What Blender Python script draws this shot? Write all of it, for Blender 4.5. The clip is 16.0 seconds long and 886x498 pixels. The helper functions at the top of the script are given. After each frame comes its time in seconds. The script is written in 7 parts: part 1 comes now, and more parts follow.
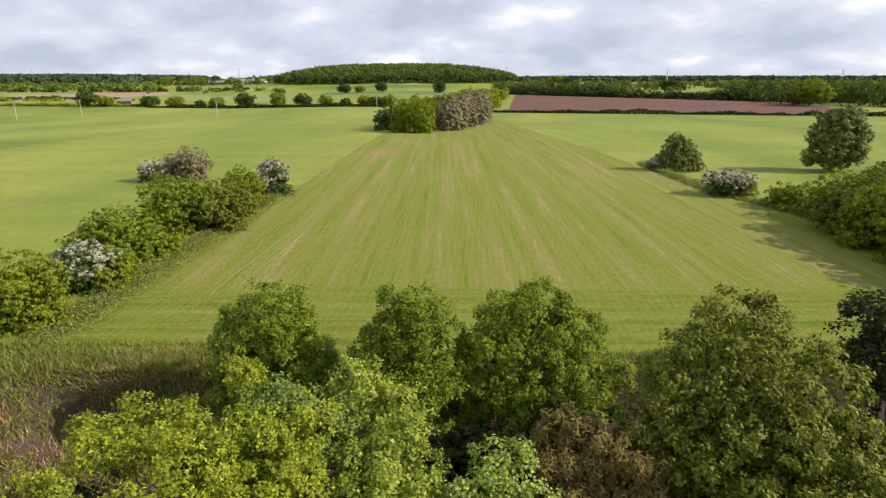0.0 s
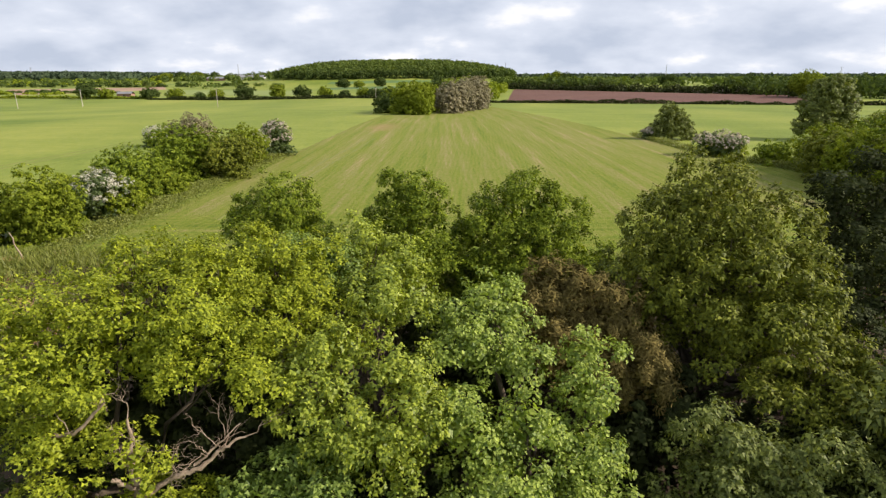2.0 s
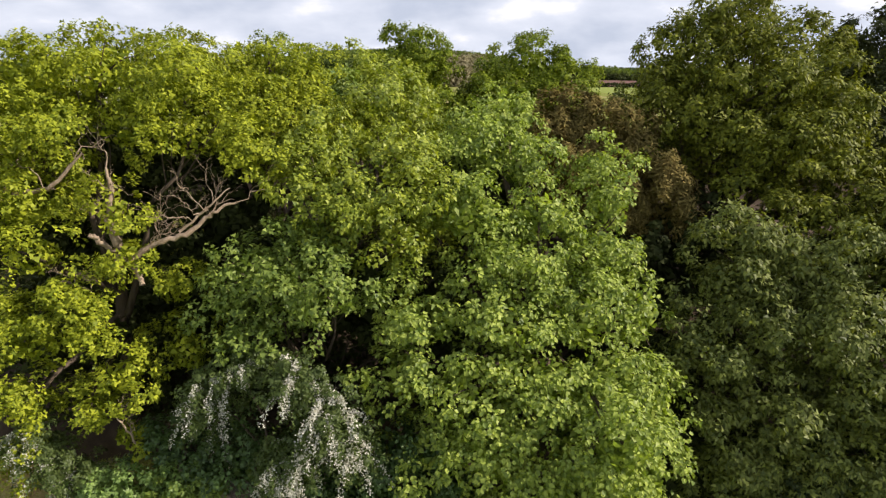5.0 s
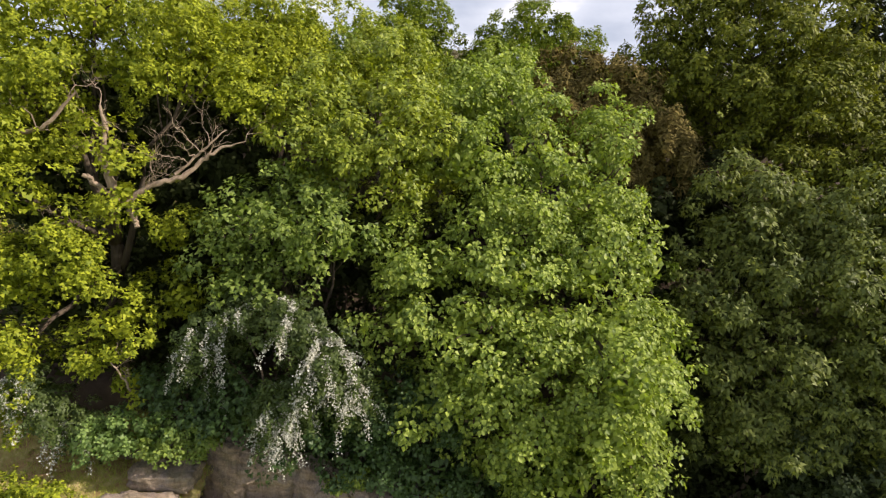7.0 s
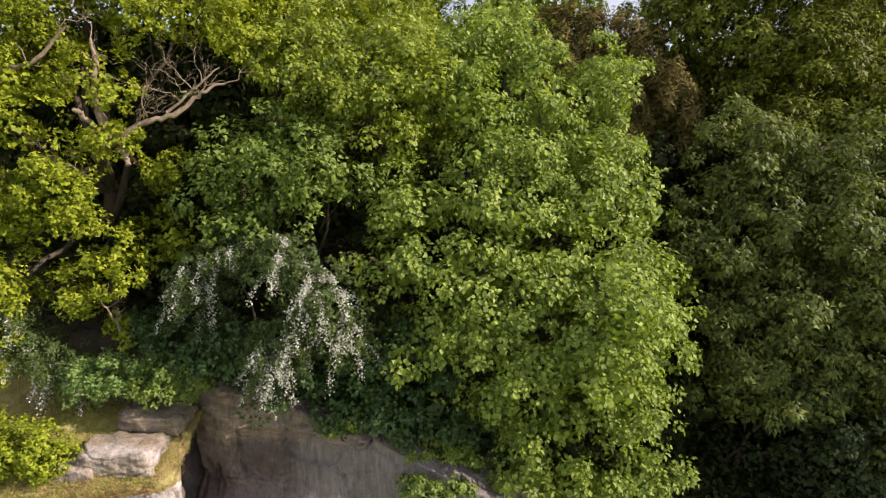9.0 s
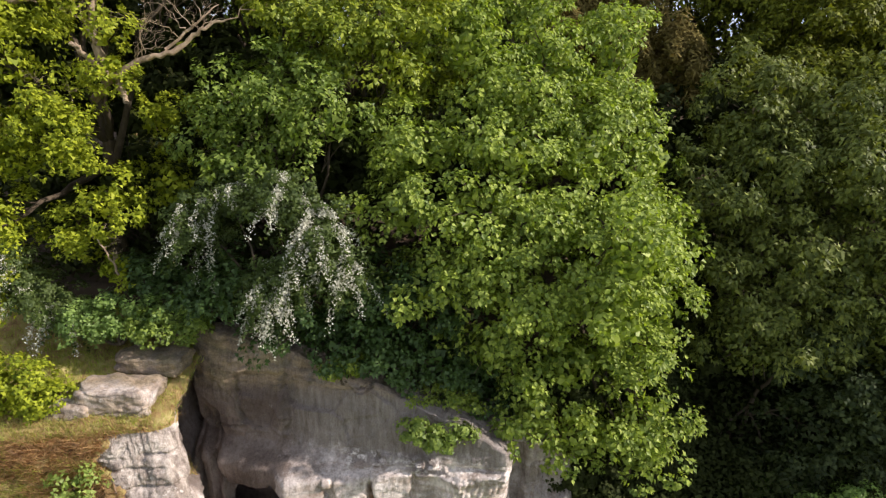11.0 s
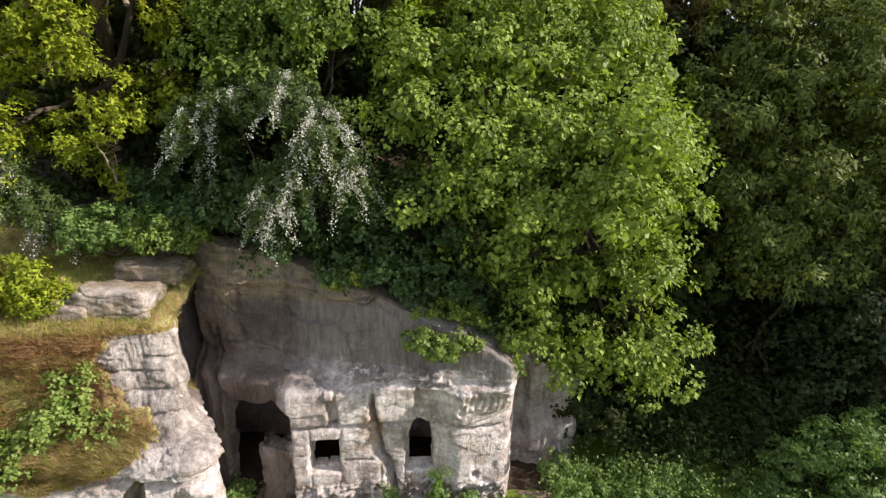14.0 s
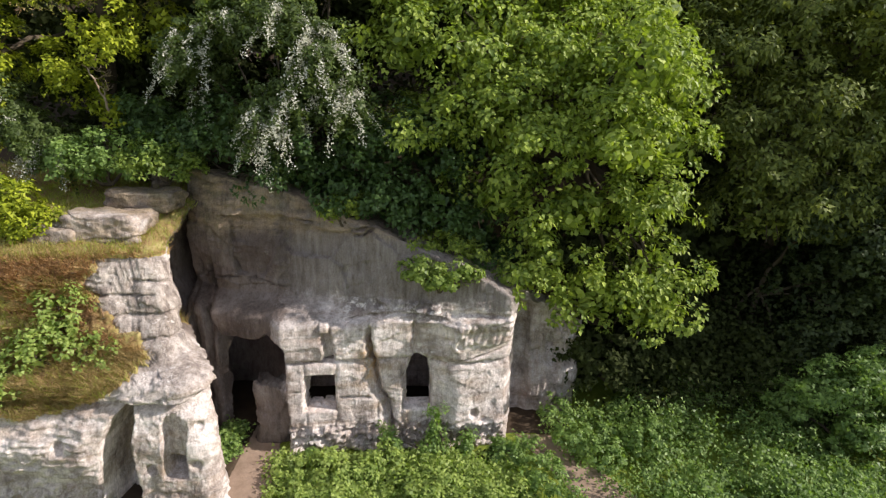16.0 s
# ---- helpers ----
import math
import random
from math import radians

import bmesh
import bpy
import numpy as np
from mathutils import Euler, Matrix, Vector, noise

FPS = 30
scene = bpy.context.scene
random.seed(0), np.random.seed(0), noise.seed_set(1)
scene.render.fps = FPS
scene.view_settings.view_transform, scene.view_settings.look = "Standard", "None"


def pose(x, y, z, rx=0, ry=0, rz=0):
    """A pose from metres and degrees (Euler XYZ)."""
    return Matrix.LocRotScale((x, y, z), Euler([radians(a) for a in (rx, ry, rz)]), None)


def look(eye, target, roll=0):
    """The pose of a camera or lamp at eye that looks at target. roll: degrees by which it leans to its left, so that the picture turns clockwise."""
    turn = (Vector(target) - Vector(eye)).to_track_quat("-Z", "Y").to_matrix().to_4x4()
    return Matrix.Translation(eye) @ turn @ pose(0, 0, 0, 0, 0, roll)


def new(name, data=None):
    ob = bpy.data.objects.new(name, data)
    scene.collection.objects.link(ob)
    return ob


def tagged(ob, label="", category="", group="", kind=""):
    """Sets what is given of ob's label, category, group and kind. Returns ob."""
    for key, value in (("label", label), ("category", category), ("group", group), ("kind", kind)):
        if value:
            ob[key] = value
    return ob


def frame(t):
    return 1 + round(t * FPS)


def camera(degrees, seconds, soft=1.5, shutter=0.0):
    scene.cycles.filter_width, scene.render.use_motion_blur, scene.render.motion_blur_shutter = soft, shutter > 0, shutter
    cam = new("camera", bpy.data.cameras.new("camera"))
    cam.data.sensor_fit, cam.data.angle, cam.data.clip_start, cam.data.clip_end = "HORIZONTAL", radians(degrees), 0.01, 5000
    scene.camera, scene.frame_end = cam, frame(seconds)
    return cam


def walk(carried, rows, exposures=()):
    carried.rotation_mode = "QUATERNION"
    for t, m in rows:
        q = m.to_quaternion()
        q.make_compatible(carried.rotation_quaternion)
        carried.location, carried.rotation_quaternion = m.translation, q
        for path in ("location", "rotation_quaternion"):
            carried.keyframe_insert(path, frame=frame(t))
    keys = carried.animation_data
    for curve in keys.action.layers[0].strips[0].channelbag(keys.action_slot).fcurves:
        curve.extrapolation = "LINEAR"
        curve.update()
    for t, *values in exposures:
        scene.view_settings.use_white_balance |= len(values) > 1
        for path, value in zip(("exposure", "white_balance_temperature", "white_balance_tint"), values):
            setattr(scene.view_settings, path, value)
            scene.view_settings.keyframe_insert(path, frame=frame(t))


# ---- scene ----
cam = camera(75.9, 16.0, soft=1.3)
METRES, EYE, TILT, LEAN, TURN = 25.0, 33.4, -16.9, 0.0, 0.0
ROWS = [
    (0.0, 0.0, 0.0, 0.0, 0.0, 0.0, -0.0),
    (0.5, 0.0027, -0.0924, -0.0708, -0.09, -0.03, 0.01),
    (1.0, 0.0044, -0.1192, -0.1352, -0.07, -0.01, 0.02),
    (1.5, 0.0049, -0.1094, -0.1876, -0.09, -0.06, 0.03),
    (2.0, 0.0054, -0.0971, -0.2562, -0.1, -0.11, 0.0),
    (2.5, 0.0046, -0.0859, -0.3194, -0.11, -0.25, -0.09),
    (3.0, 0.0029, -0.0726, -0.3884, -0.1, -0.38, -0.15),
    (3.5, 0.0001, -0.0597, -0.4522, -0.19, -0.51, -0.33),
    (3.9, -0.0015, -0.0509, -0.5022, -0.198, -0.614, -0.434),
    (4.0, -0.0019, -0.0487, -0.5147, -0.2, -0.64, -0.46),
    (4.1, -0.0019, -0.0481, -0.5181, -0.1948, -0.6408, -0.4596),
    (4.6, -0.0017, -0.0451, -0.5348, -0.1688, -0.6448, -0.4576),
    (5.2, -0.0016, -0.0416, -0.5549, -0.1376, -0.6496, -0.4552),
    (5.9, -0.0014, -0.0375, -0.5784, -0.1012, -0.6552, -0.4524),
    (6.5, -0.0012, -0.0339, -0.5985, -0.07, -0.66, -0.45),
    (7.0, 0.0, -0.0304, -0.6162, -0.01, -0.62, -0.49),
    (7.5, 0.0022, -0.027, -0.6336, 0.07, -0.61, -0.54),
    (8.0, 0.0054, -0.0249, -0.6493, 0.16, -0.73, -0.62),
    (8.5, 0.0081, -0.0227, -0.668, 0.26, -0.64, -0.62),
    (9.0, 0.0099, -0.0208, -0.6844, 0.3, -0.76, -0.67),
    (11.5, 0.0119, -0.0069, -0.7722, 0.69, -0.61, -0.86),
    (12.0, 0.0111, -0.0053, -0.7887, 0.67, -0.7, -0.92),
    (12.5, 0.0111, -0.004, -0.8045, 0.65, -0.73, -0.99),
    (13.0, 0.0113, -0.0029, -0.8217, 0.72, -0.7, -1.02),
    (13.5, 0.0094, -0.0012, -0.8386, 0.7, -0.72, -1.07),
    (14.0, 0.0085, 0.0008, -0.8562, 0.7, -0.78, -1.18),
    (14.5, 0.0087, 0.0045, -0.8755, 0.61, -0.66, -1.25),
    (15.0, 0.0103, 0.0076, -0.8938, 0.6, -0.66, -1.31),
    (15.5, 0.0104, 0.0104, -0.9146, 0.54, -0.67, -1.35),
    (16.0, 0.0091, 0.0141, -0.9363, 0.47, -0.61, -1.38),
]
walk(cam, [(t, pose(0, 0, EYE, TILT, LEAN, TURN) @ pose(METRES * x, METRES * y, METRES * z, 90 + pitch, roll, yaw)) for t, x, y, z, yaw, pitch, roll in ROWS],
     [(0.0, 0.25, 6500, 11), (3.0, 0.32, 6550, 12), (6.5, 0.37, 6600, 15), (9.0, 0.37, 6550, 16), (12.5, 0.34, 6300, 11), (16.0, 0.32, 6250, 11)])

# ---- sky, sun ----
SUN_AZ, SUN_EL = radians(-7), radians(32)
to_sun = Vector((math.cos(SUN_AZ) * math.cos(SUN_EL), math.sin(SUN_AZ) * math.cos(SUN_EL), math.sin(SUN_EL)))
sun = new("sun", bpy.data.lights.new("sun", "SUN"))
sun.data.energy, sun.data.angle, sun.data.color = 5.6, radians(0.6), (1.0, 0.905, 0.81)
sun.matrix_world = look(to_sun * 100, (0, 0, 0))


def link(nt, a, b):
    nt.links.new(a, b)


world = bpy.data.worlds.new("sky")
scene.world = world
world.use_nodes = True
nt = world.node_tree
bg = nt.nodes["Background"]
sky = nt.nodes.new("ShaderNodeTexSky")
sky.sky_type, sky.sun_disc = "NISHITA", False
sky.sun_elevation, sky.sun_rotation = SUN_EL, math.pi / 2 - SUN_AZ
tc = nt.nodes.new("ShaderNodeTexCoord")
sep = nt.nodes.new("ShaderNodeSeparateXYZ")
link(nt, tc.outputs["Generated"], sep.inputs[0])
up = nt.nodes.new("ShaderNodeMath")
up.operation = "MAXIMUM"
link(nt, sep.outputs["Z"], up.inputs[0])
up.inputs[1].default_value = 0.0
den = nt.nodes.new("ShaderNodeMath")
den.operation = "ADD"
link(nt, up.outputs[0], den.inputs[0])
den.inputs[1].default_value = 0.36
flat = nt.nodes.new("ShaderNodeVectorMath")
flat.operation = "DIVIDE"
link(nt, tc.outputs["Generated"], flat.inputs[0])
comb = nt.nodes.new("ShaderNodeCombineXYZ")
for k in range(3):
    link(nt, den.outputs[0], comb.inputs[k])
link(nt, comb.outputs[0], flat.inputs[1])
flatten = nt.nodes.new("ShaderNodeVectorMath")
flatten.operation = "MULTIPLY"
flatten.inputs[1].default_value = (1.0, 1.0, 0.0)
link(nt, flat.outputs[0], flatten.inputs[0])
cn = nt.nodes.new("ShaderNodeTexNoise")
cn.inputs["Scale"].default_value, cn.inputs["Detail"].default_value, cn.inputs["Roughness"].default_value = 2.0, 10, 0.55
cn.inputs["Distortion"].default_value = 0.4
link(nt, flatten.outputs[0], cn.inputs["Vector"])
cover = nt.nodes.new("ShaderNodeValToRGB")
cover.color_ramp.elements[0].position, cover.color_ramp.elements[1].position = 0.1, 0.3
link(nt, cn.outputs["Fac"], cover.inputs[0])
cn2 = nt.nodes.new("ShaderNodeTexNoise")
cn2.inputs["Scale"].default_value, cn2.inputs["Detail"].default_value = 2.6, 10
link(nt, flatten.outputs[0], cn2.inputs["Vector"])
shade = nt.nodes.new("ShaderNodeValToRGB")
shade.color_ramp.elements[0].position, shade.color_ramp.elements[0].color = 0.36, (6.6, 7.45, 9.0, 1)
shade.color_ramp.elements[1].position, shade.color_ramp.elements[1].color = 0.57, (9.2, 9.9, 11.2, 1)
bright = shade.color_ramp.elements.new(0.7)
bright.color = (14.0, 13.8, 13.6, 1)
link(nt, cn2.outputs["Fac"], shade.inputs[0])
mix = nt.nodes.new("ShaderNodeMixRGB")
link(nt, cover.outputs[0], mix.inputs[0])
link(nt, sky.outputs[0], mix.inputs[1])
link(nt, shade.outputs[0], mix.inputs[2])
link(nt, mix.outputs[0], bg.inputs["Color"])
bg.inputs["Strength"].default_value = 0.068


# ---- materials ----
def ramp(nt, fac, stops):
    r = nt.nodes.new("ShaderNodeValToRGB")
    while len(r.color_ramp.elements) < len(stops):
        r.color_ramp.elements.new(0.5)
    for e, (p, c) in zip(r.color_ramp.elements, stops):
        e.position, e.color = p, (*c, 1)
    link(nt, fac, r.inputs[0])
    return r.outputs[0]


def mapped(nt, scale=(1, 1, 1), turn=0.0):
    g = nt.nodes.new("ShaderNodeNewGeometry")
    m = nt.nodes.new("ShaderNodeMapping")
    m.inputs["Scale"].default_value = scale
    m.inputs["Rotation"].default_value = (0, 0, turn)
    link(nt, g.outputs["Position"], m.inputs["Vector"])
    return m.outputs[0]


def tex(nt, scale, vec, detail=6, rough=0.6, out="Fac"):
    n = nt.nodes.new("ShaderNodeTexNoise")
    n.inputs["Scale"].default_value, n.inputs["Detail"].default_value, n.inputs["Roughness"].default_value = scale, detail, rough
    link(nt, vec, n.inputs["Vector"])
    return n.outputs[out]


def blend(nt, fac, a, b, kind="MIX"):
    m = nt.nodes.new("ShaderNodeMixRGB")
    m.blend_type = kind
    for s, v in zip(m.inputs, (fac, a, b)):
        if isinstance(v, (int, float)):
            s.default_value = v
        elif isinstance(v, tuple):
            s.default_value = (*v, 1)
        else:
            link(nt, v, s)
    return m.outputs[0]


def calc(nt, op, a, b=0.0):
    m = nt.nodes.new("ShaderNodeMath")
    m.operation = op
    for s, v in zip(m.inputs, (a, b)):
        if isinstance(v, (int, float)):
            s.default_value = v
        else:
            link(nt, v, s)
    return m.outputs[0]


def material(name):
    m = bpy.data.materials.new(name)
    m.use_nodes = True
    return m, m.node_tree, m.node_tree.nodes["Principled BSDF"]


def bump(nt, p, height, strength, dist):
    b = nt.nodes.new("ShaderNodeBump")
    b.inputs["Strength"].default_value, b.inputs["Distance"].default_value = strength, dist
    link(nt, height, b.inputs["Height"])
    link(nt, b.outputs[0], p.inputs["Normal"])


def leaf_material(name, dark, light, glow, through_light=0.35, rough=0.5, patch=0.35, gloss=0.3):
    """Leaves: each its own shade, with slow drifts over the crown, thin enough to pass some light."""
    m, nt, p = material(name)
    g = nt.nodes.new("ShaderNodeNewGeometry")
    drift = calc(nt, "ADD", calc(nt, "MULTIPLY", tex(nt, patch, mapped(nt), 3), 0.5), calc(nt, "MULTIPLY", tex(nt, patch * 6, mapped(nt), 3), 0.5))
    fac = calc(nt, "ADD", calc(nt, "MULTIPLY", g.outputs["Random Per Island"], 0.55), calc(nt, "MULTIPLY", drift, 0.5))
    col = ramp(nt, fac, [(0.1, dark), (0.5, tuple((a + b) / 2 for a, b in zip(dark, light))), (0.85, light)])
    link(nt, col, p.inputs["Base Color"])
    p.inputs["Roughness"].default_value = rough
    p.inputs["Specular IOR Level"].default_value = gloss
    t = nt.nodes.new("ShaderNodeBsdfTranslucent")
    link(nt, blend(nt, 1.0, col, glow, "MULTIPLY"), t.inputs["Color"])
    mx = nt.nodes.new("ShaderNodeMixShader")
    mx.inputs[0].default_value = through_light
    link(nt, p.outputs[0], mx.inputs[1])
    link(nt, t.outputs[0], mx.inputs[2])
    link(nt, mx.outputs[0], nt.nodes["Material Output"].inputs["Surface"])
    return m


def plain_material(name, stops, scale, rough=0.85, bump_strength=0.4, bump_scale=None, bump_dist=0.03, stretch=(1, 1, 1), large=0.2):
    """A rough natural surface: broad patches under a finer grain."""
    m, nt, p = material(name)
    v = mapped(nt, stretch)
    fac = calc(nt, "ADD", calc(nt, "MULTIPLY", tex(nt, scale, v, 8, 0.65), 0.6), calc(nt, "MULTIPLY", tex(nt, scale * large, v, 4), 0.4))
    link(nt, ramp(nt, fac, stops), p.inputs["Base Color"])
    p.inputs["Roughness"].default_value = rough
    p.inputs["Specular IOR Level"].default_value = 0.2
    bump(nt, p, tex(nt, bump_scale or scale * 3, v, 8, 0.7), bump_strength, bump_dist)
    return m


WARM = (1.52, 1.55, 0.47)
FRESH = (1.42, 1.6, 0.5)
OAK = leaf_material("oak_leaf", (0.048, 0.086, 0.008), (0.38, 0.415, 0.03), WARM, 0.24, 0.55, 0.35, 0.15)
LIME = leaf_material("lime_leaf", (0.052, 0.098, 0.012), (0.37, 0.415, 0.044), WARM, 0.28)
SYCAMORE = leaf_material("sycamore_leaf", (0.045, 0.092, 0.018), (0.39, 0.455, 0.082), FRESH, 0.3, 0.5, 0.35, 0.25)
MAPLE = leaf_material("maple_leaf", (0.045, 0.088, 0.017), (0.28, 0.35, 0.066), FRESH, 0.3)
CHESTNUT = leaf_material("chestnut_leaf", (0.016, 0.03, 0.005), (0.23, 0.25, 0.024), WARM, 0.16, 0.6, 0.35, 0.14)
ASH = leaf_material("ash_leaf", (0.03, 0.05, 0.011), (0.235, 0.265, 0.06), WARM, 0.27, 0.55, 0.35, 0.22)
# the lower growth's crown shade is put into this darker leaf colour
ELDER_SHADED_LEAF = leaf_material("elder_shaded_leaf", (0.015, 0.029, 0.011), (0.085, 0.108, 0.035), WARM, 0.2, 0.6, 0.35, 0.25)
# low albedo: shade under trees goes into the colour; also dark hedges
DARK = leaf_material("dark_shaded_leaf", (0.018, 0.024, 0.008), (0.056, 0.068, 0.02), WARM, 0.18, 0.7, 0.35, 0.08)
FIELD_TREE = leaf_material("field_tree_leaf", (0.028, 0.062, 0.005), (0.235, 0.29, 0.02), WARM, 0.2, 0.6, 0.35, 0.12)
BRONZE = leaf_material("bronze_needle", (0.055, 0.045, 0.014), (0.25, 0.2, 0.06), (1.3, 1.0, 0.5), 0.2, 0.8, 0.35, 0.1)
THORN = leaf_material("hawthorn_leaf", (0.035, 0.06, 0.015), (0.12, 0.16, 0.045), WARM)
IVY = leaf_material("ivy_leaf", (0.022, 0.048, 0.013), (0.085, 0.14, 0.036), WARM, 0.2, 0.45)
NETTLE = leaf_material("nettle_leaf", (0.045, 0.095, 0.024), (0.27, 0.37, 0.1), FRESH)
NETTLE_PALE = leaf_material("young_nettle_leaf", (0.1, 0.16, 0.03), (0.38, 0.45, 0.12), FRESH, 0.35)
HEDGE = leaf_material("hedge_leaf", (0.055, 0.09, 0.007), (0.26, 0.3, 0.026), WARM, 0.28, 0.7, 0.35, 0.08)
WOOD_FAR = leaf_material("wood_canopy", (0.042, 0.07, 0.02), (0.135, 0.17, 0.042), WARM, 0.3, 0.9, 0.02, 0.05)
WOOD_BLUE = leaf_material("conifer_canopy", (0.035, 0.055, 0.03), (0.075, 0.1, 0.05), (1, 1, 1), 0.1, 0.9, 0.005, 0.05)
WOOD_DARK = leaf_material("dark_wood_canopy", (0.03, 0.05, 0.014), (0.085, 0.115, 0.03), WARM, 0.25, 0.9, 0.03, 0.05)
BROOM = leaf_material("blackthorn_twig", (0.13, 0.11, 0.06), (0.27, 0.24, 0.12), (1, 1, 0.6), 0.15)
BLOSSOM = leaf_material("may_blossom", (0.42, 0.42, 0.33), (0.72, 0.7, 0.6), (1, 1, 0.9), 0.3)
MAY_FAR = leaf_material("hedge_may_blossom", (0.36, 0.35, 0.24), (0.62, 0.59, 0.46), (1, 1, 0.9), 0.3)
PINK = leaf_material("fading_blossom", (0.36, 0.29, 0.22), (0.6, 0.52, 0.44), (1, 1, 0.9), 0.3)
BANK = leaf_material("rough_bank_growth", (0.075, 0.1, 0.016), (0.24, 0.255, 0.05), WARM, 0.25)
DRY = leaf_material("dry_grass_blade", (0.26, 0.18, 0.07), (0.55, 0.42, 0.2), (1, 0.9, 0.6), 0.35)
GRASS = leaf_material("grass_blade", (0.16, 0.2, 0.03), (0.4, 0.42, 0.1), WARM, 0.35)
BRACKEN = leaf_material("dead_bracken", (0.26, 0.14, 0.06), (0.6, 0.4, 0.19), (1, 0.8, 0.5), 0.35)
BRACKEN_DARK = leaf_material("withered_bracken", (0.12, 0.065, 0.03), (0.3, 0.17, 0.085), (1, 0.8, 0.5), 0.2)
BARK = plain_material("bark", [(0.3, (0.04, 0.03, 0.02)), (0.6, (0.1, 0.077, 0.052)), (0.8, (0.17, 0.14, 0.1))], 9, 0.9, 0.9, 20, 0.03, (1, 1, 0.25))
DEADWOOD = plain_material("bleached_wood", [(0.3, (0.16, 0.11, 0.07)), (0.55, (0.34, 0.26, 0.18)), (0.8, (0.55, 0.45, 0.34))], 10, 0.85, 0.8, 24, 0.03, (1, 1, 0.4))
TURF = plain_material("matted_turf", [(0.36, (0.17, 0.105, 0.05)), (0.46, (0.34, 0.225, 0.1)), (0.54, (0.34, 0.29, 0.1)), (0.64, (0.52, 0.41, 0.2))], 3.2, 0.95, 0.9, 14, 0.06)
SOIL = plain_material("leaf_litter", [(0.3, (0.03, 0.021, 0.014)), (0.6, (0.075, 0.052, 0.034)), (0.8, (0.12, 0.09, 0.055))], 2.5, 0.95, 0.6)
PATH_DIRT = plain_material("trodden_earth", [(0.3, (0.2, 0.14, 0.1)), (0.6, (0.33, 0.24, 0.18)), (0.8, (0.42, 0.33, 0.25))], 3, 0.95, 0.5)
PLOUGH = plain_material("ploughed_red_soil", [(0.3, (0.085, 0.04, 0.029)), (0.6, (0.13, 0.065, 0.047)), (0.8, (0.18, 0.095, 0.07))], 0.12, 0.95, 0.6, 1.0, 0.3)
PALE_SOIL = plain_material("pale_stubble", [(0.3, (0.24, 0.15, 0.1)), (0.6, (0.33, 0.22, 0.145)), (0.8, (0.4, 0.29, 0.19))], 0.1, 0.95, 0.4)
WHITE_WALL = plain_material("weathered_white_paint", [(0.3, (0.5, 0.5, 0.48)), (0.7, (0.75, 0.74, 0.7))], 2, 0.7, 0.2)
BRICK_FAR = plain_material("old_brick", [(0.3, (0.2, 0.11, 0.08)), (0.7, (0.32, 0.2, 0.15))], 1.5, 0.9, 0.3)
ROOF_FAR = plain_material("slate_roof", [(0.3, (0.12, 0.12, 0.13)), (0.7, (0.3, 0.29, 0.28))], 1.0, 0.7, 0.2)
LUSH = plain_material("blue_green_crop", [(0.3, (0.08, 0.14, 0.045)), (0.7, (0.12, 0.18, 0.06))], 0.06, 0.9, 0.3)
HAY = plain_material("pale_meadow", [(0.3, (0.15, 0.19, 0.05)), (0.7, (0.23, 0.26, 0.08))], 0.06, 0.9, 0.3)
WHEEL = plain_material("wheel_track", [(0.3, (0.12, 0.155, 0.03)), (0.6, (0.175, 0.18, 0.05)), (0.8, (0.26, 0.21, 0.1))], 0.8, 0.9, 0.2)
POLE = plain_material("weathered_pole", [(0.3, (0.35, 0.3, 0.24)), (0.7, (0.6, 0.55, 0.47))], 4, 0.8, 0.3)
STEEL = plain_material("galvanised_steel", [(0.3, (0.35, 0.37, 0.4)), (0.7, (0.5, 0.52, 0.55))], 2, 0.5, 0.1)


def pasture_material():
    """Young cereal: long drifts of lighter and darker green, drill rows and wheel marks across."""
    m, nt, p = material("young_cereal")
    v = mapped(nt)
    drift = tex(nt, 0.02, mapped(nt, (1, 0.35, 1)), 5)
    grain = tex(nt, 1.4, mapped(nt, (1, 0.3, 1), radians(-70)), 7, 0.7)
    bands = tex(nt, 0.12, mapped(nt, (0.12, 1, 1), radians(8)), 5, 0.7)
    col = ramp(nt, calc(nt, "ADD", calc(nt, "ADD", calc(nt, "MULTIPLY", drift, 0.5), calc(nt, "MULTIPLY", bands, 0.25)), calc(nt, "MULTIPLY", grain, 0.25)),
               [(0.38, (0.102, 0.148, 0.018)), (0.5, (0.17, 0.206, 0.03)), (0.6, (0.235, 0.253, 0.045))])
    link(nt, col, p.inputs["Base Color"])
    p.inputs["Roughness"].default_value = 0.8
    p.inputs["Specular IOR Level"].default_value = 0.15
    bump(nt, p, tex(nt, 6, v, 6, 0.7), 0.5, 0.08)
    return m


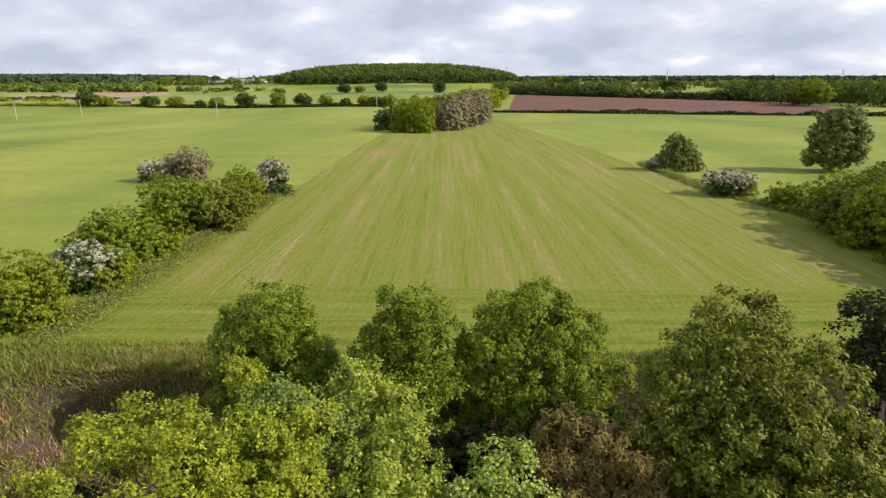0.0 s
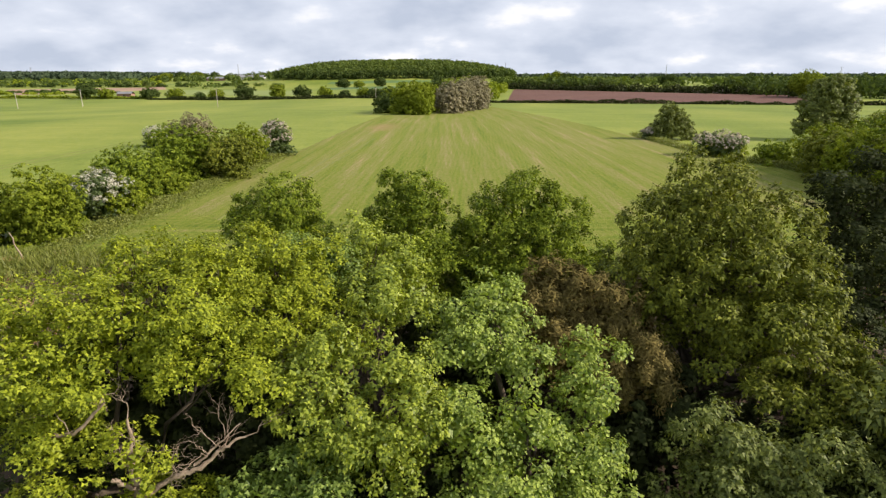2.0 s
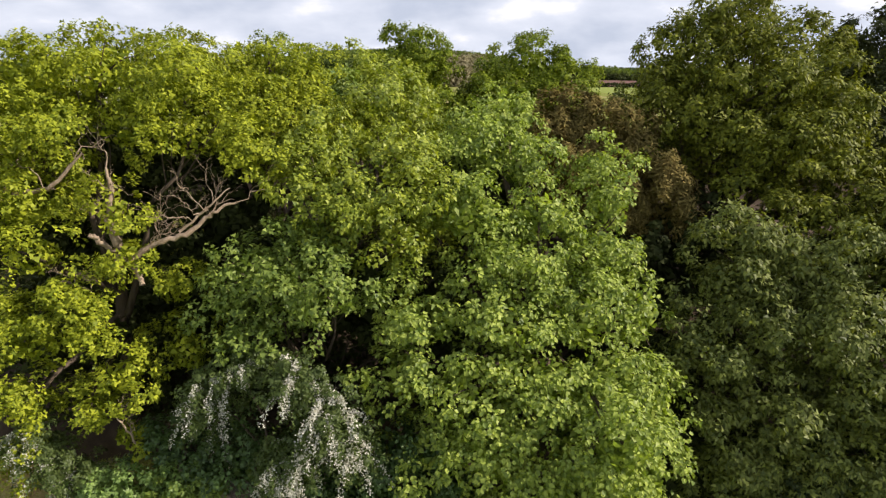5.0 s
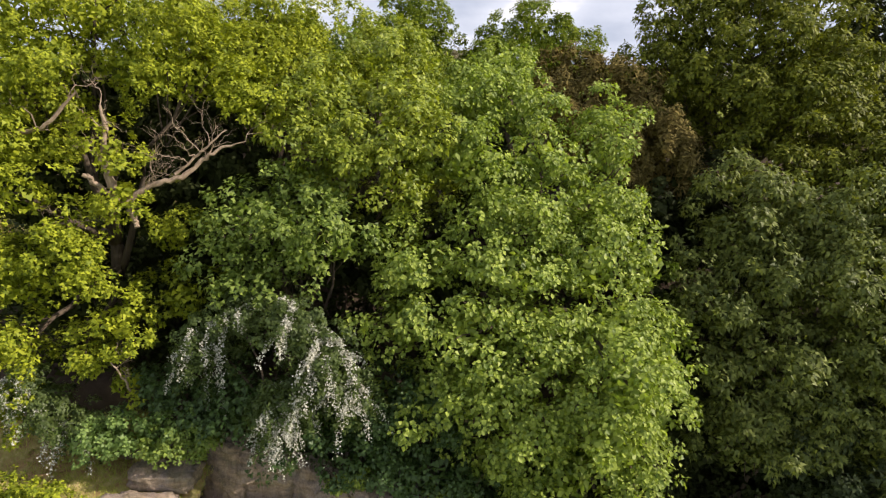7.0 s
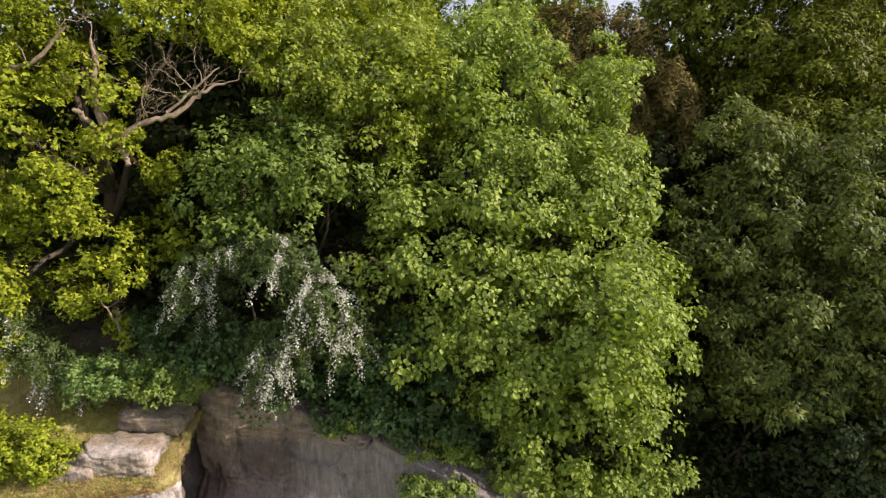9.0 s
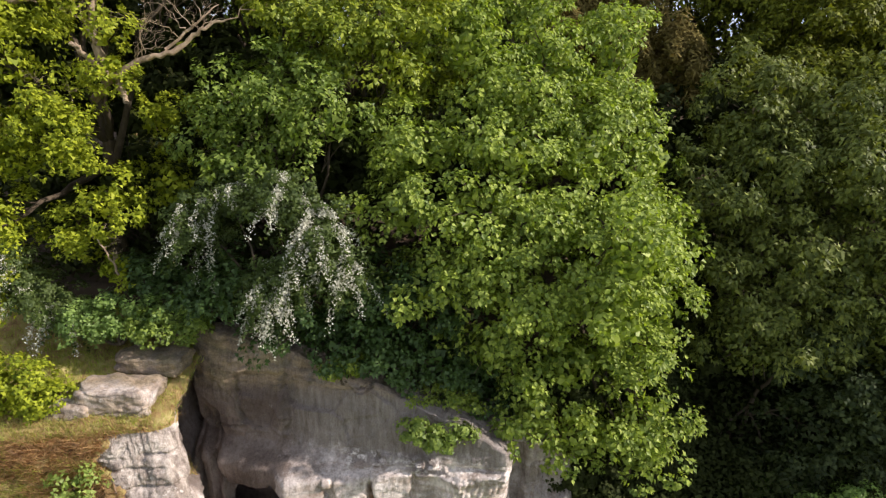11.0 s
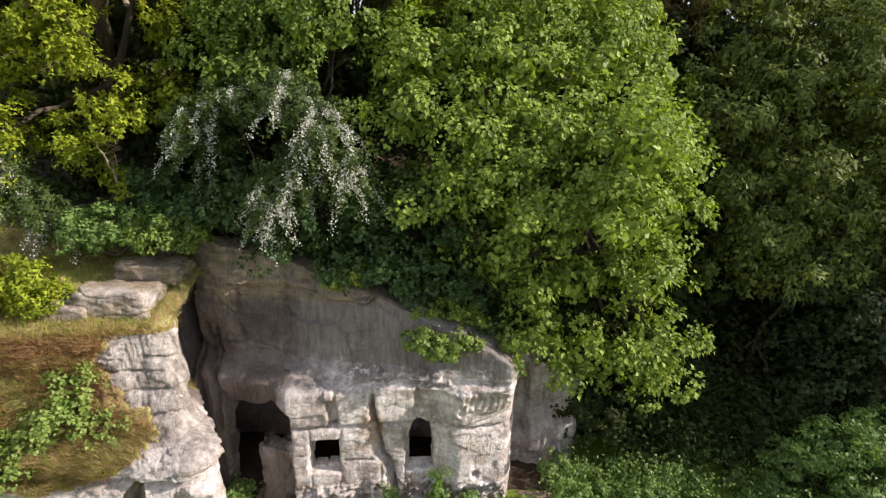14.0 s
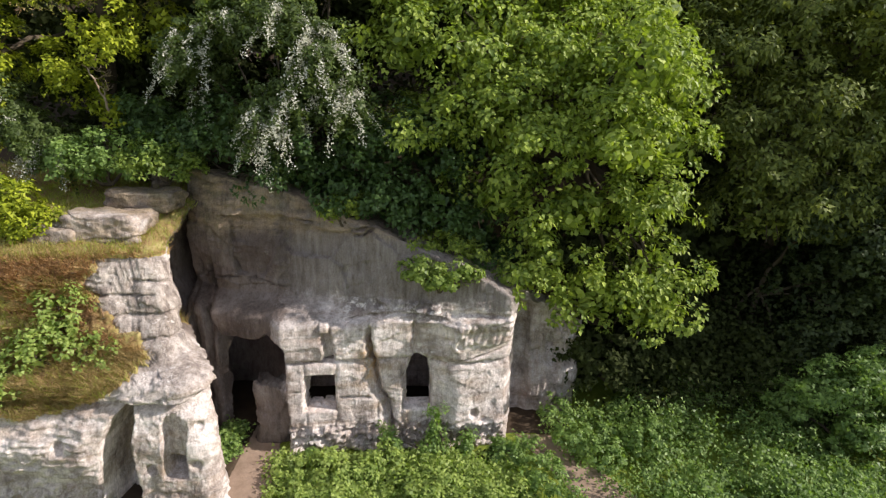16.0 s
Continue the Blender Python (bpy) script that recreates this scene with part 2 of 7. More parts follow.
def drilled_material():
    """Thin spring crop in drill rows, with bare strips and wheel tracks."""
    m, nt, p = material("thin_drilled_crop")
    row, v0 = mapped(nt, (1, 1, 1), radians(4.0)), mapped(nt)
    w = nt.nodes.new("ShaderNodeTexWave")
    w.inputs["Scale"].default_value, w.inputs["Distortion"].default_value = 0.5, 3.0
    w.inputs["Detail"].default_value, w.inputs["Detail Scale"].default_value = 2, 0.6
    link(nt, row, w.inputs["Vector"])
    along = tex(nt, 0.62, mapped(nt, (1, 0.03, 1), radians(4.0)), 8, 0.78)
    across = tex(nt, 0.9, mapped(nt, (0.04, 1, 1), radians(3.0)), 8, 0.75)
    sp = nt.nodes.new("ShaderNodeSeparateXYZ")
    link(nt, v0, sp.inputs[0])
    head = nt.nodes.new("ShaderNodeMapRange")
    head.inputs["From Min"].default_value, head.inputs["From Max"].default_value = 46.0, 50.0
    link(nt, calc(nt, "ADD", sp.outputs["Y"], calc(nt, "MULTIPLY", tex(nt, 0.3, v0, 3), 3.0)), head.inputs["Value"])
    streak = blend(nt, head.outputs[0], calc(nt, "SUBTRACT", across, 0.09), along)
    clod = tex(nt, 2.2, mapped(nt, (1, 0.7, 1)), 9, 0.8)
    broad = tex(nt, 0.03, mapped(nt), 4)
    s = calc(nt, "ADD", calc(nt, "MULTIPLY", w.outputs["Fac"], 0.035), calc(nt, "MULTIPLY", streak, 0.62))
    s = calc(nt, "ADD", s, calc(nt, "MULTIPLY", clod, 0.44))
    s = calc(nt, "ADD", s, calc(nt, "MULTIPLY", broad, 0.09))
    col = ramp(nt, s, [(0.45, (0.088, 0.13, 0.013)), (0.55, (0.152, 0.178, 0.022)), (0.64, (0.19, 0.19, 0.05)), (0.74, (0.31, 0.225, 0.115))])
    far = nt.nodes.new("ShaderNodeVectorMath")
    far.operation = "DISTANCE"
    link(nt, mapped(nt, (1, 0.3, 0)), far.inputs[0])
    far.inputs[1].default_value = (-14.5, 42.5, 0)
    bare = calc(nt, "ADD", calc(nt, "MULTIPLY", far.outputs["Value"], 0.09), calc(nt, "MULTIPLY", tex(nt, 0.25, v0, 6, 0.7), 0.8))
    col = blend(nt, ramp(nt, bare, [(0.5, (0.6, 0.6, 0.6)), (0.85, (0, 0, 0))]), col, (0.27, 0.18, 0.085))
    link(nt, col, p.inputs["Base Color"])
    p.inputs["Roughness"].default_value = 0.9
    p.inputs["Specular IOR Level"].default_value = 0.1
    bump(nt, p, clod, 0.9, 0.16)
    return m


def rock_material():
    """Pale sandstone: bedding, brown crust and grey wash on the old high wall, water streaks, lichen, broken fresh edges, pitting."""
    m, nt, p = material("sandstone")
    v = mapped(nt)
    sp = nt.nodes.new("ShaderNodeSeparateXYZ")
    link(nt, v, sp.inputs[0])
    px, py, pz = sp.outputs["X"], sp.outputs["Y"], sp.outputs["Z"]
    edge = calc(nt, "MULTIPLY", calc(nt, "SUBTRACT", tex(nt, 0.9, mapped(nt, (1, 1, 0.45)), 8, 0.72), 0.5), 2.2)
    ex, ez = calc(nt, "ADD", px, edge), calc(nt, "ADD", pz, edge)

    def rise(value, low, top, most=1.0):
        r = nt.nodes.new("ShaderNodeMapRange")
        r.inputs["From Min"].default_value, r.inputs["From Max"].default_value, r.inputs["To Max"].default_value = low, top, most
        link(nt, value, r.inputs["Value"])
        return r.outputs[0]

    def times(*f):
        out = f[0]
        for g in f[1:]:
            out = calc(nt, "MULTIPLY", out, g)
        return out

    def minus(value):
        return calc(nt, "SUBTRACT", 0.0, value)

    base = ramp(nt, calc(nt, "ADD", calc(nt, "MULTIPLY", tex(nt, 1.1, v, 8, 0.6), 0.6), calc(nt, "MULTIPLY", tex(nt, 7, v, 8, 0.7), 0.4)),
                [(0.36, (0.25, 0.2, 0.178)), (0.46, (0.49, 0.415, 0.375)), (0.56, (0.81, 0.725, 0.685))])
    bed = tex(nt, 1.5, mapped(nt, (0.25, 0.25, 2.6)), 5, 0.6)
    base = blend(nt, ramp(nt, bed, [(0.47, (0, 0, 0)), (0.68, (0.5, 0.5, 0.5))]), base, (0.4, 0.28, 0.19))
    streak = tex(nt, 3.4, mapped(nt, (1, 1, 0.1)), 8, 0.7)
    base = blend(nt, ramp(nt, streak, [(0.5, (0, 0, 0)), (0.62, (0.3, 0.3, 0.3)), (0.74, (0.6, 0.6, 0.6))]), base, (0.17, 0.145, 0.13))
    grime = tex(nt, 0.8, v, 9, 0.7)
    base = blend(nt, ramp(nt, grime, [(0.52, (0, 0, 0)), (0.62, (0.35, 0.35, 0.35)), (0.74, (0.6, 0.6, 0.6))]), base, (0.2, 0.17, 0.15))
    rust = tex(nt, 0.8, mapped(nt, (1, 1, 0.5)), 5, 0.6)
    base = blend(nt, ramp(nt, rust, [(0.62, (0, 0, 0)), (0.74, (0.5, 0.5, 0.5))]), base, (0.47, 0.3, 0.15))
    seep = times(rise(calc(nt, "ABSOLUTE", calc(nt, "ADD", px, 1.95)), 0.42, 0.1), rise(pz, 1.9, 2.4), rise(pz, 3.7, 3.2), rise(tex(nt, 3, v, 6, 0.7), 0.4, 0.6))
    base = blend(nt, calc(nt, "MULTIPLY", seep, 0.8), base, (0.5, 0.29, 0.11))
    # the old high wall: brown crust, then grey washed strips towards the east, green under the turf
    # crust colour also holds shade on the west wall and buttress's west block
    aged_shaded = calc(nt, "MAXIMUM", rise(ez, 4.25, 4.7), rise(minus(ex), 4.25, 4.6))
    aged_shaded = calc(nt, "MAXIMUM", aged_shaded, times(rise(minus(ex), 3.1, 3.5, 0.7), rise(ez, 2.9, 3.2)))
    aged_shaded = calc(nt, "MAXIMUM", aged_shaded, rise(px, 2.25, 2.5, 0.5))
    crust = times(aged_shaded, 0.95, rise(py, 7.4, 7.9))
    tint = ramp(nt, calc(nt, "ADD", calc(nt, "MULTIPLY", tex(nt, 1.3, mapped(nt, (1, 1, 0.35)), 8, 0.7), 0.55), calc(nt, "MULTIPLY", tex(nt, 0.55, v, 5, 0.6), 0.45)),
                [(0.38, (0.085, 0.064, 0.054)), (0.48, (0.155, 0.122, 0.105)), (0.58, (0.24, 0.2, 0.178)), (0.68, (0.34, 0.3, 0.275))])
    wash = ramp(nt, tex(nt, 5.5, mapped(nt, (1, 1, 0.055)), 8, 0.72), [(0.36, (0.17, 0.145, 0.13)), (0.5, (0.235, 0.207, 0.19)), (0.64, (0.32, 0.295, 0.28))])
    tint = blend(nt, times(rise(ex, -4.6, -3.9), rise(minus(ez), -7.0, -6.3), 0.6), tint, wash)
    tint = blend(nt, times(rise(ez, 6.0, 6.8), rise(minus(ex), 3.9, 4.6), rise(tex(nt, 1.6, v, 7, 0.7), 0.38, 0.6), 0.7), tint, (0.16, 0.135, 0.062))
    # sunken panel: the shade of its recess is put into the colour
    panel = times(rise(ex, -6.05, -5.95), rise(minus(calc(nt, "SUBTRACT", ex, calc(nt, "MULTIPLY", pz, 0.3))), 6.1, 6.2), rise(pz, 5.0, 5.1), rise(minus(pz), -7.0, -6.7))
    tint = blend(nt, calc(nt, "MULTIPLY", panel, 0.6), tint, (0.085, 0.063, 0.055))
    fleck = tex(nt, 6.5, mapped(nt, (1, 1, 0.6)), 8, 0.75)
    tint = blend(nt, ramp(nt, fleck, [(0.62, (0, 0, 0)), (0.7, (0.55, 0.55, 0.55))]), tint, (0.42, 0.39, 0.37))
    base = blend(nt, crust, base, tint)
    # broken white edges along the ledge
    fresh = times(rise(pz, 4.1, 4.3), rise(minus(pz), -4.75, -4.55), rise(px, -3.0, -2.6), rise(minus(px), -2.2, -1.9), rise(tex(nt, 2.6, mapped(nt, (1, 1, 1.4)), 8, 0.78), 0.5, 0.58))
    base = blend(nt, calc(nt, "MULTIPLY", fresh, 0.85), base, (0.8, 0.735, 0.69))
    # the spur: grey weathering on its upper block, lichen spots on its ledges
    spur = times(rise(minus(py), -7.55, -7.3), rise(ez, 3.0, 4.2, 0.8))
    old = ramp(nt, tex(nt, 4.2, mapped(nt, (1, 1, 0.1)), 8, 0.72), [(0.4, (0.13, 0.105, 0.09)), (0.5, (0.29, 0.245, 0.21)), (0.6, (0.48, 0.42, 0.37))])
    base = blend(nt, spur, base, old)
    base = blend(nt, times(rise(pz, 6.2, 6.6, 0.45), rise(tex(nt, 1.8, mapped(nt, (1, 1, 2.5)), 6, 0.7), 0.4, 0.6)), base, (0.5, 0.37, 0.24))
    drip = tex(nt, 9, mapped(nt, (1, 1, 0.16)), 8, 0.75)
    base = blend(nt, 1.0, base, ramp(nt, drip, [(0.36, (0.72, 0.69, 0.67)), (0.48, (1.0, 1.0, 1.0)), (0.62, (1.1, 1.1, 1.1))]), "MULTIPLY")
    grit = tex(nt, 26, v, 5, 0.7)
    base = blend(nt, 1.0, base, ramp(nt, grit, [(0.36, (0.78, 0.77, 0.76)), (0.5, (1.0, 1.0, 1.0)), (0.64, (1.12, 1.12, 1.12))]), "MULTIPLY")
    speck = tex(nt, 13, v, 6, 0.7)
    base = blend(nt, ramp(nt, speck, [(0.58, (0, 0, 0)), (0.68, (0.45, 0.45, 0.45))]), base, (0.15, 0.125, 0.105))
    lichen = times(ramp(nt, tex(nt, 4.2, v, 9, 0.75), [(0.59, (0, 0, 0)), (0.64, (0.7, 0.7, 0.7))]), calc(nt, "SUBTRACT", 1.0, crust))
    base = blend(nt, lichen, base, (0.74, 0.68, 0.64))
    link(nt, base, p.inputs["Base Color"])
    p.inputs["Roughness"].default_value = 0.92
    p.inputs["Specular IOR Level"].default_value = 0.15
    h = calc(nt, "ADD", calc(nt, "MULTIPLY", tex(nt, 6, mapped(nt, (1, 1, 1.3)), 10, 0.72), 0.6), calc(nt, "MULTIPLY", streak, 0.4))
    h = calc(nt, "ADD", h, calc(nt, "MULTIPLY", tex(nt, 18, mapped(nt, (1, 1, 0.5)), 6, 0.7), 0.3))
    bump(nt, p, h, 1.0, 0.1)
    return m


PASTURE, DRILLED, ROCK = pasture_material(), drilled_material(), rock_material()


# ---- shape helpers ----
def sm(a, b, x):
    t = np.clip((x - a) / (b - a), 0, 1)
    return t * t * (3 - 2 * t)


def hill(x, y, cx, cy, rx, ry, h):
    return h * np.exp(-((x - cx) / rx) ** 2 - ((y - cy) / ry) ** 2)


def rim(x):
    """Where the cliff's head lies, along y."""
    return 12.2 - 1.5 * sm(5, 9, x)


def ground_z(x, y):
    """The lie of the land: low river terrace, cliff and wooded slope, field on top, far plain and hills."""
    x, y = np.asarray(x, float), np.asarray(y, float)
    low = 0.0 + 0.10 * np.maximum(y - 8.5, 0) * sm(3, 7, x) - 0.09 * np.maximum(6.5 - y, 0) * sm(-4, -1, x)
    hollow = sm(-27, -22, x) * (1 - sm(34, 44, x))
    top = 7.4 + 4.8 * sm(11, 28, y) + (8.1 - 4.8) * (sm(30.2, 33.4, y) * hollow + sm(14, 30, y) * (1 - hollow))
    step = sm(rim(x) - 0.2, rim(x) + 0.8, y) * (1 - sm(5, 9, x)) + sm(9, 22, y) * sm(5, 9, x)
    z = low * (1 - step) + top * step
    z = z - 5.5 * sm(120, 430, y) - 2.5 * sm(-60, -200, x) * sm(120, 300, y)
    z = z + 33 * np.exp(-((x + 85) / 235) ** 4 - ((y - 1240) / 230) ** 4)
    z = z + hill(x, y, -1900, 3000, 900, 600, 16) + hill(x, y, 1700, 3200, 1500, 700, 4)
    return z + hill(x, y, -420, 1500, 260, 300, 14)


def np_mesh(name, verts, faces, mat, smooth=False):
    me = bpy.data.meshes.new(name)
    verts, faces = np.asarray(verts, np.float32), np.asarray(faces, np.int32)
    me.vertices.add(len(verts))
    me.vertices.foreach_set("co", verts.ravel())
    k = faces.shape[1]
    me.loops.add(faces.size)
    me.loops.foreach_set("vertex_index", faces.ravel())
    me.polygons.add(len(faces))
    me.polygons.foreach_set("loop_start", np.arange(0, faces.size, k, dtype=np.int32))
    me.polygons.foreach_set("use_smooth", np.full(len(faces), smooth))
    me.update(calc_edges=True)
    me.materials.append(mat)
    return me


def grid_faces(nu, nv):
    i, j = np.meshgrid(np.arange(nu - 1), np.arange(nv - 1), indexing="ij")
    a = (i * nv + j).ravel()
    return np.stack([a, a + nv, a + nv + 1, a + 1], 1)


def grid_mesh(name, pts, mat, smooth=True):
    """pts: an array nu x nv x 3."""
    nu, nv = pts.shape[:2]
    return np_mesh(name, pts.reshape(-1, 3), grid_faces(nu, nv), mat, smooth)


def part(name, me, parent, label=""):
    ob = new(name, me)
    ob.parent = parent
    ob.matrix_parent_inverse = Matrix.Translation(parent.matrix_world.translation).inverted()
    return tagged(ob, label)


def thing(name, base, label, category, group="", kind=""):
    ob = new(name)
    ob.location = base
    ob.matrix_world = Matrix.Translation(base)
    ob.empty_display_size = 0.3
    return tagged(ob, label, category, group, kind)


def fbm(p, scale, octaves=4, seed=0.0):
    """Cheap smooth noise for arrays of points, about -1 to 1."""
    p = np.asarray(p, float) * scale + seed * 7.13
    out, amp, tot = 0, 1.0, 0
    rs = np.random.RandomState(int(seed * 10) + 3)
    for _ in range(octaves):
        acc = 0
        for _ in range(3):
            d, ph = rs.normal(size=3), rs.rand() * 6.28
            acc = acc + np.sin(p @ d * 1.3 + ph + 1.2 * np.sin(p[..., [1, 2, 0]] @ rs.normal(size=3) + ph))
        out, tot, amp, p = out + amp * acc / 3, tot + amp, amp * 0.55, p * 2.03
    return out / tot * 1.6


def tube(points, radii, sides=8, wob=0.0, seed=1):
    """Vertices and faces of a tapered, slightly knotty limb along points."""
    rs = np.random.RandomState(seed)
    P = np.array(points, float)
    n = len(P)
    T = np.gradient(P, axis=0)
    T /= np.linalg.norm(T, axis=1)[:, None] + 1e-9
    ref = np.where(np.abs(T[:, 2:3]) > 0.9, np.array([[1.0, 0, 0]]), np.array([[0, 0, 1.0]]))
    U = np.cross(T, ref)
    U /= np.linalg.norm(U, axis=1)[:, None]
    V = np.cross(T, U)
    a = np.linspace(0, 2 * np.pi, sides, endpoint=False)
    r = np.array(radii)[:, None] * (1 + wob * rs.normal(size=(n, sides)))
    ring = P[:, None] + r[..., None] * (np.cos(a)[None, :, None] * U[:, None] + np.sin(a)[None, :, None] * V[:, None])
    v = ring.reshape(-1, 3)
    i, j = np.meshgrid(np.arange(n - 1), np.arange(sides), indexing="ij")
    b, c = i * sides + j, i * sides + (j + 1) % sides
    return v, np.stack([b, c, c + sides, b + sides], -1).reshape(-1, 4)


def bent(a, b, n=7, sag=0.0, wander=0.12, seed=1):
    """A wandering line from a to b."""
    rs = np.random.RandomState(seed)
    a, b = np.array(a, float), np.array(b, float)
    t = np.linspace(0, 1, n)[:, None]
    w = rs.normal(size=(n, 3)) * wander * np.linalg.norm(b - a) / n
    w = np.cumsum(w, 0)
    w -= w[-1] * t
    w[0] = 0
    return a + (b - a) * t + w + np.array([0, 0, 1.0]) * sag * np.sin(np.pi * t)


def join(parts_):
    vs, fs, k = [], [], 0
    for v, f in parts_:
        vs.append(v)
        fs.append(f + k)
        k += len(v)
    return np.concatenate(vs), np.concatenate(fs)


def leaves(centres, normals, size, rs, width=0.8, droop=0.35):
    """A small pointed blade for each leaf: centres and facing directions as arrays."""
    n = len(centres)
    N = normals / (np.linalg.norm(normals, axis=1)[:, None] + 1e-9)
    A = rs.normal(size=(n, 3))
    A[:, 2] -= droop
    A -= N * np.sum(A * N, 1)[:, None]
    A /= np.linalg.norm(A, axis=1)[:, None] + 1e-9
    B = np.cross(N, A)
    s = size * (0.65 + 0.7 * rs.rand(n))[:, None]
    w = s * width * 0.5
    back = centres - A * s * 0.35
    v = np.stack([back + B * w, centres + A * s * 0.65 - N * s * 0.12, back - B * w], 1).reshape(-1, 3)
    return v, np.arange(n * 3, dtype=np.int32).reshape(-1, 3)


def scatter(lobes, rs, spacing, fill=0.35, under=-0.55, ragged=0.0):
    """Clump centres and outward directions over a crown made of overlapping lobes (x, y, z, rx, ry, rz)."""
    C, O = [], []
    L = np.array(lobes, float)
    for k, l in enumerate(L):
        r = l[3:6]
        area = 4 * np.pi * (((r[0] * r[1]) ** 1.6 + (r[0] * r[2]) ** 1.6 + (r[1] * r[2]) ** 1.6) / 3) ** (1 / 1.6)
        n = max(8, int(area / spacing ** 2))
        d = rs.normal(size=(n, 3))
        d /= np.linalg.norm(d, axis=1)[:, None]
        d = d[d[:, 2] > under]
        wob = 1 + 0.13 * fbm(d * 2 + l[:3], 1.3, 3, k % 7)
        wob = wob + ragged * rs.normal(size=len(d)) + 0.8 * ragged * fbm(d * r + l[:3], 2.2, 2, (k + 3) % 7)
        rad = np.where(rs.rand(len(d)) < fill, 0.45 + 0.45 * rs.rand(len(d)), 0.84 + 0.26 * rs.rand(len(d))) * wob
        c = l[:3] + d * r * rad[:, None]
        o = d / r
        o /= np.linalg.norm(o, axis=1)[:, None]
        q = (c[:, None, :] - L[None, :, :3]) / L[None, :, 3:6]
        inside = (q ** 2).sum(2) < 0.6
        inside[:, k] = False
        keep = ~inside.any(1)
        C.append(c[keep])
        O.append(o[keep])
    return np.concatenate(C), np.concatenate(O)


def foliage(lobes, seed, spacing=0.55, clump=0.36, count=34, size=0.16, fill=0.35, lift=0.45, width=0.75, droop=0.35, flat=0.75, under=-0.55, core=0.0):
    """Leaf tufts over a crown."""
    rs = np.random.RandomState(seed)
    C, O = scatter(lobes, rs, spacing, fill, under)
    n = len(C)
    R = clump * (0.6 + 0.75 * rs.rand(n))
    m = (count * (0.6 + 0.8 * rs.rand(n))).astype(int)
    idx = np.repeat(np.arange(n), m)
    d = rs.normal(size=(len(idx), 3)) + O[idx] * 0.9 + np.array([0, 0, lift])
    d /= np.linalg.norm(d, axis=1)[:, None]
    off = d * (R[idx] * (0.45 + 0.6 * rs.rand(len(idx))))[:, None]
    off[:, 2] *= flat
    p = C[idx] + off
    nor = d * 1.0 + O[idx] * 0.3 + np.array([0, 0, 0.35]) + rs.normal(size=p.shape) * 0.34
    outer = leaves(p, nor, size, rs, width=width, droop=droop)
    if not core:
        return outer
    L = np.array(lobes, float)
    k = np.repeat(np.arange(len(L)), np.maximum(12, (L[:, 3] * L[:, 5] * 14 / core ** 2).astype(int)))
    d = rs.normal(size=(len(k), 3))
    d /= np.linalg.norm(d, axis=1)[:, None]
    q = L[k, :3] + d * L[k, 3:6] * (0.4 + 0.28 * rs.rand(len(k)))[:, None]
    return join([outer, leaves(q, d + rs.normal(size=d.shape) * 0.6, core, rs, width=0.8)])


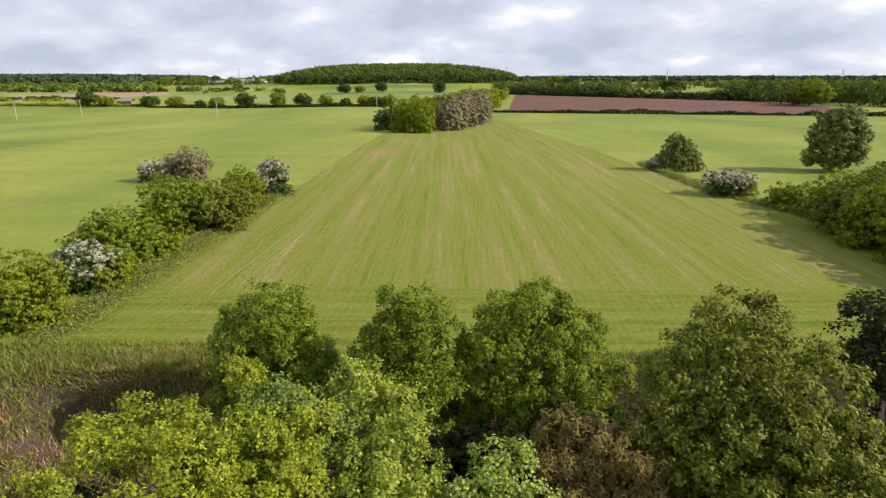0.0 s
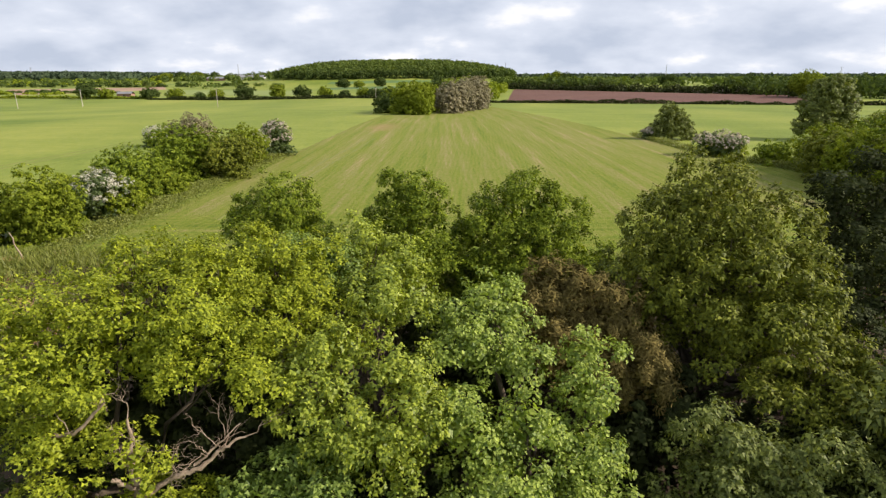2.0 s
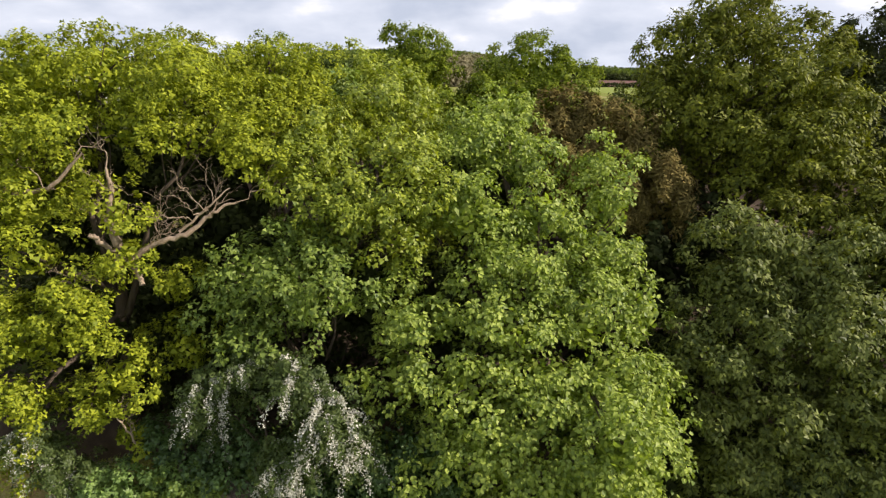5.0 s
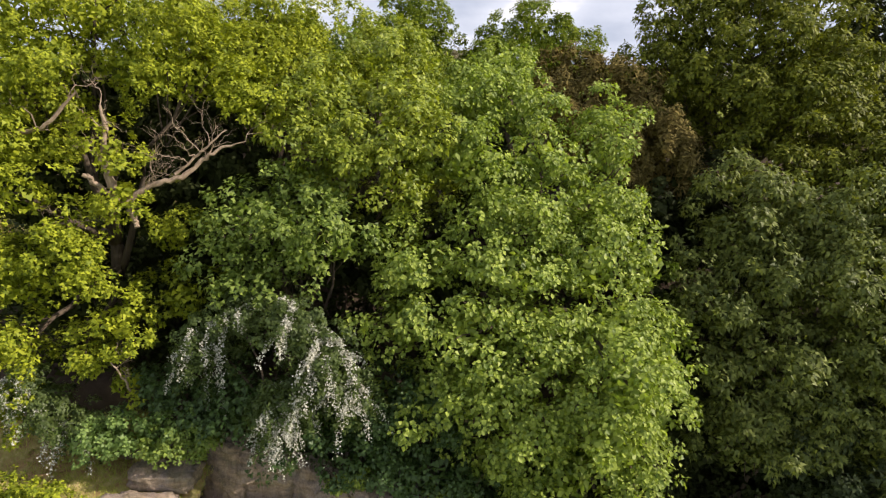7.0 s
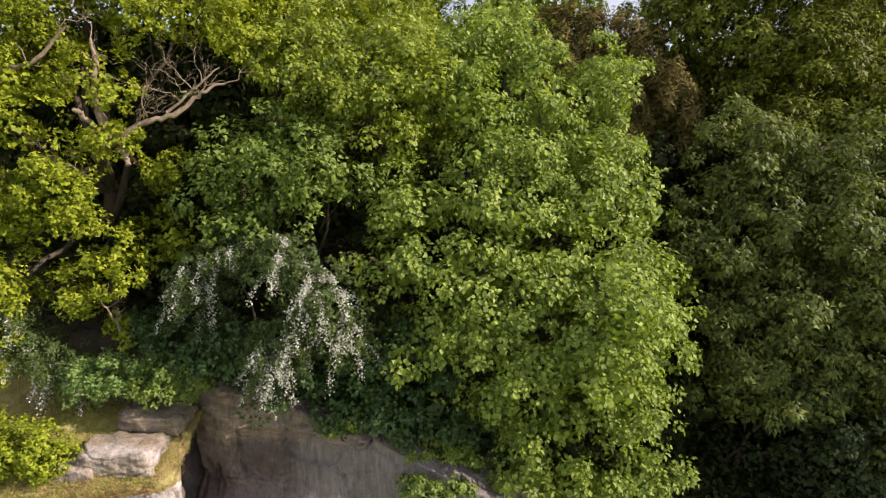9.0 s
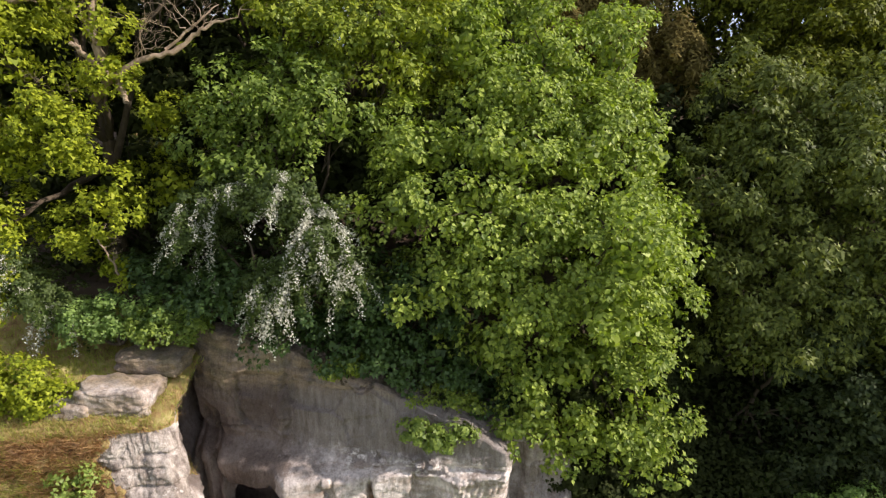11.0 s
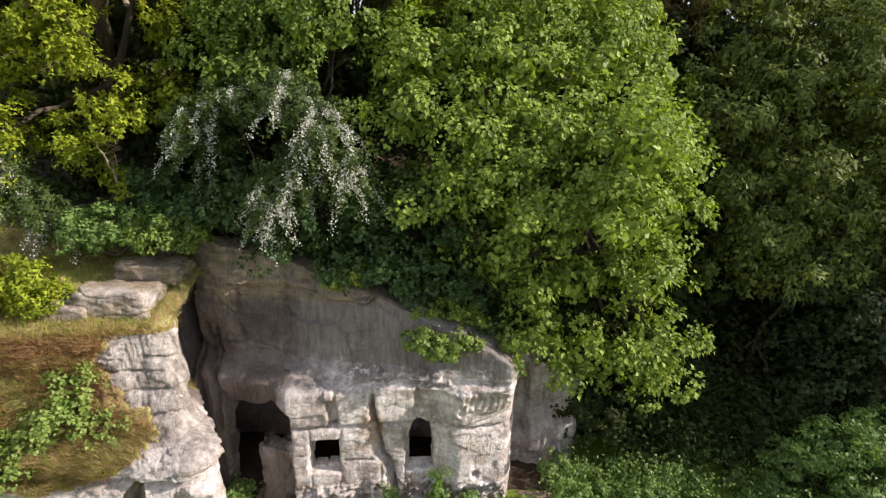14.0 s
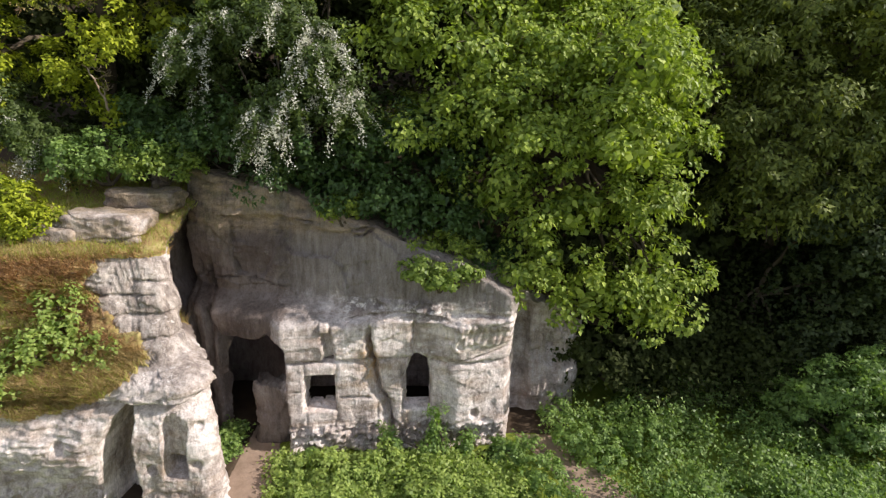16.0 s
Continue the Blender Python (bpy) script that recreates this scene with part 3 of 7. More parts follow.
def leafy_shoots(lobes, seed, spacing=0.38, length=0.34, count=14, size=0.17, width=0.85, droop=0.45, lift=0.45, kite=True, fill=0.25, under=-0.55, core=0.0, ragged=0.1, tuft=0.5, gap=1.55):
    """A crown of branch ends, each set with leafy shoots: a short axis with blades held out round it, tips drooping, faces to the light."""
    rs = np.random.RandomState(seed)
    C, O = scatter(lobes, rs, tuft * gap, fill, under, ragged)
    rad = tuft * (0.6 + 0.7 * rs.rand(len(C)))
    idx = np.repeat(np.arange(len(C)), np.maximum(3, 6.3 * (rad / spacing) ** 2).astype(int))
    n = len(idx)
    d = rs.normal(size=(n, 3)) + O[idx] * 0.95 + np.array([0, 0, 0.4])
    d /= np.linalg.norm(d, axis=1)[:, None]
    C = C[idx] + d * (rad[idx] * (0.7 + 0.35 * rs.rand(n)))[:, None] * np.array([1, 1, 0.8])
    axis = d * 0.75 + O[idx] * 0.2 + np.array([0, 0, lift * 0.6]) + rs.normal(size=(n, 3)) * 0.25
    axis /= np.linalg.norm(axis, axis=1)[:, None]
    idx = np.repeat(np.arange(n), (count * (0.55 + 0.9 * rs.rand(n))).astype(int))
    k = len(idx)
    t = rs.rand(k)[:, None]
    ax = axis[idx]
    ln = (length * (0.6 + 0.8 * rs.rand(n)))[idx][:, None]
    side = rs.normal(size=(k, 3))
    side -= ax * np.sum(side * ax, 1)[:, None]
    side /= np.linalg.norm(side, axis=1)[:, None] + 1e-9
    base = C[idx] + ax * ln * (t * 1.1 - 0.4) + side * ln * 0.4 * (1 - 0.45 * t)
    A = side * 0.85 + ax * (0.1 + 0.5 * t) + rs.normal(size=(k, 3)) * 0.22
    A[:, 2] -= droop
    A /= np.linalg.norm(A, axis=1)[:, None]
    N = ax * 0.8 + np.array([0, 0, 0.5]) + side * 0.35 + rs.normal(size=(k, 3)) * 0.3
    N -= A * np.sum(N * A, 1)[:, None]
    N /= np.linalg.norm(N, axis=1)[:, None] + 1e-9
    B = np.cross(N, A)
    s = (size * (0.6 + 0.75 * rs.rand(k)))[:, None]
    w = s * width * 0.5
    tip = base + A * s - N * s * 0.16
    if kite:
        mid = base + A * s * 0.42 + N * s * 0.06
        v, f = np.stack([base, mid + B * w, tip, mid - B * w], 1).reshape(-1, 3), np.arange(k * 4, dtype=np.int32).reshape(-1, 4)
    else:
        low = base + A * s * 0.12
        v, f = np.stack([low + B * w, tip, low - B * w], 1).reshape(-1, 3), np.arange(k * 3, dtype=np.int32).reshape(-1, 3)
    if not core:
        return v, f
    L = np.array(lobes, float)
    k = np.repeat(np.arange(len(L)), np.maximum(12, (L[:, 3] * L[:, 5] * 9 / core ** 2).astype(int)))
    d = rs.normal(size=(len(k), 3))
    d /= np.linalg.norm(d, axis=1)[:, None]
    q = L[k, :3] + d * L[k, 3:6] * (0.4 + 0.3 * rs.rand(len(k)))[:, None]
    cv, cf = leaves(q, d + rs.normal(size=d.shape) * 0.6, core, rs, width=0.8)
    if kite:
        cf = np.concatenate([cf, cf[:, 2:3]], 1)
        m = len(q)
        mid = (cv.reshape(m, 3, 3)[:, 0] + cv.reshape(m, 3, 3)[:, 2]) / 2 - (cv.reshape(m, 3, 3)[:, 1] - (cv.reshape(m, 3, 3)[:, 0] + cv.reshape(m, 3, 3)[:, 2]) / 2) * 0.4
        cv = np.concatenate([cv.reshape(m, 3, 3), mid[:, None]], 1).reshape(-1, 3)
        cf = np.arange(m * 4, dtype=np.int32).reshape(-1, 4)
    return join([(v, f), (cv, cf)])


def crown(lobes, seed, **kw):
    return leafy_shoots(lobes, seed, **kw) if "length" in kw else foliage(lobes, seed, **kw)


def round_lobes(rows, deep=0.9):
    """Lobes from x, y, z, half width and half height."""
    return [(x, y, z, r * 1.04, r * deep * 1.04, h * 1.08) for x, y, z, r, h in rows]


def trunk_and_limbs(tree, base, fork, lobes, girth, seed, bark=None, every=1):
    bark = bark or BARK
    line = bent(base, fork, 8, 0, 0.1, seed)
    line[0, 2] -= 0.4
    v, f = tube(line, np.linspace(girth, girth * 0.62, 8), 10, 0.05, seed)
    part("trunk", np_mesh("trunk", v, f, bark, True), tree)
    for k, l in enumerate(lobes[::every]):
        c = np.array(l[:3])
        a = line[-1 - (k % 3)]
        r0 = girth * (0.42 if k else 0.55)
        segs = [tube(bent(a, c, 7, 0.15, 0.2, seed + k), np.linspace(r0, r0 * 0.3, 7), 7, 0.06, seed + k)]
        rs = np.random.RandomState(seed + 31 * k)
        for _ in range(6):
            d = rs.normal(size=3)
            d /= np.linalg.norm(d)
            e = c + d * np.array(l[3:6]) * 0.85
            segs.append(tube(bent(a + (c - a) * (0.6 + 0.4 * rs.rand()), e, 5, 0.1, 0.2, seed + k), np.linspace(r0 * 0.28, 0.012, 5), 5, 0.05, seed))
        v, f = join(segs)
        part("limb", np_mesh("limb", v, f, bark, True), tree)


def tree(name, base, fork, lobes, mat, label, seed, girth=0.25, group="", every=1, category="tree", **kw):
    base = (base[0], base[1], float(ground_z(base[0], base[1])))
    t = thing(name, base, label, category, group)
    trunk_and_limbs(t, base, fork, lobes, girth, seed, every=every)
    v, f = crown(lobes, seed, **kw)
    part("crown", np_mesh("crown", v, f, mat), t)
    return t


def shrub(name, lobes, mat, label, seed, group="", category="shrub", kind="", **kw):
    """A bush: short stems from the ground and a leafy body."""
    L = np.array(lobes, float)
    c = L[:, :3].mean(0)
    base = (c[0], c[1], float((L[:, 2] - L[:, 5]).min()))
    t = thing(name, base, label, category, group, kind)
    segs = []
    for k, l in enumerate(lobes):
        segs.append(tube(bent(base, l[:3], 6, 0.05, 0.25, seed + k), np.linspace(0.06, 0.015, 6), 6, 0.05, seed + k))
    v, f = join(segs)
    part("stem", np_mesh("stem", v, f, BARK, True), t)
    v, f = crown(lobes, seed, **kw)
    part("crown", np_mesh("crown", v, f, mat), t)
    return t


def blades(xyz, height, rs, lean=0.35, width=0.035):
    """Upright tapering grass blades rooted at xyz."""
    n = len(xyz)
    h = height * (0.5 + rs.rand(n))[:, None]
    a = rs.rand(n) * 6.28
    side = np.stack([np.cos(a), np.sin(a), 0 * a], 1) * width
    d = rs.normal(size=(n, 3)) * lean
    d[:, 2] = 1
    tip = xyz + d * h + rs.normal(size=(n, 3)) * h * 0.25
    v = np.stack([xyz - side, xyz + side, tip], 1).reshape(-1, 3)
    return v, np.arange(n * 3, dtype=np.int32).reshape(-1, 3)


# ---- ground ----
def spaced(lo, hi, fine_lo, fine_hi, step, grow=1.12):
    mid = list(np.arange(fine_lo, fine_hi + 1e-6, step))
    a, s = [], step
    x = fine_hi
    while x < hi:
        s *= grow
        x += s
        a.append(min(x, hi))
    b, s, x = [], step, fine_lo
    while x > lo:
        s *= grow
        x -= s
        b.append(max(x, lo))
    return np.array(b[::-1] + mid + a)


gx, gy = spaced(-4500, 4500, -34, 50, 1.0), spaced(-150, 4800, -10, 60, 0.7, 1.07)
X, Y = np.meshgrid(gx, gy, indexing="ij")
Z = ground_z(X, Y)
rough = fbm(np.stack([X, Y, 0 * X], -1), 0.8, 4, 2)
Z = Z + 0.09 * rough * (1 - sm(33, 36, Y)) * sm(6, 14, Y) + 0.02 * rough * (1 - sm(60, 90, Y))
ground = new("ground", grid_mesh("ground", np.stack([X, Y, Z], -1), PASTURE))
tagged(ground, "green farmland ground of young cereal reaching to the horizon", "ground", kind="structure")


def land(name, corners, mat, lift, nu, nv, label, category="field"):
    """A field or path laid on the ground, between four corners, in order round it."""
    a, b, c, d = [np.array(p, float) for p in corners]
    u, w = np.meshgrid(np.linspace(0, 1, nu), np.linspace(0, 1, nv), indexing="ij")
    u, w = u[..., None], w[..., None]
    p = (a * (1 - u) + b * u) * (1 - w) + (d * (1 - u) + c * u) * w
    edge = np.minimum(np.minimum(u, 1 - u), np.minimum(w, 1 - w))[..., 0] < 1e-6
    span = np.linalg.norm(b - a) / nu
    p = p + np.where(edge[..., None], np.random.RandomState(nu).normal(size=p.shape) * min(span * 0.25, 0.6), 0)
    z = ground_z(p[..., 0], p[..., 1]) + lift * (1 - 2.2 * edge)
    return tagged(new(name, grid_mesh(name, np.concatenate([p, z[..., None]], -1), mat)), label, category, kind="structure")


def land_strip(name, ys, left, right, mat, lift, nu, nv, label, category="field"):
    """A field between two winding edges."""
    y = np.linspace(ys[0], ys[-1], nv)
    u, w = np.meshgrid(np.linspace(0, 1, nu), y, indexing="ij")
    rs = np.random.RandomState(nu)
    xl, xr = np.interp(y, ys, left) + rs.normal(size=nv) * 0.12, np.interp(y, ys, right) + rs.normal(size=nv) * 0.12
    x = xl[None] * (1 - u) + xr[None] * u
    edge = (u < 1e-6) | (u > 1 - 1e-6) | (w <= ys[0]) | (w >= ys[-1])
    z = ground_z(x, w) + lift * (1 - 2.2 * edge)
    return tagged(new(name, grid_mesh(name, np.stack([x, w, z], -1), mat)), label, category, kind="structure")


land_strip("crop_field", (33.4, 62, 82, 91, 122, 160, 205, 260, 300), (-27.5, -26.5, -25.6, -25.2, -24, -22.5, -20.5, -6, 10), (58, 51, 45.8, 43.0, 41.5, 38, 34, 30, 27), DRILLED, 0.1, 60, 200, "thin spring crop in drill rows with bare brown strips")
for k, (y0, y1, xa, xb) in enumerate(((44, 114, -20, -15.2), (46, 116, -18.2, -13.4), (44, 118, 39, 37.6), (44, 118, 40.9, 39.5))):
    ys = np.linspace(y0, y1, 12)
    xs = np.interp(ys, (y0, y1), (xa, xb)) + 0.15 * np.sin(ys * 0.21 + k)
    land_strip("wheel_track", ys, xs - 0.3, xs + 0.3, WHEEL, 0.115, 4, 60, "pressed wheel track through the crop", "track")
for k, (y0, y1, xa, xb) in enumerate(((70, 124, -61.5, -57.5), (70, 124, -63.5, -59.5))):
    ys = np.linspace(y0, y1, 12)
    xs = np.interp(ys, (y0, y1), (xa, xb))
    land_strip("wheel_track", ys, xs - 0.3, xs + 0.3, WHEEL, 0.05, 4, 50, "pressed wheel track through the crop", "track")
land("ploughed_field", [(40, 402), (285, 350), (330, 540), (91, 785)], PLOUGH, 0.3, 30, 30, "bare ploughed field of red-brown soil")
land("pale_field", [(-445, 605), (-400, 866), (-465, 1003), (-640, 850)], PALE_SOIL, 0.4, 20, 20, "distant strip of pale reddish soil")
land("blue_field", [(-187, 840), (12, 790), (20, 1010), (-200, 1010)], LUSH, 0.4, 20, 20, "distant blue-green crop below the wood")
land("meadow", [(-309, 640), (-130, 600), (-175, 790), (-400, 840)], HAY, 0.4, 20, 20, "distant pale green meadow")
land("far_meadow", [(336, 1557), (654, 1467), (897, 2060), (586, 2718)], HAY, 0.5, 20, 20, "distant pale green meadow")
land("stubble_field", [(-10, 760), (40, 760), (50, 830), (-15, 830)], PALE_SOIL, 0.4, 10, 10, "small pale stubble field by the wood")
land("wooded_slope", [(-70, 12.6), (70, 12.6), (70, 33.0), (-70, 33.0)], SOIL, 0.3, 110, 50, "shaded leaf litter on the slope under the trees", "ground")


land("cave_floor", [(-9, 5.3), (-5.6, 5.3), (-5.6, 9.0), (-9, 9.0)], SOIL, 0.09, 40, 40, "bare dark earth inside the rock spur", "ground")
land("cave_floor", [(-9, 8.9), (4.4, 8.9), (4.4, 12.1), (-9, 12.1)], SOIL, 0.09, 60, 60, "bare dark earth on the cave floor", "ground")


# ---- cliff with caves ----
def box_mask(x, z, x0, x1, z0, z1, soft, arch=0.0):
    """1 inside an opening, falling to 0 over its worn rim; arch narrows it towards a rounded head."""
    mid, half = (x0 + x1) / 2, (x1 - x0) / 2
    head = np.clip((z - (z1 - arch)) / max(arch, 1e-6), 0, 1) if arch else 0 * x
    w = half * np.sqrt(np.clip(1 - head ** 2, 0, 1))
    dx = w - np.abs(x - mid)
    dz = np.minimum(z - z0, z1 - z)
    return sm(-soft * 0.5, soft * 0.5, np.minimum(dx, dz))


def groove(d, width):
    return np.exp(-(d / width) ** 2)


def facets(x, z, sx, sz, seed):
    """Broken rock: for each spot its piece's own offset (-1..1), the slope across that piece and the distance from the nearest break."""
    rs = np.random.RandomState(seed)
    tab = rs.rand(64, 64, 5)
    u, w = x / sx, z / sz
    iu, iw = np.floor(u).astype(int), np.floor(w).astype(int)
    best = np.full(u.shape, 9.0)
    second = np.full(u.shape, 9.0)
    lift, tilt = np.zeros_like(u), np.zeros_like(u)
    for a in (-1, 0, 1):
        for b in (-1, 0, 1):
            c = tab[(iu + a) % 64, (iw + b) % 64]
            du, dw = u - (iu + a + 0.1 + 0.8 * c[..., 0]), w - (iw + b + 0.1 + 0.8 * c[..., 1])
            d = np.hypot(du, dw)
            near = d < best
            second = np.where(near, best, np.minimum(second, d))
            lift = np.where(near, 2 * c[..., 2] - 1, lift)
            tilt = np.where(near, du * (2 * c[..., 3] - 1) + dw * (2 * c[..., 4] - 1), tilt)
            best = np.where(near, d, best)
    return lift, tilt, second - best


def cliff_face():
    xs, zs = np.arange(-9.2, 5.2, 0.036), np.arange(-0.6, 8.2, 0.036)
    X, Zp = np.meshgrid(xs, zs, indexing="ij")
    head = cliff_head_z(xs)[:, None]
    z = np.minimum(Zp, head)
    over = np.maximum(Zp - head, 0)
    P = np.stack([X, over * 2.6, z], -1)
    n1, n2, n3 = fbm(P, 0.45, 4, 1), fbm(P, 1.6, 4, 2), fbm(P * np.array([1, 1, 2.2]), 4.5, 3, 3)
    n4 = fbm(P, 11, 3, 4)
    wx, wz = X + 0.08 * n2 + 0.04 * n3, z + 0.05 * n2 + 0.03 * n3
    lip = np.interp(X, [-4.4, -3.2, -2.6, -1.9, -1.2, -0.4, 0.4, 1.2, 2.2], [4.3, 4.15, 4.08, 4.26, 4.36, 4.38, 4.2, 4.28, 4.3]) + 0.03 * n3
    bed = np.interp(X, [-4.4, -3.4, -2.76, -1.8, -0.84, 0.0, 0.75, 1.38, 2.1], [2.93, 2.96, 2.98, 3.02, 3.02, 3.1, 3.06, 3.2, 3.43]) + 0.02 * n3
    buttress = sm(-4.75, -4.3, wx)
    low = sm(4.6, 4.0, z)
    y = 8.05 + 0.45 * sm(-4.35, -5.0, X) * sm(6.2, 4.2, z) + 0.3 * sm(-6.4, -7.6, X) - 0.16 * (X + 1.5) * (1 - low) - 0.2 * np.minimum(X + 4.4, 0) * low + 0.125 * np.clip(X + 1.6, -2.8, 3.6) * low
    # the upper wall stands back behind a broken ledge and leans away
    y = y + 0.3 * sm(lip + 0.02, lip + 0.16, wz) * buttress + 0.14 * np.maximum(z - 4.4, 0)
    # separate worn blocks between the openings, flat-faced with rounded arrises
    rs = np.random.RandomState(7)
    for z0, z1, joints, push in ((2.97, 4.22, (-4.4, -3.22, -2.96, -1.92, -0.72, 2.3), 0.15), (0.85, 2.97, (-4.4, -3.74, -2.92, -1.72, -0.98, -0.15, 2.15), 0.13)):
        for x0, x1 in zip(joints[:-1], joints[1:]):
            u, w = np.clip((wx - x0) / (x1 - x0), 0, 1), np.clip((wz - z0) / (z1 - z0), 0, 1)
            y = y - (1 - np.abs(2 * u - 1) ** 16) * (1 - np.abs(2 * w - 1) ** 16) * push * (0.45 + 0.7 * rs.rand())
    # the east block stands out behind an arris, its west side turned from the light
    y = y - (0.34 * sm(-0.15, 0.72, wx) - 0.1 * np.clip(X - 0.7, 0, 1.6)) * sm(0.5, 0.9, z) * sm(4.5, 4.2, z)
    joint = sm(-0.6, -0.2, n1 + n3 * 0.6)
    y = y + 0.04 * sm(bed + 0.02, bed - 0.02, z) * buttress + 0.16 * groove(z - bed, 0.03) * buttress * sm(2.3, 2.0, X) * joint
    # deep recess under the ledge, ragged broken edge over it
    run = sm(-3.1, -2.7, X) * sm(0.5, 0.1, X)
    y = y + 0.22 * groove(z - lip - 0.02, 0.05) * run
    l3, t3, e3 = facets(wx, wz, 0.19, 0.12, 33)
    y = y - (0.1 + 0.09 * l3) * run * sm(lip + 0.05, lip + 0.1, wz) * sm(lip + 0.36 + 0.12 * n3, lip + 0.2 + 0.12 * n3, wz)
    # hanging teeth of the east overhang
    tooth = X * 5.4 + 0.3 * n3 + 0.9 * n2
    cell = np.floor(tooth).astype(int)
    long_ = np.random.RandomState(5).rand(64)[cell % 64]
    prof = np.sqrt(np.clip(1 - (2 * (tooth - cell) - 1) ** 2, 0, 1))
    foot_z = bed + 0.12 + 0.55 * long_ * sm(1.9, 0.6, X)
    y = y - (0.05 + 0.085 * prof) * sm(0.0, 0.5, X) * sm(foot_z, foot_z + 0.16, z) * sm(4.32, 4.1, wz) * sm(2.25, 2.1, X)
    y = y - 0.1 * sm(0.35, 0.8, X) * sm(3.95, 4.05, wz) * sm(4.6, 4.35, wz + 0.1 * n3) * (0.5 + 0.5 * l3)
    # broken pieces: large and slanting on the high wall, small on the rotten foot
    l1, t1, e1 = facets(wx + 0.3 * n1, wz * 1.0, 1.5, 0.95, 31)
    l2, t2, e2 = facets(wx, wz, 0.42, 0.34, 32)
    high = sm(4.4, 5.0, z)
    y = y + (0.05 * l1 + 0.1 * t1) * (0.16 + 0.75 * high) + 0.03 * l2 * high * sm(0.0, 0.4, n1) + 0.014 * l2 * (1 - high) + 0.03 * t2 * (1 - 0.6 * high)
    foot = sm(1.05, 0.74, wz + 0.12 * n1) * sm(-4.95, -4.5, X) * sm(2.6, 2.2, X)
    y = y + foot * (-0.14 + 0.05 * l2 + 0.07 * l3 + 0.09 * sm(0.2, 0.0, e3) + 0.14 * np.maximum(n3, 0) + 0.05 * n4)
    y = y - 0.12 * sm(0.3, -0.4, z)
    y = y + 0.05 * n1 + 0.02 * n2 + 0.012 * n3 + 0.009 * n4
    # hollow flowing runnels on the shaded wall beside the cave
    shade_wall = sm(-5.6, -6.2, X)
    for a, b, c, d, wd in ((-7.2, 5.2, -6.1, 2.9, 0.13), (-6.85, 5.3, -6.45, 1.2, 0.1), (-7.45, 4.6, -6.95, 0.8, 0.12)):
        t = np.clip((b - z) / (b - d), 0, 1)
        y = y + 0.34 * groove(X - (a + (c - a) * t ** 2.2 + 0.08 * n2), wd) * sm(b + 0.4, b - 0.3, z) * sm(d - 0.4, d + 0.3, z) * shade_wall
    # upper wall: sunken panel with a slanting side, shelves, fissures
    panel = sm(-6.02, -5.88, wx) * sm(0.0, 0.12, -4.95 + 0.36 * (z - 5.05) - wx) * sm(5.02, 5.1, wz) * sm(6.95, 6.75, wz)
    y = y + 0.16 * panel
    shelf = np.interp(X, [-5.3, -5.07, -4.31, -3.69, -3.08, -2.14, -1.7], [7.02, 6.95, 6.73, 6.59, 6.43, 6.46, 6.75])
    for line, wd, dp, x0, x1 in ((shelf, 0.035, 0.22, -5.4, -1.7), (shelf + 0.13 + 0.05 * np.sin(X * 3), 0.03, 0.16, -5.2, -3.4), (shelf + 0.12 + 0.06 * np.sin(X * 2), 0.03, 0.16, -3.4, -1.8), (4.95 - 0.04 * (X + 6) + 0.05 * np.sin(X * 3), 0.03, 0.16, -7.3, -5.7), (5.0 - 0.14 * (X + 5.6), 0.035, 0.18, -5.8, -4.2), (7.72 + 0.06 * np.sin(X * 2.2), 0.03, 0.12, -7.0, -5.6), (6.75 + 0.05 * np.sin(X * 4), 0.03, 0.1, -6.5, -5.6)):
        ln = line + 0.04 * n2 + 0.025 * n3
        on = sm(x0, x0 + 0.3, X) * sm(x1, x1 - 0.3, X) * sm(-0.7, -0.3, n2 - n1)
        y = y + dp * groove(z - ln, wd) * on - 0.09 * sm(ln + 0.25, ln + 0.04, z) * sm(ln - 0.01, ln + 0.03, z) * on
    y = y + 0.14 * groove(X - (-6.0 + 0.2 * sm(5.6, 5.0, z) + 0.04 * n2), 0.035) * sm(4.95, 5.2, z) * sm(6.6, 6.3, z)
    y = y - 0.14 * sm(shelf + 0.02, shelf + 0.1, wz) * sm(-4.5, -4.2, X) * sm(-1.6, -1.9, X)
    y = y + 0.05 * (np.abs(fbm(np.stack([X, 0 * X, z * 0.12], -1), 3.0, 4, 22)) - 0.2) * high
    # the east end turns back; a further low face beyond the cleft
    y = y + 0.5 * sm(1.9, 2.3, X) ** 2 + 1.25 * sm(2.2, 2.4, X + 0.05 * n2) - 0.35 * sm(2.65, 3.0, X) + 0.5 * sm(3.8, 5, X) + (0.18 * sm(0.2, 0.5, n2) + 0.22 * np.abs(fbm(np.stack([X, 0 * X, z * 0.15], -1), 3.0, 3, 23))) * sm(2.6, 3, X)
    # the long fissure, the slot over the window, the cleft beside the spur
    fx = np.interp(z, [0.2, 0.98, 1.64, 2.1, 2.83, 3.36, 3.88, 4.1], [-1.18, -1.34, -1.44, -1.69, -1.79, -1.92, -1.95, -1.9])
    y = y + (0.42 * groove(X - (fx + 0.03 * n3), 0.075) + 0.15 * groove(X - fx + 0.1, 0.17) * sm(3.2, 2.6, z)) * sm(0.35, 0.8, z) * sm(4.05, 3.85, z)
    slot = box_mask(wx, wz, -3.24, -2.97, 2.96, 3.9, 0.07)
    y = y + 0.36 * slot * (0.75 + 0.25 * sm(-3.24, -2.97, X))
    y = y + 2.4 * groove(X + 7.82 - 0.05 * n2, 0.18) * sm(3.2, 5.2, z)
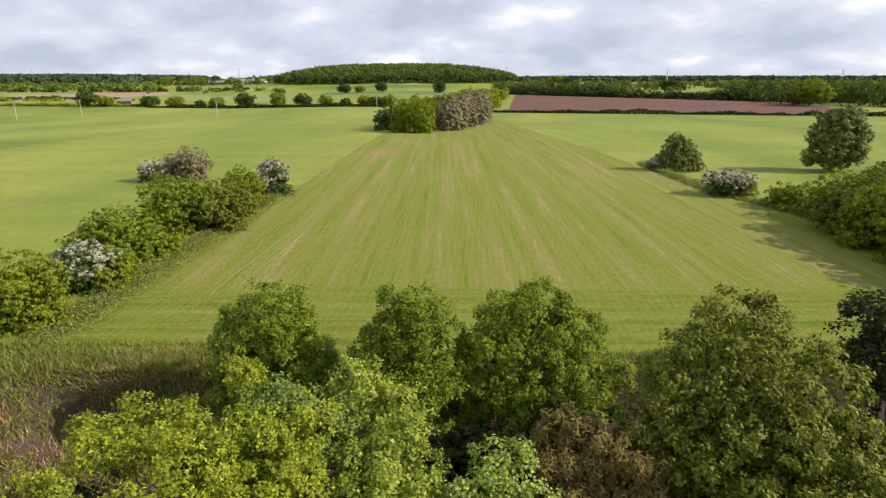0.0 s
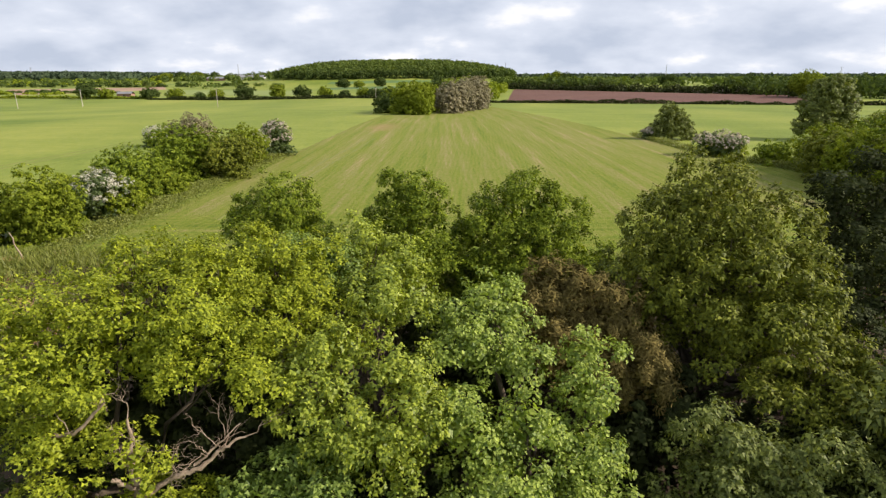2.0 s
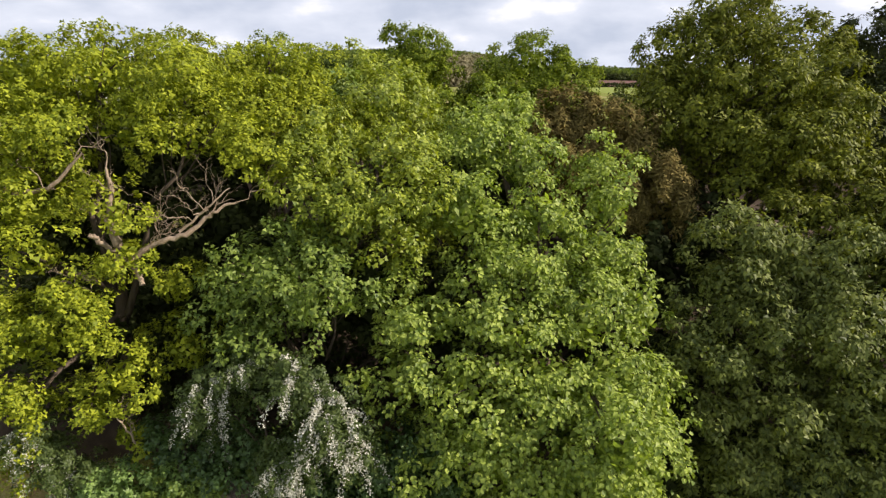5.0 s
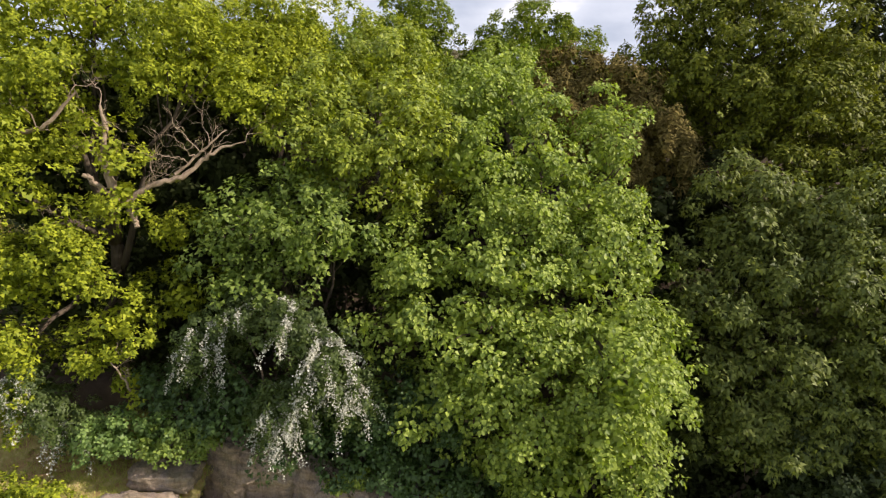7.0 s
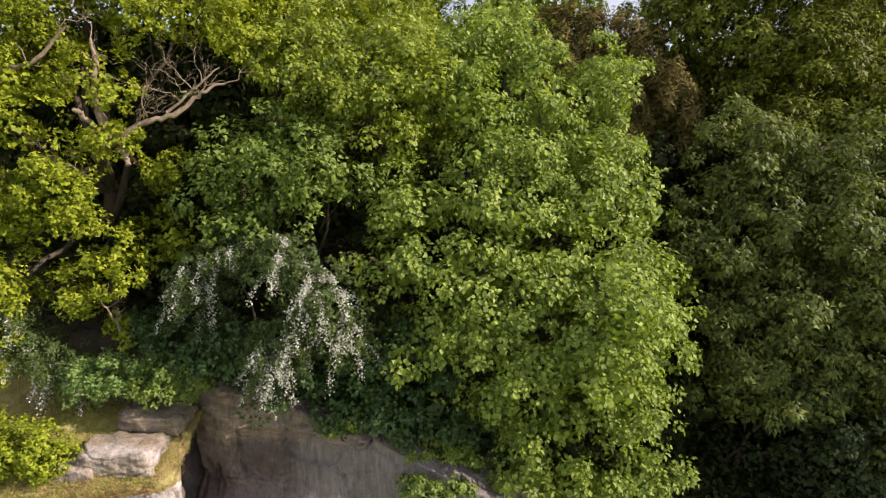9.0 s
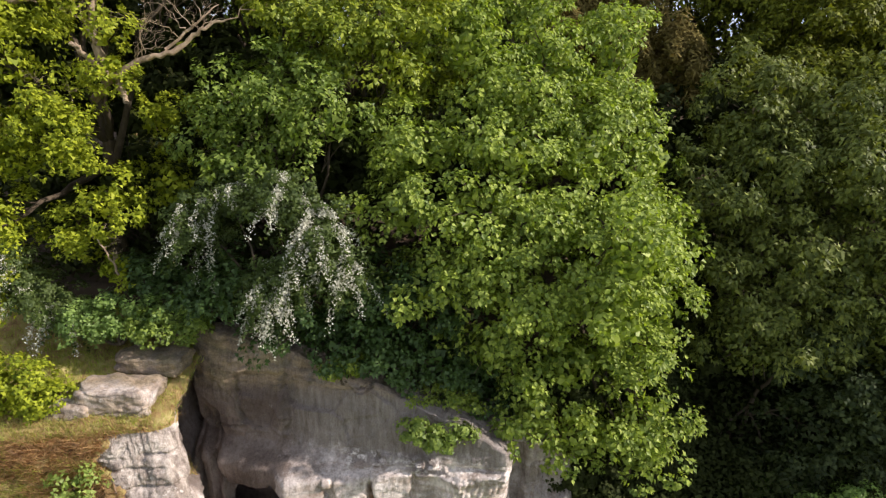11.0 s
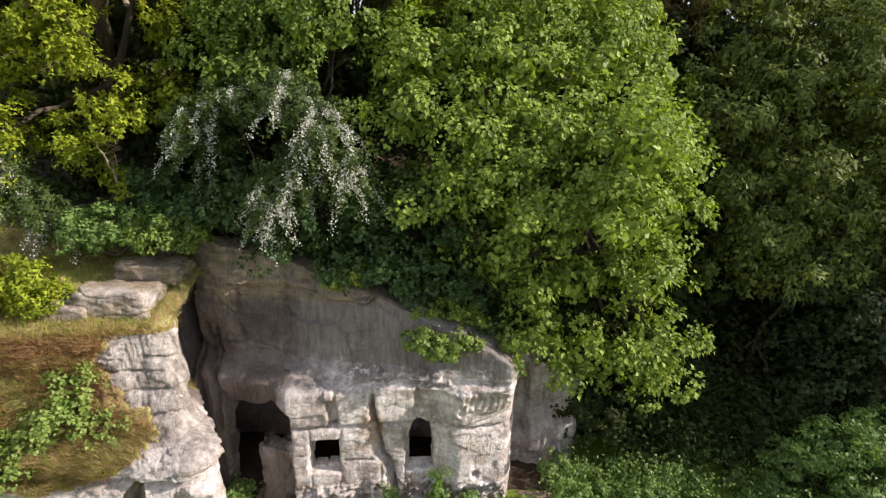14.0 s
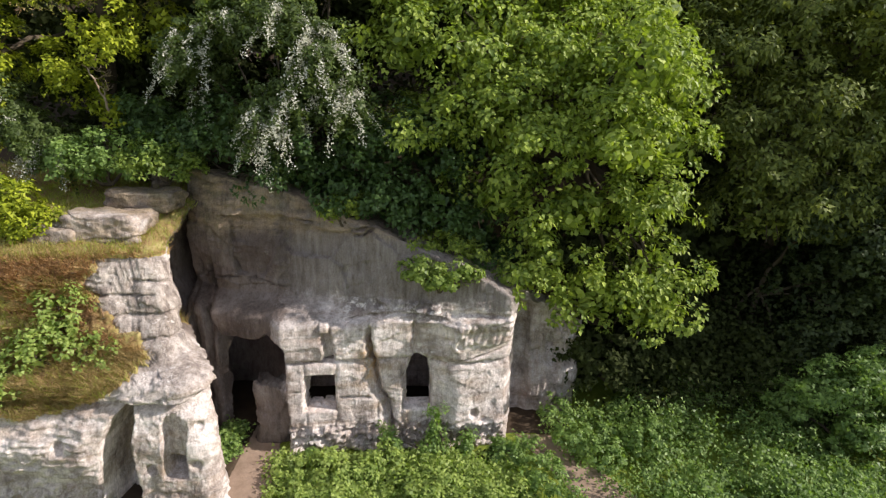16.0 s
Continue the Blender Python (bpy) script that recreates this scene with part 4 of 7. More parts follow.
    y = y + 0.12 * groove(z - (1.8 - 0.1 * np.abs(X + 2.4) + 0.03 * n3), 0.03) * sm(-2.85, -2.7, X) * sm(-1.8, -2.0, X) + 0.06 * groove(z - (2.02 + 0.03 * n3), 0.02) * sm(-4.2, -4.0, X) * sm(-3.6, -3.8, X)
    # openings worn through into the chambers
    jit = 0.05 * n3 + 0.05 * n2
    cave = box_mask(X + jit, z + jit, -6.5, -4.3, -0.4, 3.28 + 0.16 * sm(-5.6, -5.0, X) + 0.06 * np.sin(X * 5), 0.14, 0.0) * sm(-6.65, -6.2, X + 0.35 * sm(3.1, 2.2, z))
    win = box_mask(X + jit * 0.6, z + 0.3 * jit, -3.72 - 0.09 * sm(2.4, 1.7, z), -2.94, 1.38, 2.52, 0.07, 0.0)
    side = 0.13 * sm(2.3, 2.75, z)
    lancet = box_mask(X + jit * 0.5, z, -0.97 + side, -0.18 - 0.6 * side, 1.36, 3.16, 0.08, 0.5)
    hole = np.exp(-(((X - 1.12) ** 2 + ((z - 1.3) * 0.8) ** 2) / 0.012) ** 2)
    small = np.exp(-(((X - 3.55) / 0.14) ** 2 + ((z - 2.7) / 0.4) ** 2) ** 2)
    pits = sum(np.exp(-(((X - a) ** 2 + (z - b) ** 2) / r ** 2) ** 2) for a, b, r in ((-2.5, 0.62, 0.12), (-2.2, 0.42, 0.1), (-1.9, 0.7, 0.08), (-3.3, 0.5, 0.09), (0.4, 0.5, 0.1), (1.7, 0.7, 0.1), (0.9, 0.35, 0.12), (-1.0, 0.6, 0.12), (1.45, 1.0, 0.1), (-2.35, 0.75, 0.16)))
    y = y + np.maximum(np.maximum(cave * 0.5, win * 0.55), lancet * 0.55) + 0.3 * hole + 0.3 * small + 0.16 * pits + 2.2 * sm(4.5, 5.2, X) + 3 * sm(-8.5, -9.2, X)
    y = y + over * 2.6
    z = z + over * 0.12 + 0.04 * n3 * (over > 0)
    pts = np.stack([X + 0.02 * n3, y, z], -1)
    faces = grid_faces(*X.shape)
    gone = (np.maximum(np.maximum(cave, win), lancet) > 0.985).ravel()
    return np_mesh("cliff_face", pts.reshape(-1, 3), faces[~gone[faces].all(1)], ROCK, True)


def cliff_head_z(x):
    return np.interp(x, [-8.4, -7, -5, -3, -1, 0.5, 2, 3, 5.2], [7.9, 8.0, 7.7, 7.15, 6.35, 5.8, 5.1, 4.2, 3.6])


def cliff_head():
    """The earth over the chambers, from the cliff's edge back to the slope."""
    X, Y = np.meshgrid(np.linspace(-9.2, 5.2, 60), np.linspace(9.9, 13.6, 24), indexing="ij")
    t = sm(9.9, 13.4, Y)
    Z = (cliff_head_z(X) - 0.3) * (1 - t) + 8.2 * t + 0.1 * fbm(np.stack([X, Y, 0 * X], -1), 0.9, 3, 52)
    return grid_mesh("cliff_head", np.stack([X, Y, Z], -1), SOIL, True)


def cave_wall():
    """The back of the chambers."""
    X, Z = np.meshgrid(np.linspace(-9, 4.6, 90), np.linspace(-0.5, 5.5, 40), indexing="ij")
    Y = 11.4 + 0.35 * fbm(np.stack([X, 0 * X, Z], -1), 0.7, 4, 51)
    return grid_mesh("cave_wall", np.stack([X, Y, Z], -1), ROCK, True)


tagged(new("cliff_head", cliff_head()), "shaded earth and leaf litter over the caves", "ground", kind="structure")
tagged(new("cave_wall", cave_wall()), "rough dark sandstone at the back of the caves", "cliff", kind="structure")
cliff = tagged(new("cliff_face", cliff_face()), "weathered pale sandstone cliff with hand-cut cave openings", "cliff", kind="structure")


def rock_block(name, centre, half, seed, label, mat=None, detail=20, group="", category="rock", layers=2.5, rough=0.17):
    """A weathered, bedded block: a rounded box with worn layers."""
    n = detail
    a = np.linspace(-1, 1, n)
    U, V = np.meshgrid(a, a, indexing="ij")
    one = np.ones_like(U)
    vs, fs, k = [], [], 0
    for s in (1, -1):
        for axis in range(3):
            p = [None] * 3
            p[axis], p[(axis + 1) % 3], p[(axis + 2) % 3] = s * one, U * s, V
            p = np.stack(p, -1)
            q = p / (np.sum(np.abs(p) ** 7, -1) ** (1 / 7))[..., None]
            w = q * np.array(half) + np.array(centre)
            d = 1 + rough * fbm(w, 1.4, 4, seed) + rough * 0.5 * fbm(w, 5, 3, seed + 1) - 0.09 * groove(np.sin(w[..., 2] * layers + seed + 0.5 * fbm(w, 1, 2, seed)), 0.12) + 0.5 * rough * facets(w[..., 0] + w[..., 1], w[..., 2], 0.5, 0.34, seed)[0]
            w = np.array(centre) + q * np.array(half) * d[..., None]
            vs.append(w.reshape(-1, 3))
            fs.append(grid_faces(n, n)[:, :: 1] + k)
            k += n * n
    me = np_mesh(name, np.concatenate(vs), np.concatenate(fs), mat or ROCK, True)
    bm = bmesh.new()
    bm.from_mesh(me)
    bmesh.ops.remove_doubles(bm, verts=bm.verts, dist=0.002)
    bmesh.ops.recalc_face_normals(bm, faces=bm.faces)
    bm.to_mesh(me)
    bm.free()
    return tagged(new(name, me), label, category, group)


rock_block("rock_pillar", (-4.86, 8.65, 0.55), (0.56, 0.5, 1.28), 3, "low broken sandstone wall standing in the cave mouth", detail=26)
rock_block("sill_stone", (-3.55, 8.25, 1.26), (0.17, 0.2, 0.2), 5, "small cut stone in the window opening", detail=10)
rock_block("sill_stone", (-3.13, 8.27, 1.3), (0.21, 0.2, 0.24), 6, "small cut stone in the window opening", detail=10)


def spur_points():
    """The rock spur in front of the cliff: sloping face, turned corner and grassy top, in one sheet."""
    vs = np.concatenate([np.arange(-0.6, 6.35, 0.045), 6.35 + np.arange(0.02, 1.0, 0.03)])
    us = np.concatenate([np.arange(-15, -8.5, 0.09), np.arange(-8.5, 0.001, 0.042), np.arange(0.045, 4.6, 0.07)])
    U, Vv = np.meshgrid(us, vs, indexing="ij")
    z = np.minimum(Vv, 6.35)
    back = np.clip((Vv - 6.35) / 1.0, 0, 1)
    xr = np.interp(z, [-0.7, 0.9, 2.0, 2.8, 3.2, 3.36, 3.46, 3.66, 3.8, 4.0, 4.35, 4.9, 5.3, 6.0, 6.6], [-5.22, -5.22, -5.3, -5.46, -5.66, -5.9, -5.68, -5.78, -6.05, -6.42, -6.52, -6.62, -6.86, -7.02, -7.2])
    yf = np.interp(z, [-0.7, 0, 2.2, 2.9, 3.12, 3.25, 3.6, 3.9, 4.35, 4.8, 6.0, 6.4], [4.8, 4.85, 5.0, 5.15, 5.45, 5.25, 5.4, 5.95, 6.25, 6.45, 6.95, 7.25])
    P0 = np.stack([U, 0 * U, z], -1)
    xr = xr + 0.05 * fbm(P0, 0.9, 4, 4)
    rc = 0.42
    ang = np.clip(U / rc, 0, 2.15)
    inside = U < 0
    run = np.maximum(U - rc * 2.15, 0)
    x = np.where(inside, xr - rc + U * (np.abs(-15 - (xr - rc)) / 15), xr - rc + rc * np.sin(ang) + run * math.cos(2.15))
    y = np.where(inside, yf, yf + rc * (1 - np.cos(ang)) + run * math.sin(2.15))
    y = y - 0.24 * np.clip(-7.6 - x, 0, 3.2) * sm(3.0, 4.4, z) * (1 - 0.6 * back)
    P = np.stack([x, y + back * 4.6, z], -1)
    n1, n2, n3, n4 = fbm(P, 0.7, 4, 5), fbm(P, 2.0, 4, 6), fbm(P * np.array([1, 1, 2.5]), 5, 3, 7), fbm(P, 11, 3, 8)
    out = 0.08 * n1 + 0.035 * n2 + 0.015 * n3 + 0.01 * n4
    along = x + 0.8 * (y - 6)
    l1, t1, e1 = facets(along + 0.15 * n2, z + 0.12 * n2, 1.1, 0.7, 41)
    l2, t2, e2 = facets(along + 0.1 * n3, z + 0.08 * n3, 0.34, 0.24, 42)
    upper = sm(3.7, 4.1, z)
    out = out + (0.06 * l1 + 0.1 * t1) * (0.15 + 0.5 * upper) + (0.02 * l2 + 0.03 * t2) * (0.3 + 0.5 * upper)
    # fluted upper block, broken by two open beds
    out = out - 0.09 * np.abs(fbm(np.stack([along, 0 * z, z * 0.3], -1), 2.2, 4, 43)) * sm(4.3, 4.6, z) * sm(6.4, 6.1, z)
    for line, x0, x1 in ((5.6 + 0.05 * np.sin(x * 4), -7.8, -6.4), (4.88 + 0.03 * (x + 7), -8.2, -6.2), (4.32 + 0.04 * n2, -7.6, -6.0), (5.35 - 0.06 * (x + 8), -9.0, -7.6)):
        out = out - 0.17 * groove(z - line - 0.03 * n2, 0.03) * sm(x0, x0 + 0.25, x) * sm(x1 + 0.6, x1 + 0.3, x)
    collar = np.interp(x, [-7.6, -7.3, -6.8, -6.34, -5.8, -5.5], [3.25, 3.15, 3.08, 3.13, 3.28, 3.4]) + 0.02 * n3
    out = out + (0.16 * sm(collar, collar + 0.1, z) * sm(collar + 0.75, collar + 0.4, z) - 0.2 * groove(z - collar + 0.02, 0.05)) * sm(-7.7, -7.3, x)
    # swelling collar over the doorway, pitted; rotten foot
    out = out + (0.05 * np.abs(n3) + 0.05 * sm(0.2, 0.5, n3) + 0.03 * l2) * sm(3.2, 3.35, z) * sm(4.2, 3.8, z)
    out = out + (0.06 * l2 + 0.06 * n4 + 0.06 * n3) * sm(0.95, 0.6, z)
    # bulging apron with an undercut below it
    apron = sm(-7.95, -8.4, x)
    edge_z = 1.25 - 0.28 * (x + 9.5) * 0.6 + 0.08 * n2
    out = out + (0.24 * np.sin(np.clip((z - 1.2) / 1.75, 0, 1) * np.pi) + 0.07 * n3 * sm(1.0, 1.4, z)) * apron - 0.42 * sm(edge_z + 0.06, edge_z - 0.12, z) * apron
    out = out - 0.05 * np.abs(np.sin(z * 16 + 2 * n2)) * sm(edge_z, edge_z - 0.2, z) * apron
    out = out - 0.2 * sm(0.2, 1, n1 + 0.3) * sm(-8.2, -9.0, x) * sm(3.0, 3.6, z) * sm(6.2, 5.4, z)
    jit = 0.05 * n2
    door = box_mask(x + jit * 0.4, z, -6.52, -5.9 - 0.08 * sm(2.6, 1.4, z), 1.24, 2.92, 0.06, 0.36) * (y < 6.3)
    lean = np.interp(z, [0.6, 1.1, 2.2, 3.1], [-7.66, -7.66, -7.64, -7.32])
    half = np.interp(z, [-0.6, 0.8, 2.2, 2.8, 3.12], [0.46, 0.44, 0.32, 0.22, 0.02])
    slit = sm(-0.07, 0.07, half - np.abs(x + jit - lean)) * sm(3.16, 3.02, z) * (y < 6.3)
    holes = sum(np.exp(-(((x - hx) ** 2 + (z - hz) ** 2) / r ** 2) ** 2) for hx, hz, r in ((-5.68, 2.62, 0.12), (-5.74, 1.62, 0.13), (-6.86, 1.45, 0.12), (-8.9, 2.15, 0.16)))
    depth = 0.27 * door + 1.3 * box_mask(x, z, -6.44, -5.95, 1.2, 1.7, 0.08) * door + 1.25 * slit + 0.2 * holes * (y < 6.3)
    front = np.where(inside, 1.0, np.maximum(np.cos(ang), -0.3))
    side = np.where(inside, 0.0, np.sin(ang))
    y = y - (out - depth) * front
    x = x + out * side
    # the top runs back into the slope
    lip = sm(0, 1, back)
    y = y + back * 4.6 * np.where(inside, 1, np.clip((11.5 - y) / 4.6, 0, 1))
    z = z + 0.22 * n1 * lip + 1.35 * back ** 0.9 + 0.1 * n2 * lip
    return np.stack([x, y, z], -1)


SPUR = spur_points()
tagged(new("rock_spur", grid_mesh("rock_spur", SPUR, ROCK, True)), "pale sandstone spur with an arched doorway and grassy ledges", "cliff", kind="structure")


def turfed(p, wave=0.35):
    """True where earth and grass cover the spur: its western slope and its top."""
    x, y, z = p[..., 0], p[..., 1], p[..., 2]
    n = wave * fbm(p, 1.3, 4, 44)
    reach = np.interp(z + 0.4 * n, [2.7, 2.9, 3.1, 3.5, 3.85, 4.1, 4.4, 4.9, 5.5, 6.2, 6.3], [-12, -9.0, -8.2, -7.6, -7.1, -7.2, -7.7, -8.3, -8.8, -8.6, -6.6])
    return (x + n < reach) & (z > 2.7) | (z > 6.36) & (x < -6.75)


def spur_turf():
    sheet = SPUR[::2, ::2]
    on = turfed(sheet)
    q = sheet.copy()
    q[..., 1] -= np.where(on, 0.07, -0.1)
    q[..., 2] += np.where(on, 0.05, -0.04)
    q = q + 0.035 * fbm(sheet, 5, 3, 45)[..., None] * np.array([0.3, -1, 0.8])
    f = grid_faces(*sheet.shape[:2])
    return np_mesh("spur_turf", q.reshape(-1, 3), f[on.ravel()[f].any(1)], TURF, True)


tagged(new("spur_turf", spur_turf()), "brown earth and matted grass on the spur's slope and top", "ground", kind="structure")
rock_block("boulder", (-8.6, 7.8, 6.75), (1.0, 0.6, 0.46), 11, "layered sandstone boulder on the grassy ledge", detail=40, group="boulders on the spur", layers=4.5, rough=0.1)
rock_block("boulder", (-9.75, 7.45, 6.6), (0.6, 0.45, 0.33), 12, "small weathered boulder sunk in grass", detail=24, group="boulders on the spur", layers=4.5, rough=0.12)
rock_block("boulder", (-8.2, 8.9, 7.3), (1.0, 0.5, 0.3), 13, "flat sandstone boulder under the bushes", detail=30, group="boulders on the spur", layers=4.5, rough=0.12)

# ---- trees on the slope and cliff head: crown lobes as x, y, z, half width, half height ----
OAK_TOP = [(-12.1, 12.5, 20.9, 1.41, 1.00), (-10.4, 13.0, 20.9, 1.45, 1.03), (-8.7, 13.8, 20.6, 1.53, 1.08), (-11.5, 12.2, 19.6, 1.51, 1.00), (-9.7, 13.0, 19.4, 1.49, 1.05), (-8.1, 13.5, 19.0, 1.54, 1.00), (-6.4, 13.2, 18.5, 1.08, 0.81), (-14.2, 12.5, 20.4, 1.84, 1.34), (-15.3, 12.0, 18.1, 1.87, 1.53), (-12.5, 12.2, 18.8, 1.49, 0.99), (-12.3, 11.2, 17.1, 1.13, 0.80)]
OAK_LOW = [(-11.7, 10.4, 15.4, 1.19, 0.87), (-11.1, 10.3, 14.2, 1.13, 0.89), (-11.9, 10.0, 13.0, 1.30, 1.13), (-10.5, 10.2, 13.1, 0.90, 0.90), (-12.5, 9.7, 11.0, 0.99, 1.32), (-9.6, 10.3, 11.6, 0.84, 0.93), (-9.6, 10.1, 9.7, 0.78, 0.78), (-13.0, 9.5, 9.2, 0.84, 0.93), (-10.9, 10.3, 10.5, 0.78, 0.78), (-14.1, 10.0, 13.0, 1.94, 1.94), (-8.7, 12.2, 13.7, 0.90, 0.72), (-8.2, 11.6, 11.8, 1.08, 1.08)]
YOUNG_OAK = [(-6.8, 18.2, 21.3, 0.99, 0.99), (-5.5, 19.2, 21.0, 0.96, 1.03), (-8.5, 17.8, 20.2, 1.42, 1.09), (-6.2, 17.5, 20.0, 1.41, 1.19), (-6.8, 15.8, 19.2, 1.52, 1.12), (-4.7, 16.2, 18.8, 1.56, 1.25), (-11.1, 19.0, 20.8, 1.60, 1.03), (-12.2, 17.0, 21.2, 1.66, 0.83)]
LIME_LOBES = [(-3.6, 22.2, 20.0, 1.25, 1.44), (-2.0, 17.2, 18.9, 1.30, 1.30), (-3.3, 15.0, 18.1, 1.19, 0.99), (-1.5, 14.2, 17.6, 1.06, 1.06), (-4.1, 13.0, 17.1, 1.19, 1.00), (-2.4, 12.7, 16.3, 1.09, 1.00), (-0.9, 12.4, 16.7, 0.80, 0.89), (-3.3, 12.2, 15.5, 0.99, 0.90), (-1.5, 12.2, 15.5, 0.81, 0.81), (-5.2, 14.0, 17.6, 1.05, 0.95)]
MAPLE_LOBES = [(-5.7, 11.6, 14.7, 1.12, 0.86), (-4.3, 11.4, 14.4, 1.11, 0.85), (-3.1, 11.2, 13.9, 0.94, 0.77), (-5.9, 10.9, 12.7, 0.86, 0.77), (-3.8, 12.2, 15.1, 0.97, 0.79), (-4.9, 11.2, 13.1, 1.04, 0.86), (-6.6, 11.6, 13.5, 0.88, 0.88)]
SYC_HIGH = [(2.1, 18.6, 18.9, 1.08, 0.86), (1.4, 16.0, 17.6, 1.33, 1.03), (3.0, 16.0, 17.1, 1.14, 0.93), (5.8, 16.6, 17.1, 1.17, 0.81), (5.9, 15.0, 15.9, 1.10, 1.10), (0.9, 13.2, 16.0, 1.37, 1.01), (3.3, 13.6, 15.8, 1.22, 1.03), (1.9, 12.5, 14.5, 1.54, 1.18), (5.2, 14.0, 14.4, 1.47, 1.17), (-0.4, 11.2, 13.2, 1.21, 1.12), (2.0, 11.2, 13.0, 1.47, 1.21), (4.5, 12.0, 12.9, 1.54, 1.36), (6.5, 12.6, 12.6, 1.03, 1.41)]
SYC_LOW = [(-1.0, 10.5, 11.5, 1.11, 1.03), (1.1, 10.2, 11.4, 1.43, 1.26), (3.3, 10.2, 11.3, 1.43, 1.27), (5.5, 10.8, 11.1, 1.40, 1.31), (6.6, 10.3, 10.4, 0.78, 1.12), (-0.3, 9.9, 9.5, 1.20, 0.94), (2.0, 9.5, 9.4, 1.43, 1.26), (4.3, 9.5, 9.5, 1.43, 1.26), (6.2, 9.6, 8.9, 1.02, 1.11), (1.7, 9.3, 7.6, 1.20, 0.94), (3.8, 9.3, 7.2, 1.29, 0.95), (5.8, 9.3, 7.3, 1.21, 0.95), (4.5, 9.5, 4.6, 1.29, 1.12), (6.2, 9.5, 4.2, 1.30, 0.96), (3.0, 9.3, 5.4, 1.08, 0.91), (6.3, 9.5, 5.2, 1.09, 1.09)]
ASH_LOBES = [(10.6, 14.4, 14.9, 1.09, 0.89), (9.9, 13.6, 13.3, 1.46, 1.27), (12.2, 14.0, 13.8, 1.48, 1.19), (13.8, 13.6, 14.3, 1.54, 1.25), (9.1, 12.8, 11.5, 1.16, 1.25), (11.2, 12.6, 11.6, 1.62, 1.43), (13.0, 11.8, 12.1, 1.63, 1.45), (9.7, 12.2, 9.2, 1.36, 1.46), (11.8, 11.8, 9.3, 1.62, 1.43), (13.7, 11.2, 9.8, 1.65, 1.46), (10.2, 11.4, 6.8, 1.45, 1.36), (12.5, 11.2, 6.8, 1.63, 1.44), (14.3, 10.8, 7.3, 1.49, 1.49), (15.1, 11.5, 11.5, 1.99, 1.99)]
ELDER = [(12.6, 11.4, 6.7, 1.81, 1.72), (13.3, 11.6, 3.5, 1.92, 1.73), (15.0, 11.0, 5.0, 2.19, 2.19), (9.9, 12.6, 1.4, 1.25, 1.04), (12.4, 12.0, 1.4, 1.42, 1.01)]
CHESTNUT_LOBES = [(12.9, 22.4, 22.7, 2.04, 1.28), (14.5, 21.0, 21.4, 1.85, 1.35), (10.6, 21.8, 20.9, 1.79, 1.53), (12.9, 20.0, 20.0, 2.17, 1.57), (15.0, 19.0, 19.5, 1.51, 1.40), (9.6, 21.0, 19.2, 1.52, 1.52), (11.0, 19.4, 18.3, 1.80, 1.20), (13.9, 17.7, 17.6, 1.92, 1.24), (12.3, 18.2, 16.8, 1.63, 1.05), (15.7, 17.6, 17.8, 1.46, 1.35)]
BEECH = [(22.3, 25.4, 21.5, 2.02, 2.02), (21.0, 24.5, 19.5, 1.43, 1.71), (24.5, 25.0, 20.7, 3.16, 3.16), (20.9, 21.0, 18.3, 2.30, 2.05), (18.5, 19.5, 17.5, 1.71, 1.71)]
HAW = [(-4.2, 9.5, 11.8, 0.80, 0.96), (-3.2, 9.2, 11.0, 0.80, 0.96), (-4.6, 8.9, 9.4, 0.65, 0.73), (-7.0, 10.0, 11.0, 0.76, 0.92), (-2.6, 9.2, 9.9, 0.65, 0.82), (-6.1, 10.4, 11.8, 0.85, 0.76), (-4.0, 9.2, 9.9, 0.90, 0.82)]
IVYMASS = [(-5.8, 9.7, 8.9, 1.12, 0.96), (-4.2, 9.6, 8.3, 1.12, 0.96), (-2.9, 9.5, 7.7, 0.97, 0.81), (-1.6, 9.6, 7.3, 1.14, 0.90), (-0.3, 9.8, 7.0, 1.16, 1.00), (0.9, 10.0, 6.5, 1.02, 1.02), (-2.0, 10.2, 8.9, 1.31, 1.15), (-0.2, 10.4, 8.6, 1.34, 1.17), (1.2, 10.2, 5.5, 0.87, 0.87), (-7.4, 10.4, 8.7, 1.00, 0.84), (-8.9, 10.5, 9.0, 1.00, 0.67)]


def lowered(rows, drop):
    return [(x, y, z - drop, r, rd, h) for x, y, z, r, rd, h in round_lobes(rows)]


NEAR = dict(spacing=0.42, length=0.28, count=15, size=0.14, kite=False, core=0.18, fill=0.25)
BROAD = dict(spacing=0.4, length=0.26, count=12, size=0.145, width=0.8, kite=True, core=0.19, fill=0.25, droop=0.55, tuft=0.5, gap=1.65)
OAKY = dict(NEAR, spacing=0.34, length=0.2, count=14, size=0.115, droop=0.2, lift=0.6, tuft=0.54, gap=1.75)
OAK_STUB = [(-9.4, 10.9, 16.5, 0.6, 0.75), (-9.2, 10.8, 15.3, 0.4, 0.5), (-12.4, 11.6, 16.6, 1.0, 0.8)]
oak = tree("oak_tree", (-11.6, 13.6, 7.6), (-11.4, 13.8, 13.0), round_lobes([(x, y, z, r * 0.86, h * 0.86) for x, y, z, r, h in OAK_LOW] + OAK_STUB) + lowered(OAK_TOP, 0.5), OAK, "broad old oak in fresh yellow-green leaf with dead limbs", 11, 0.34, every=4, **OAKY)
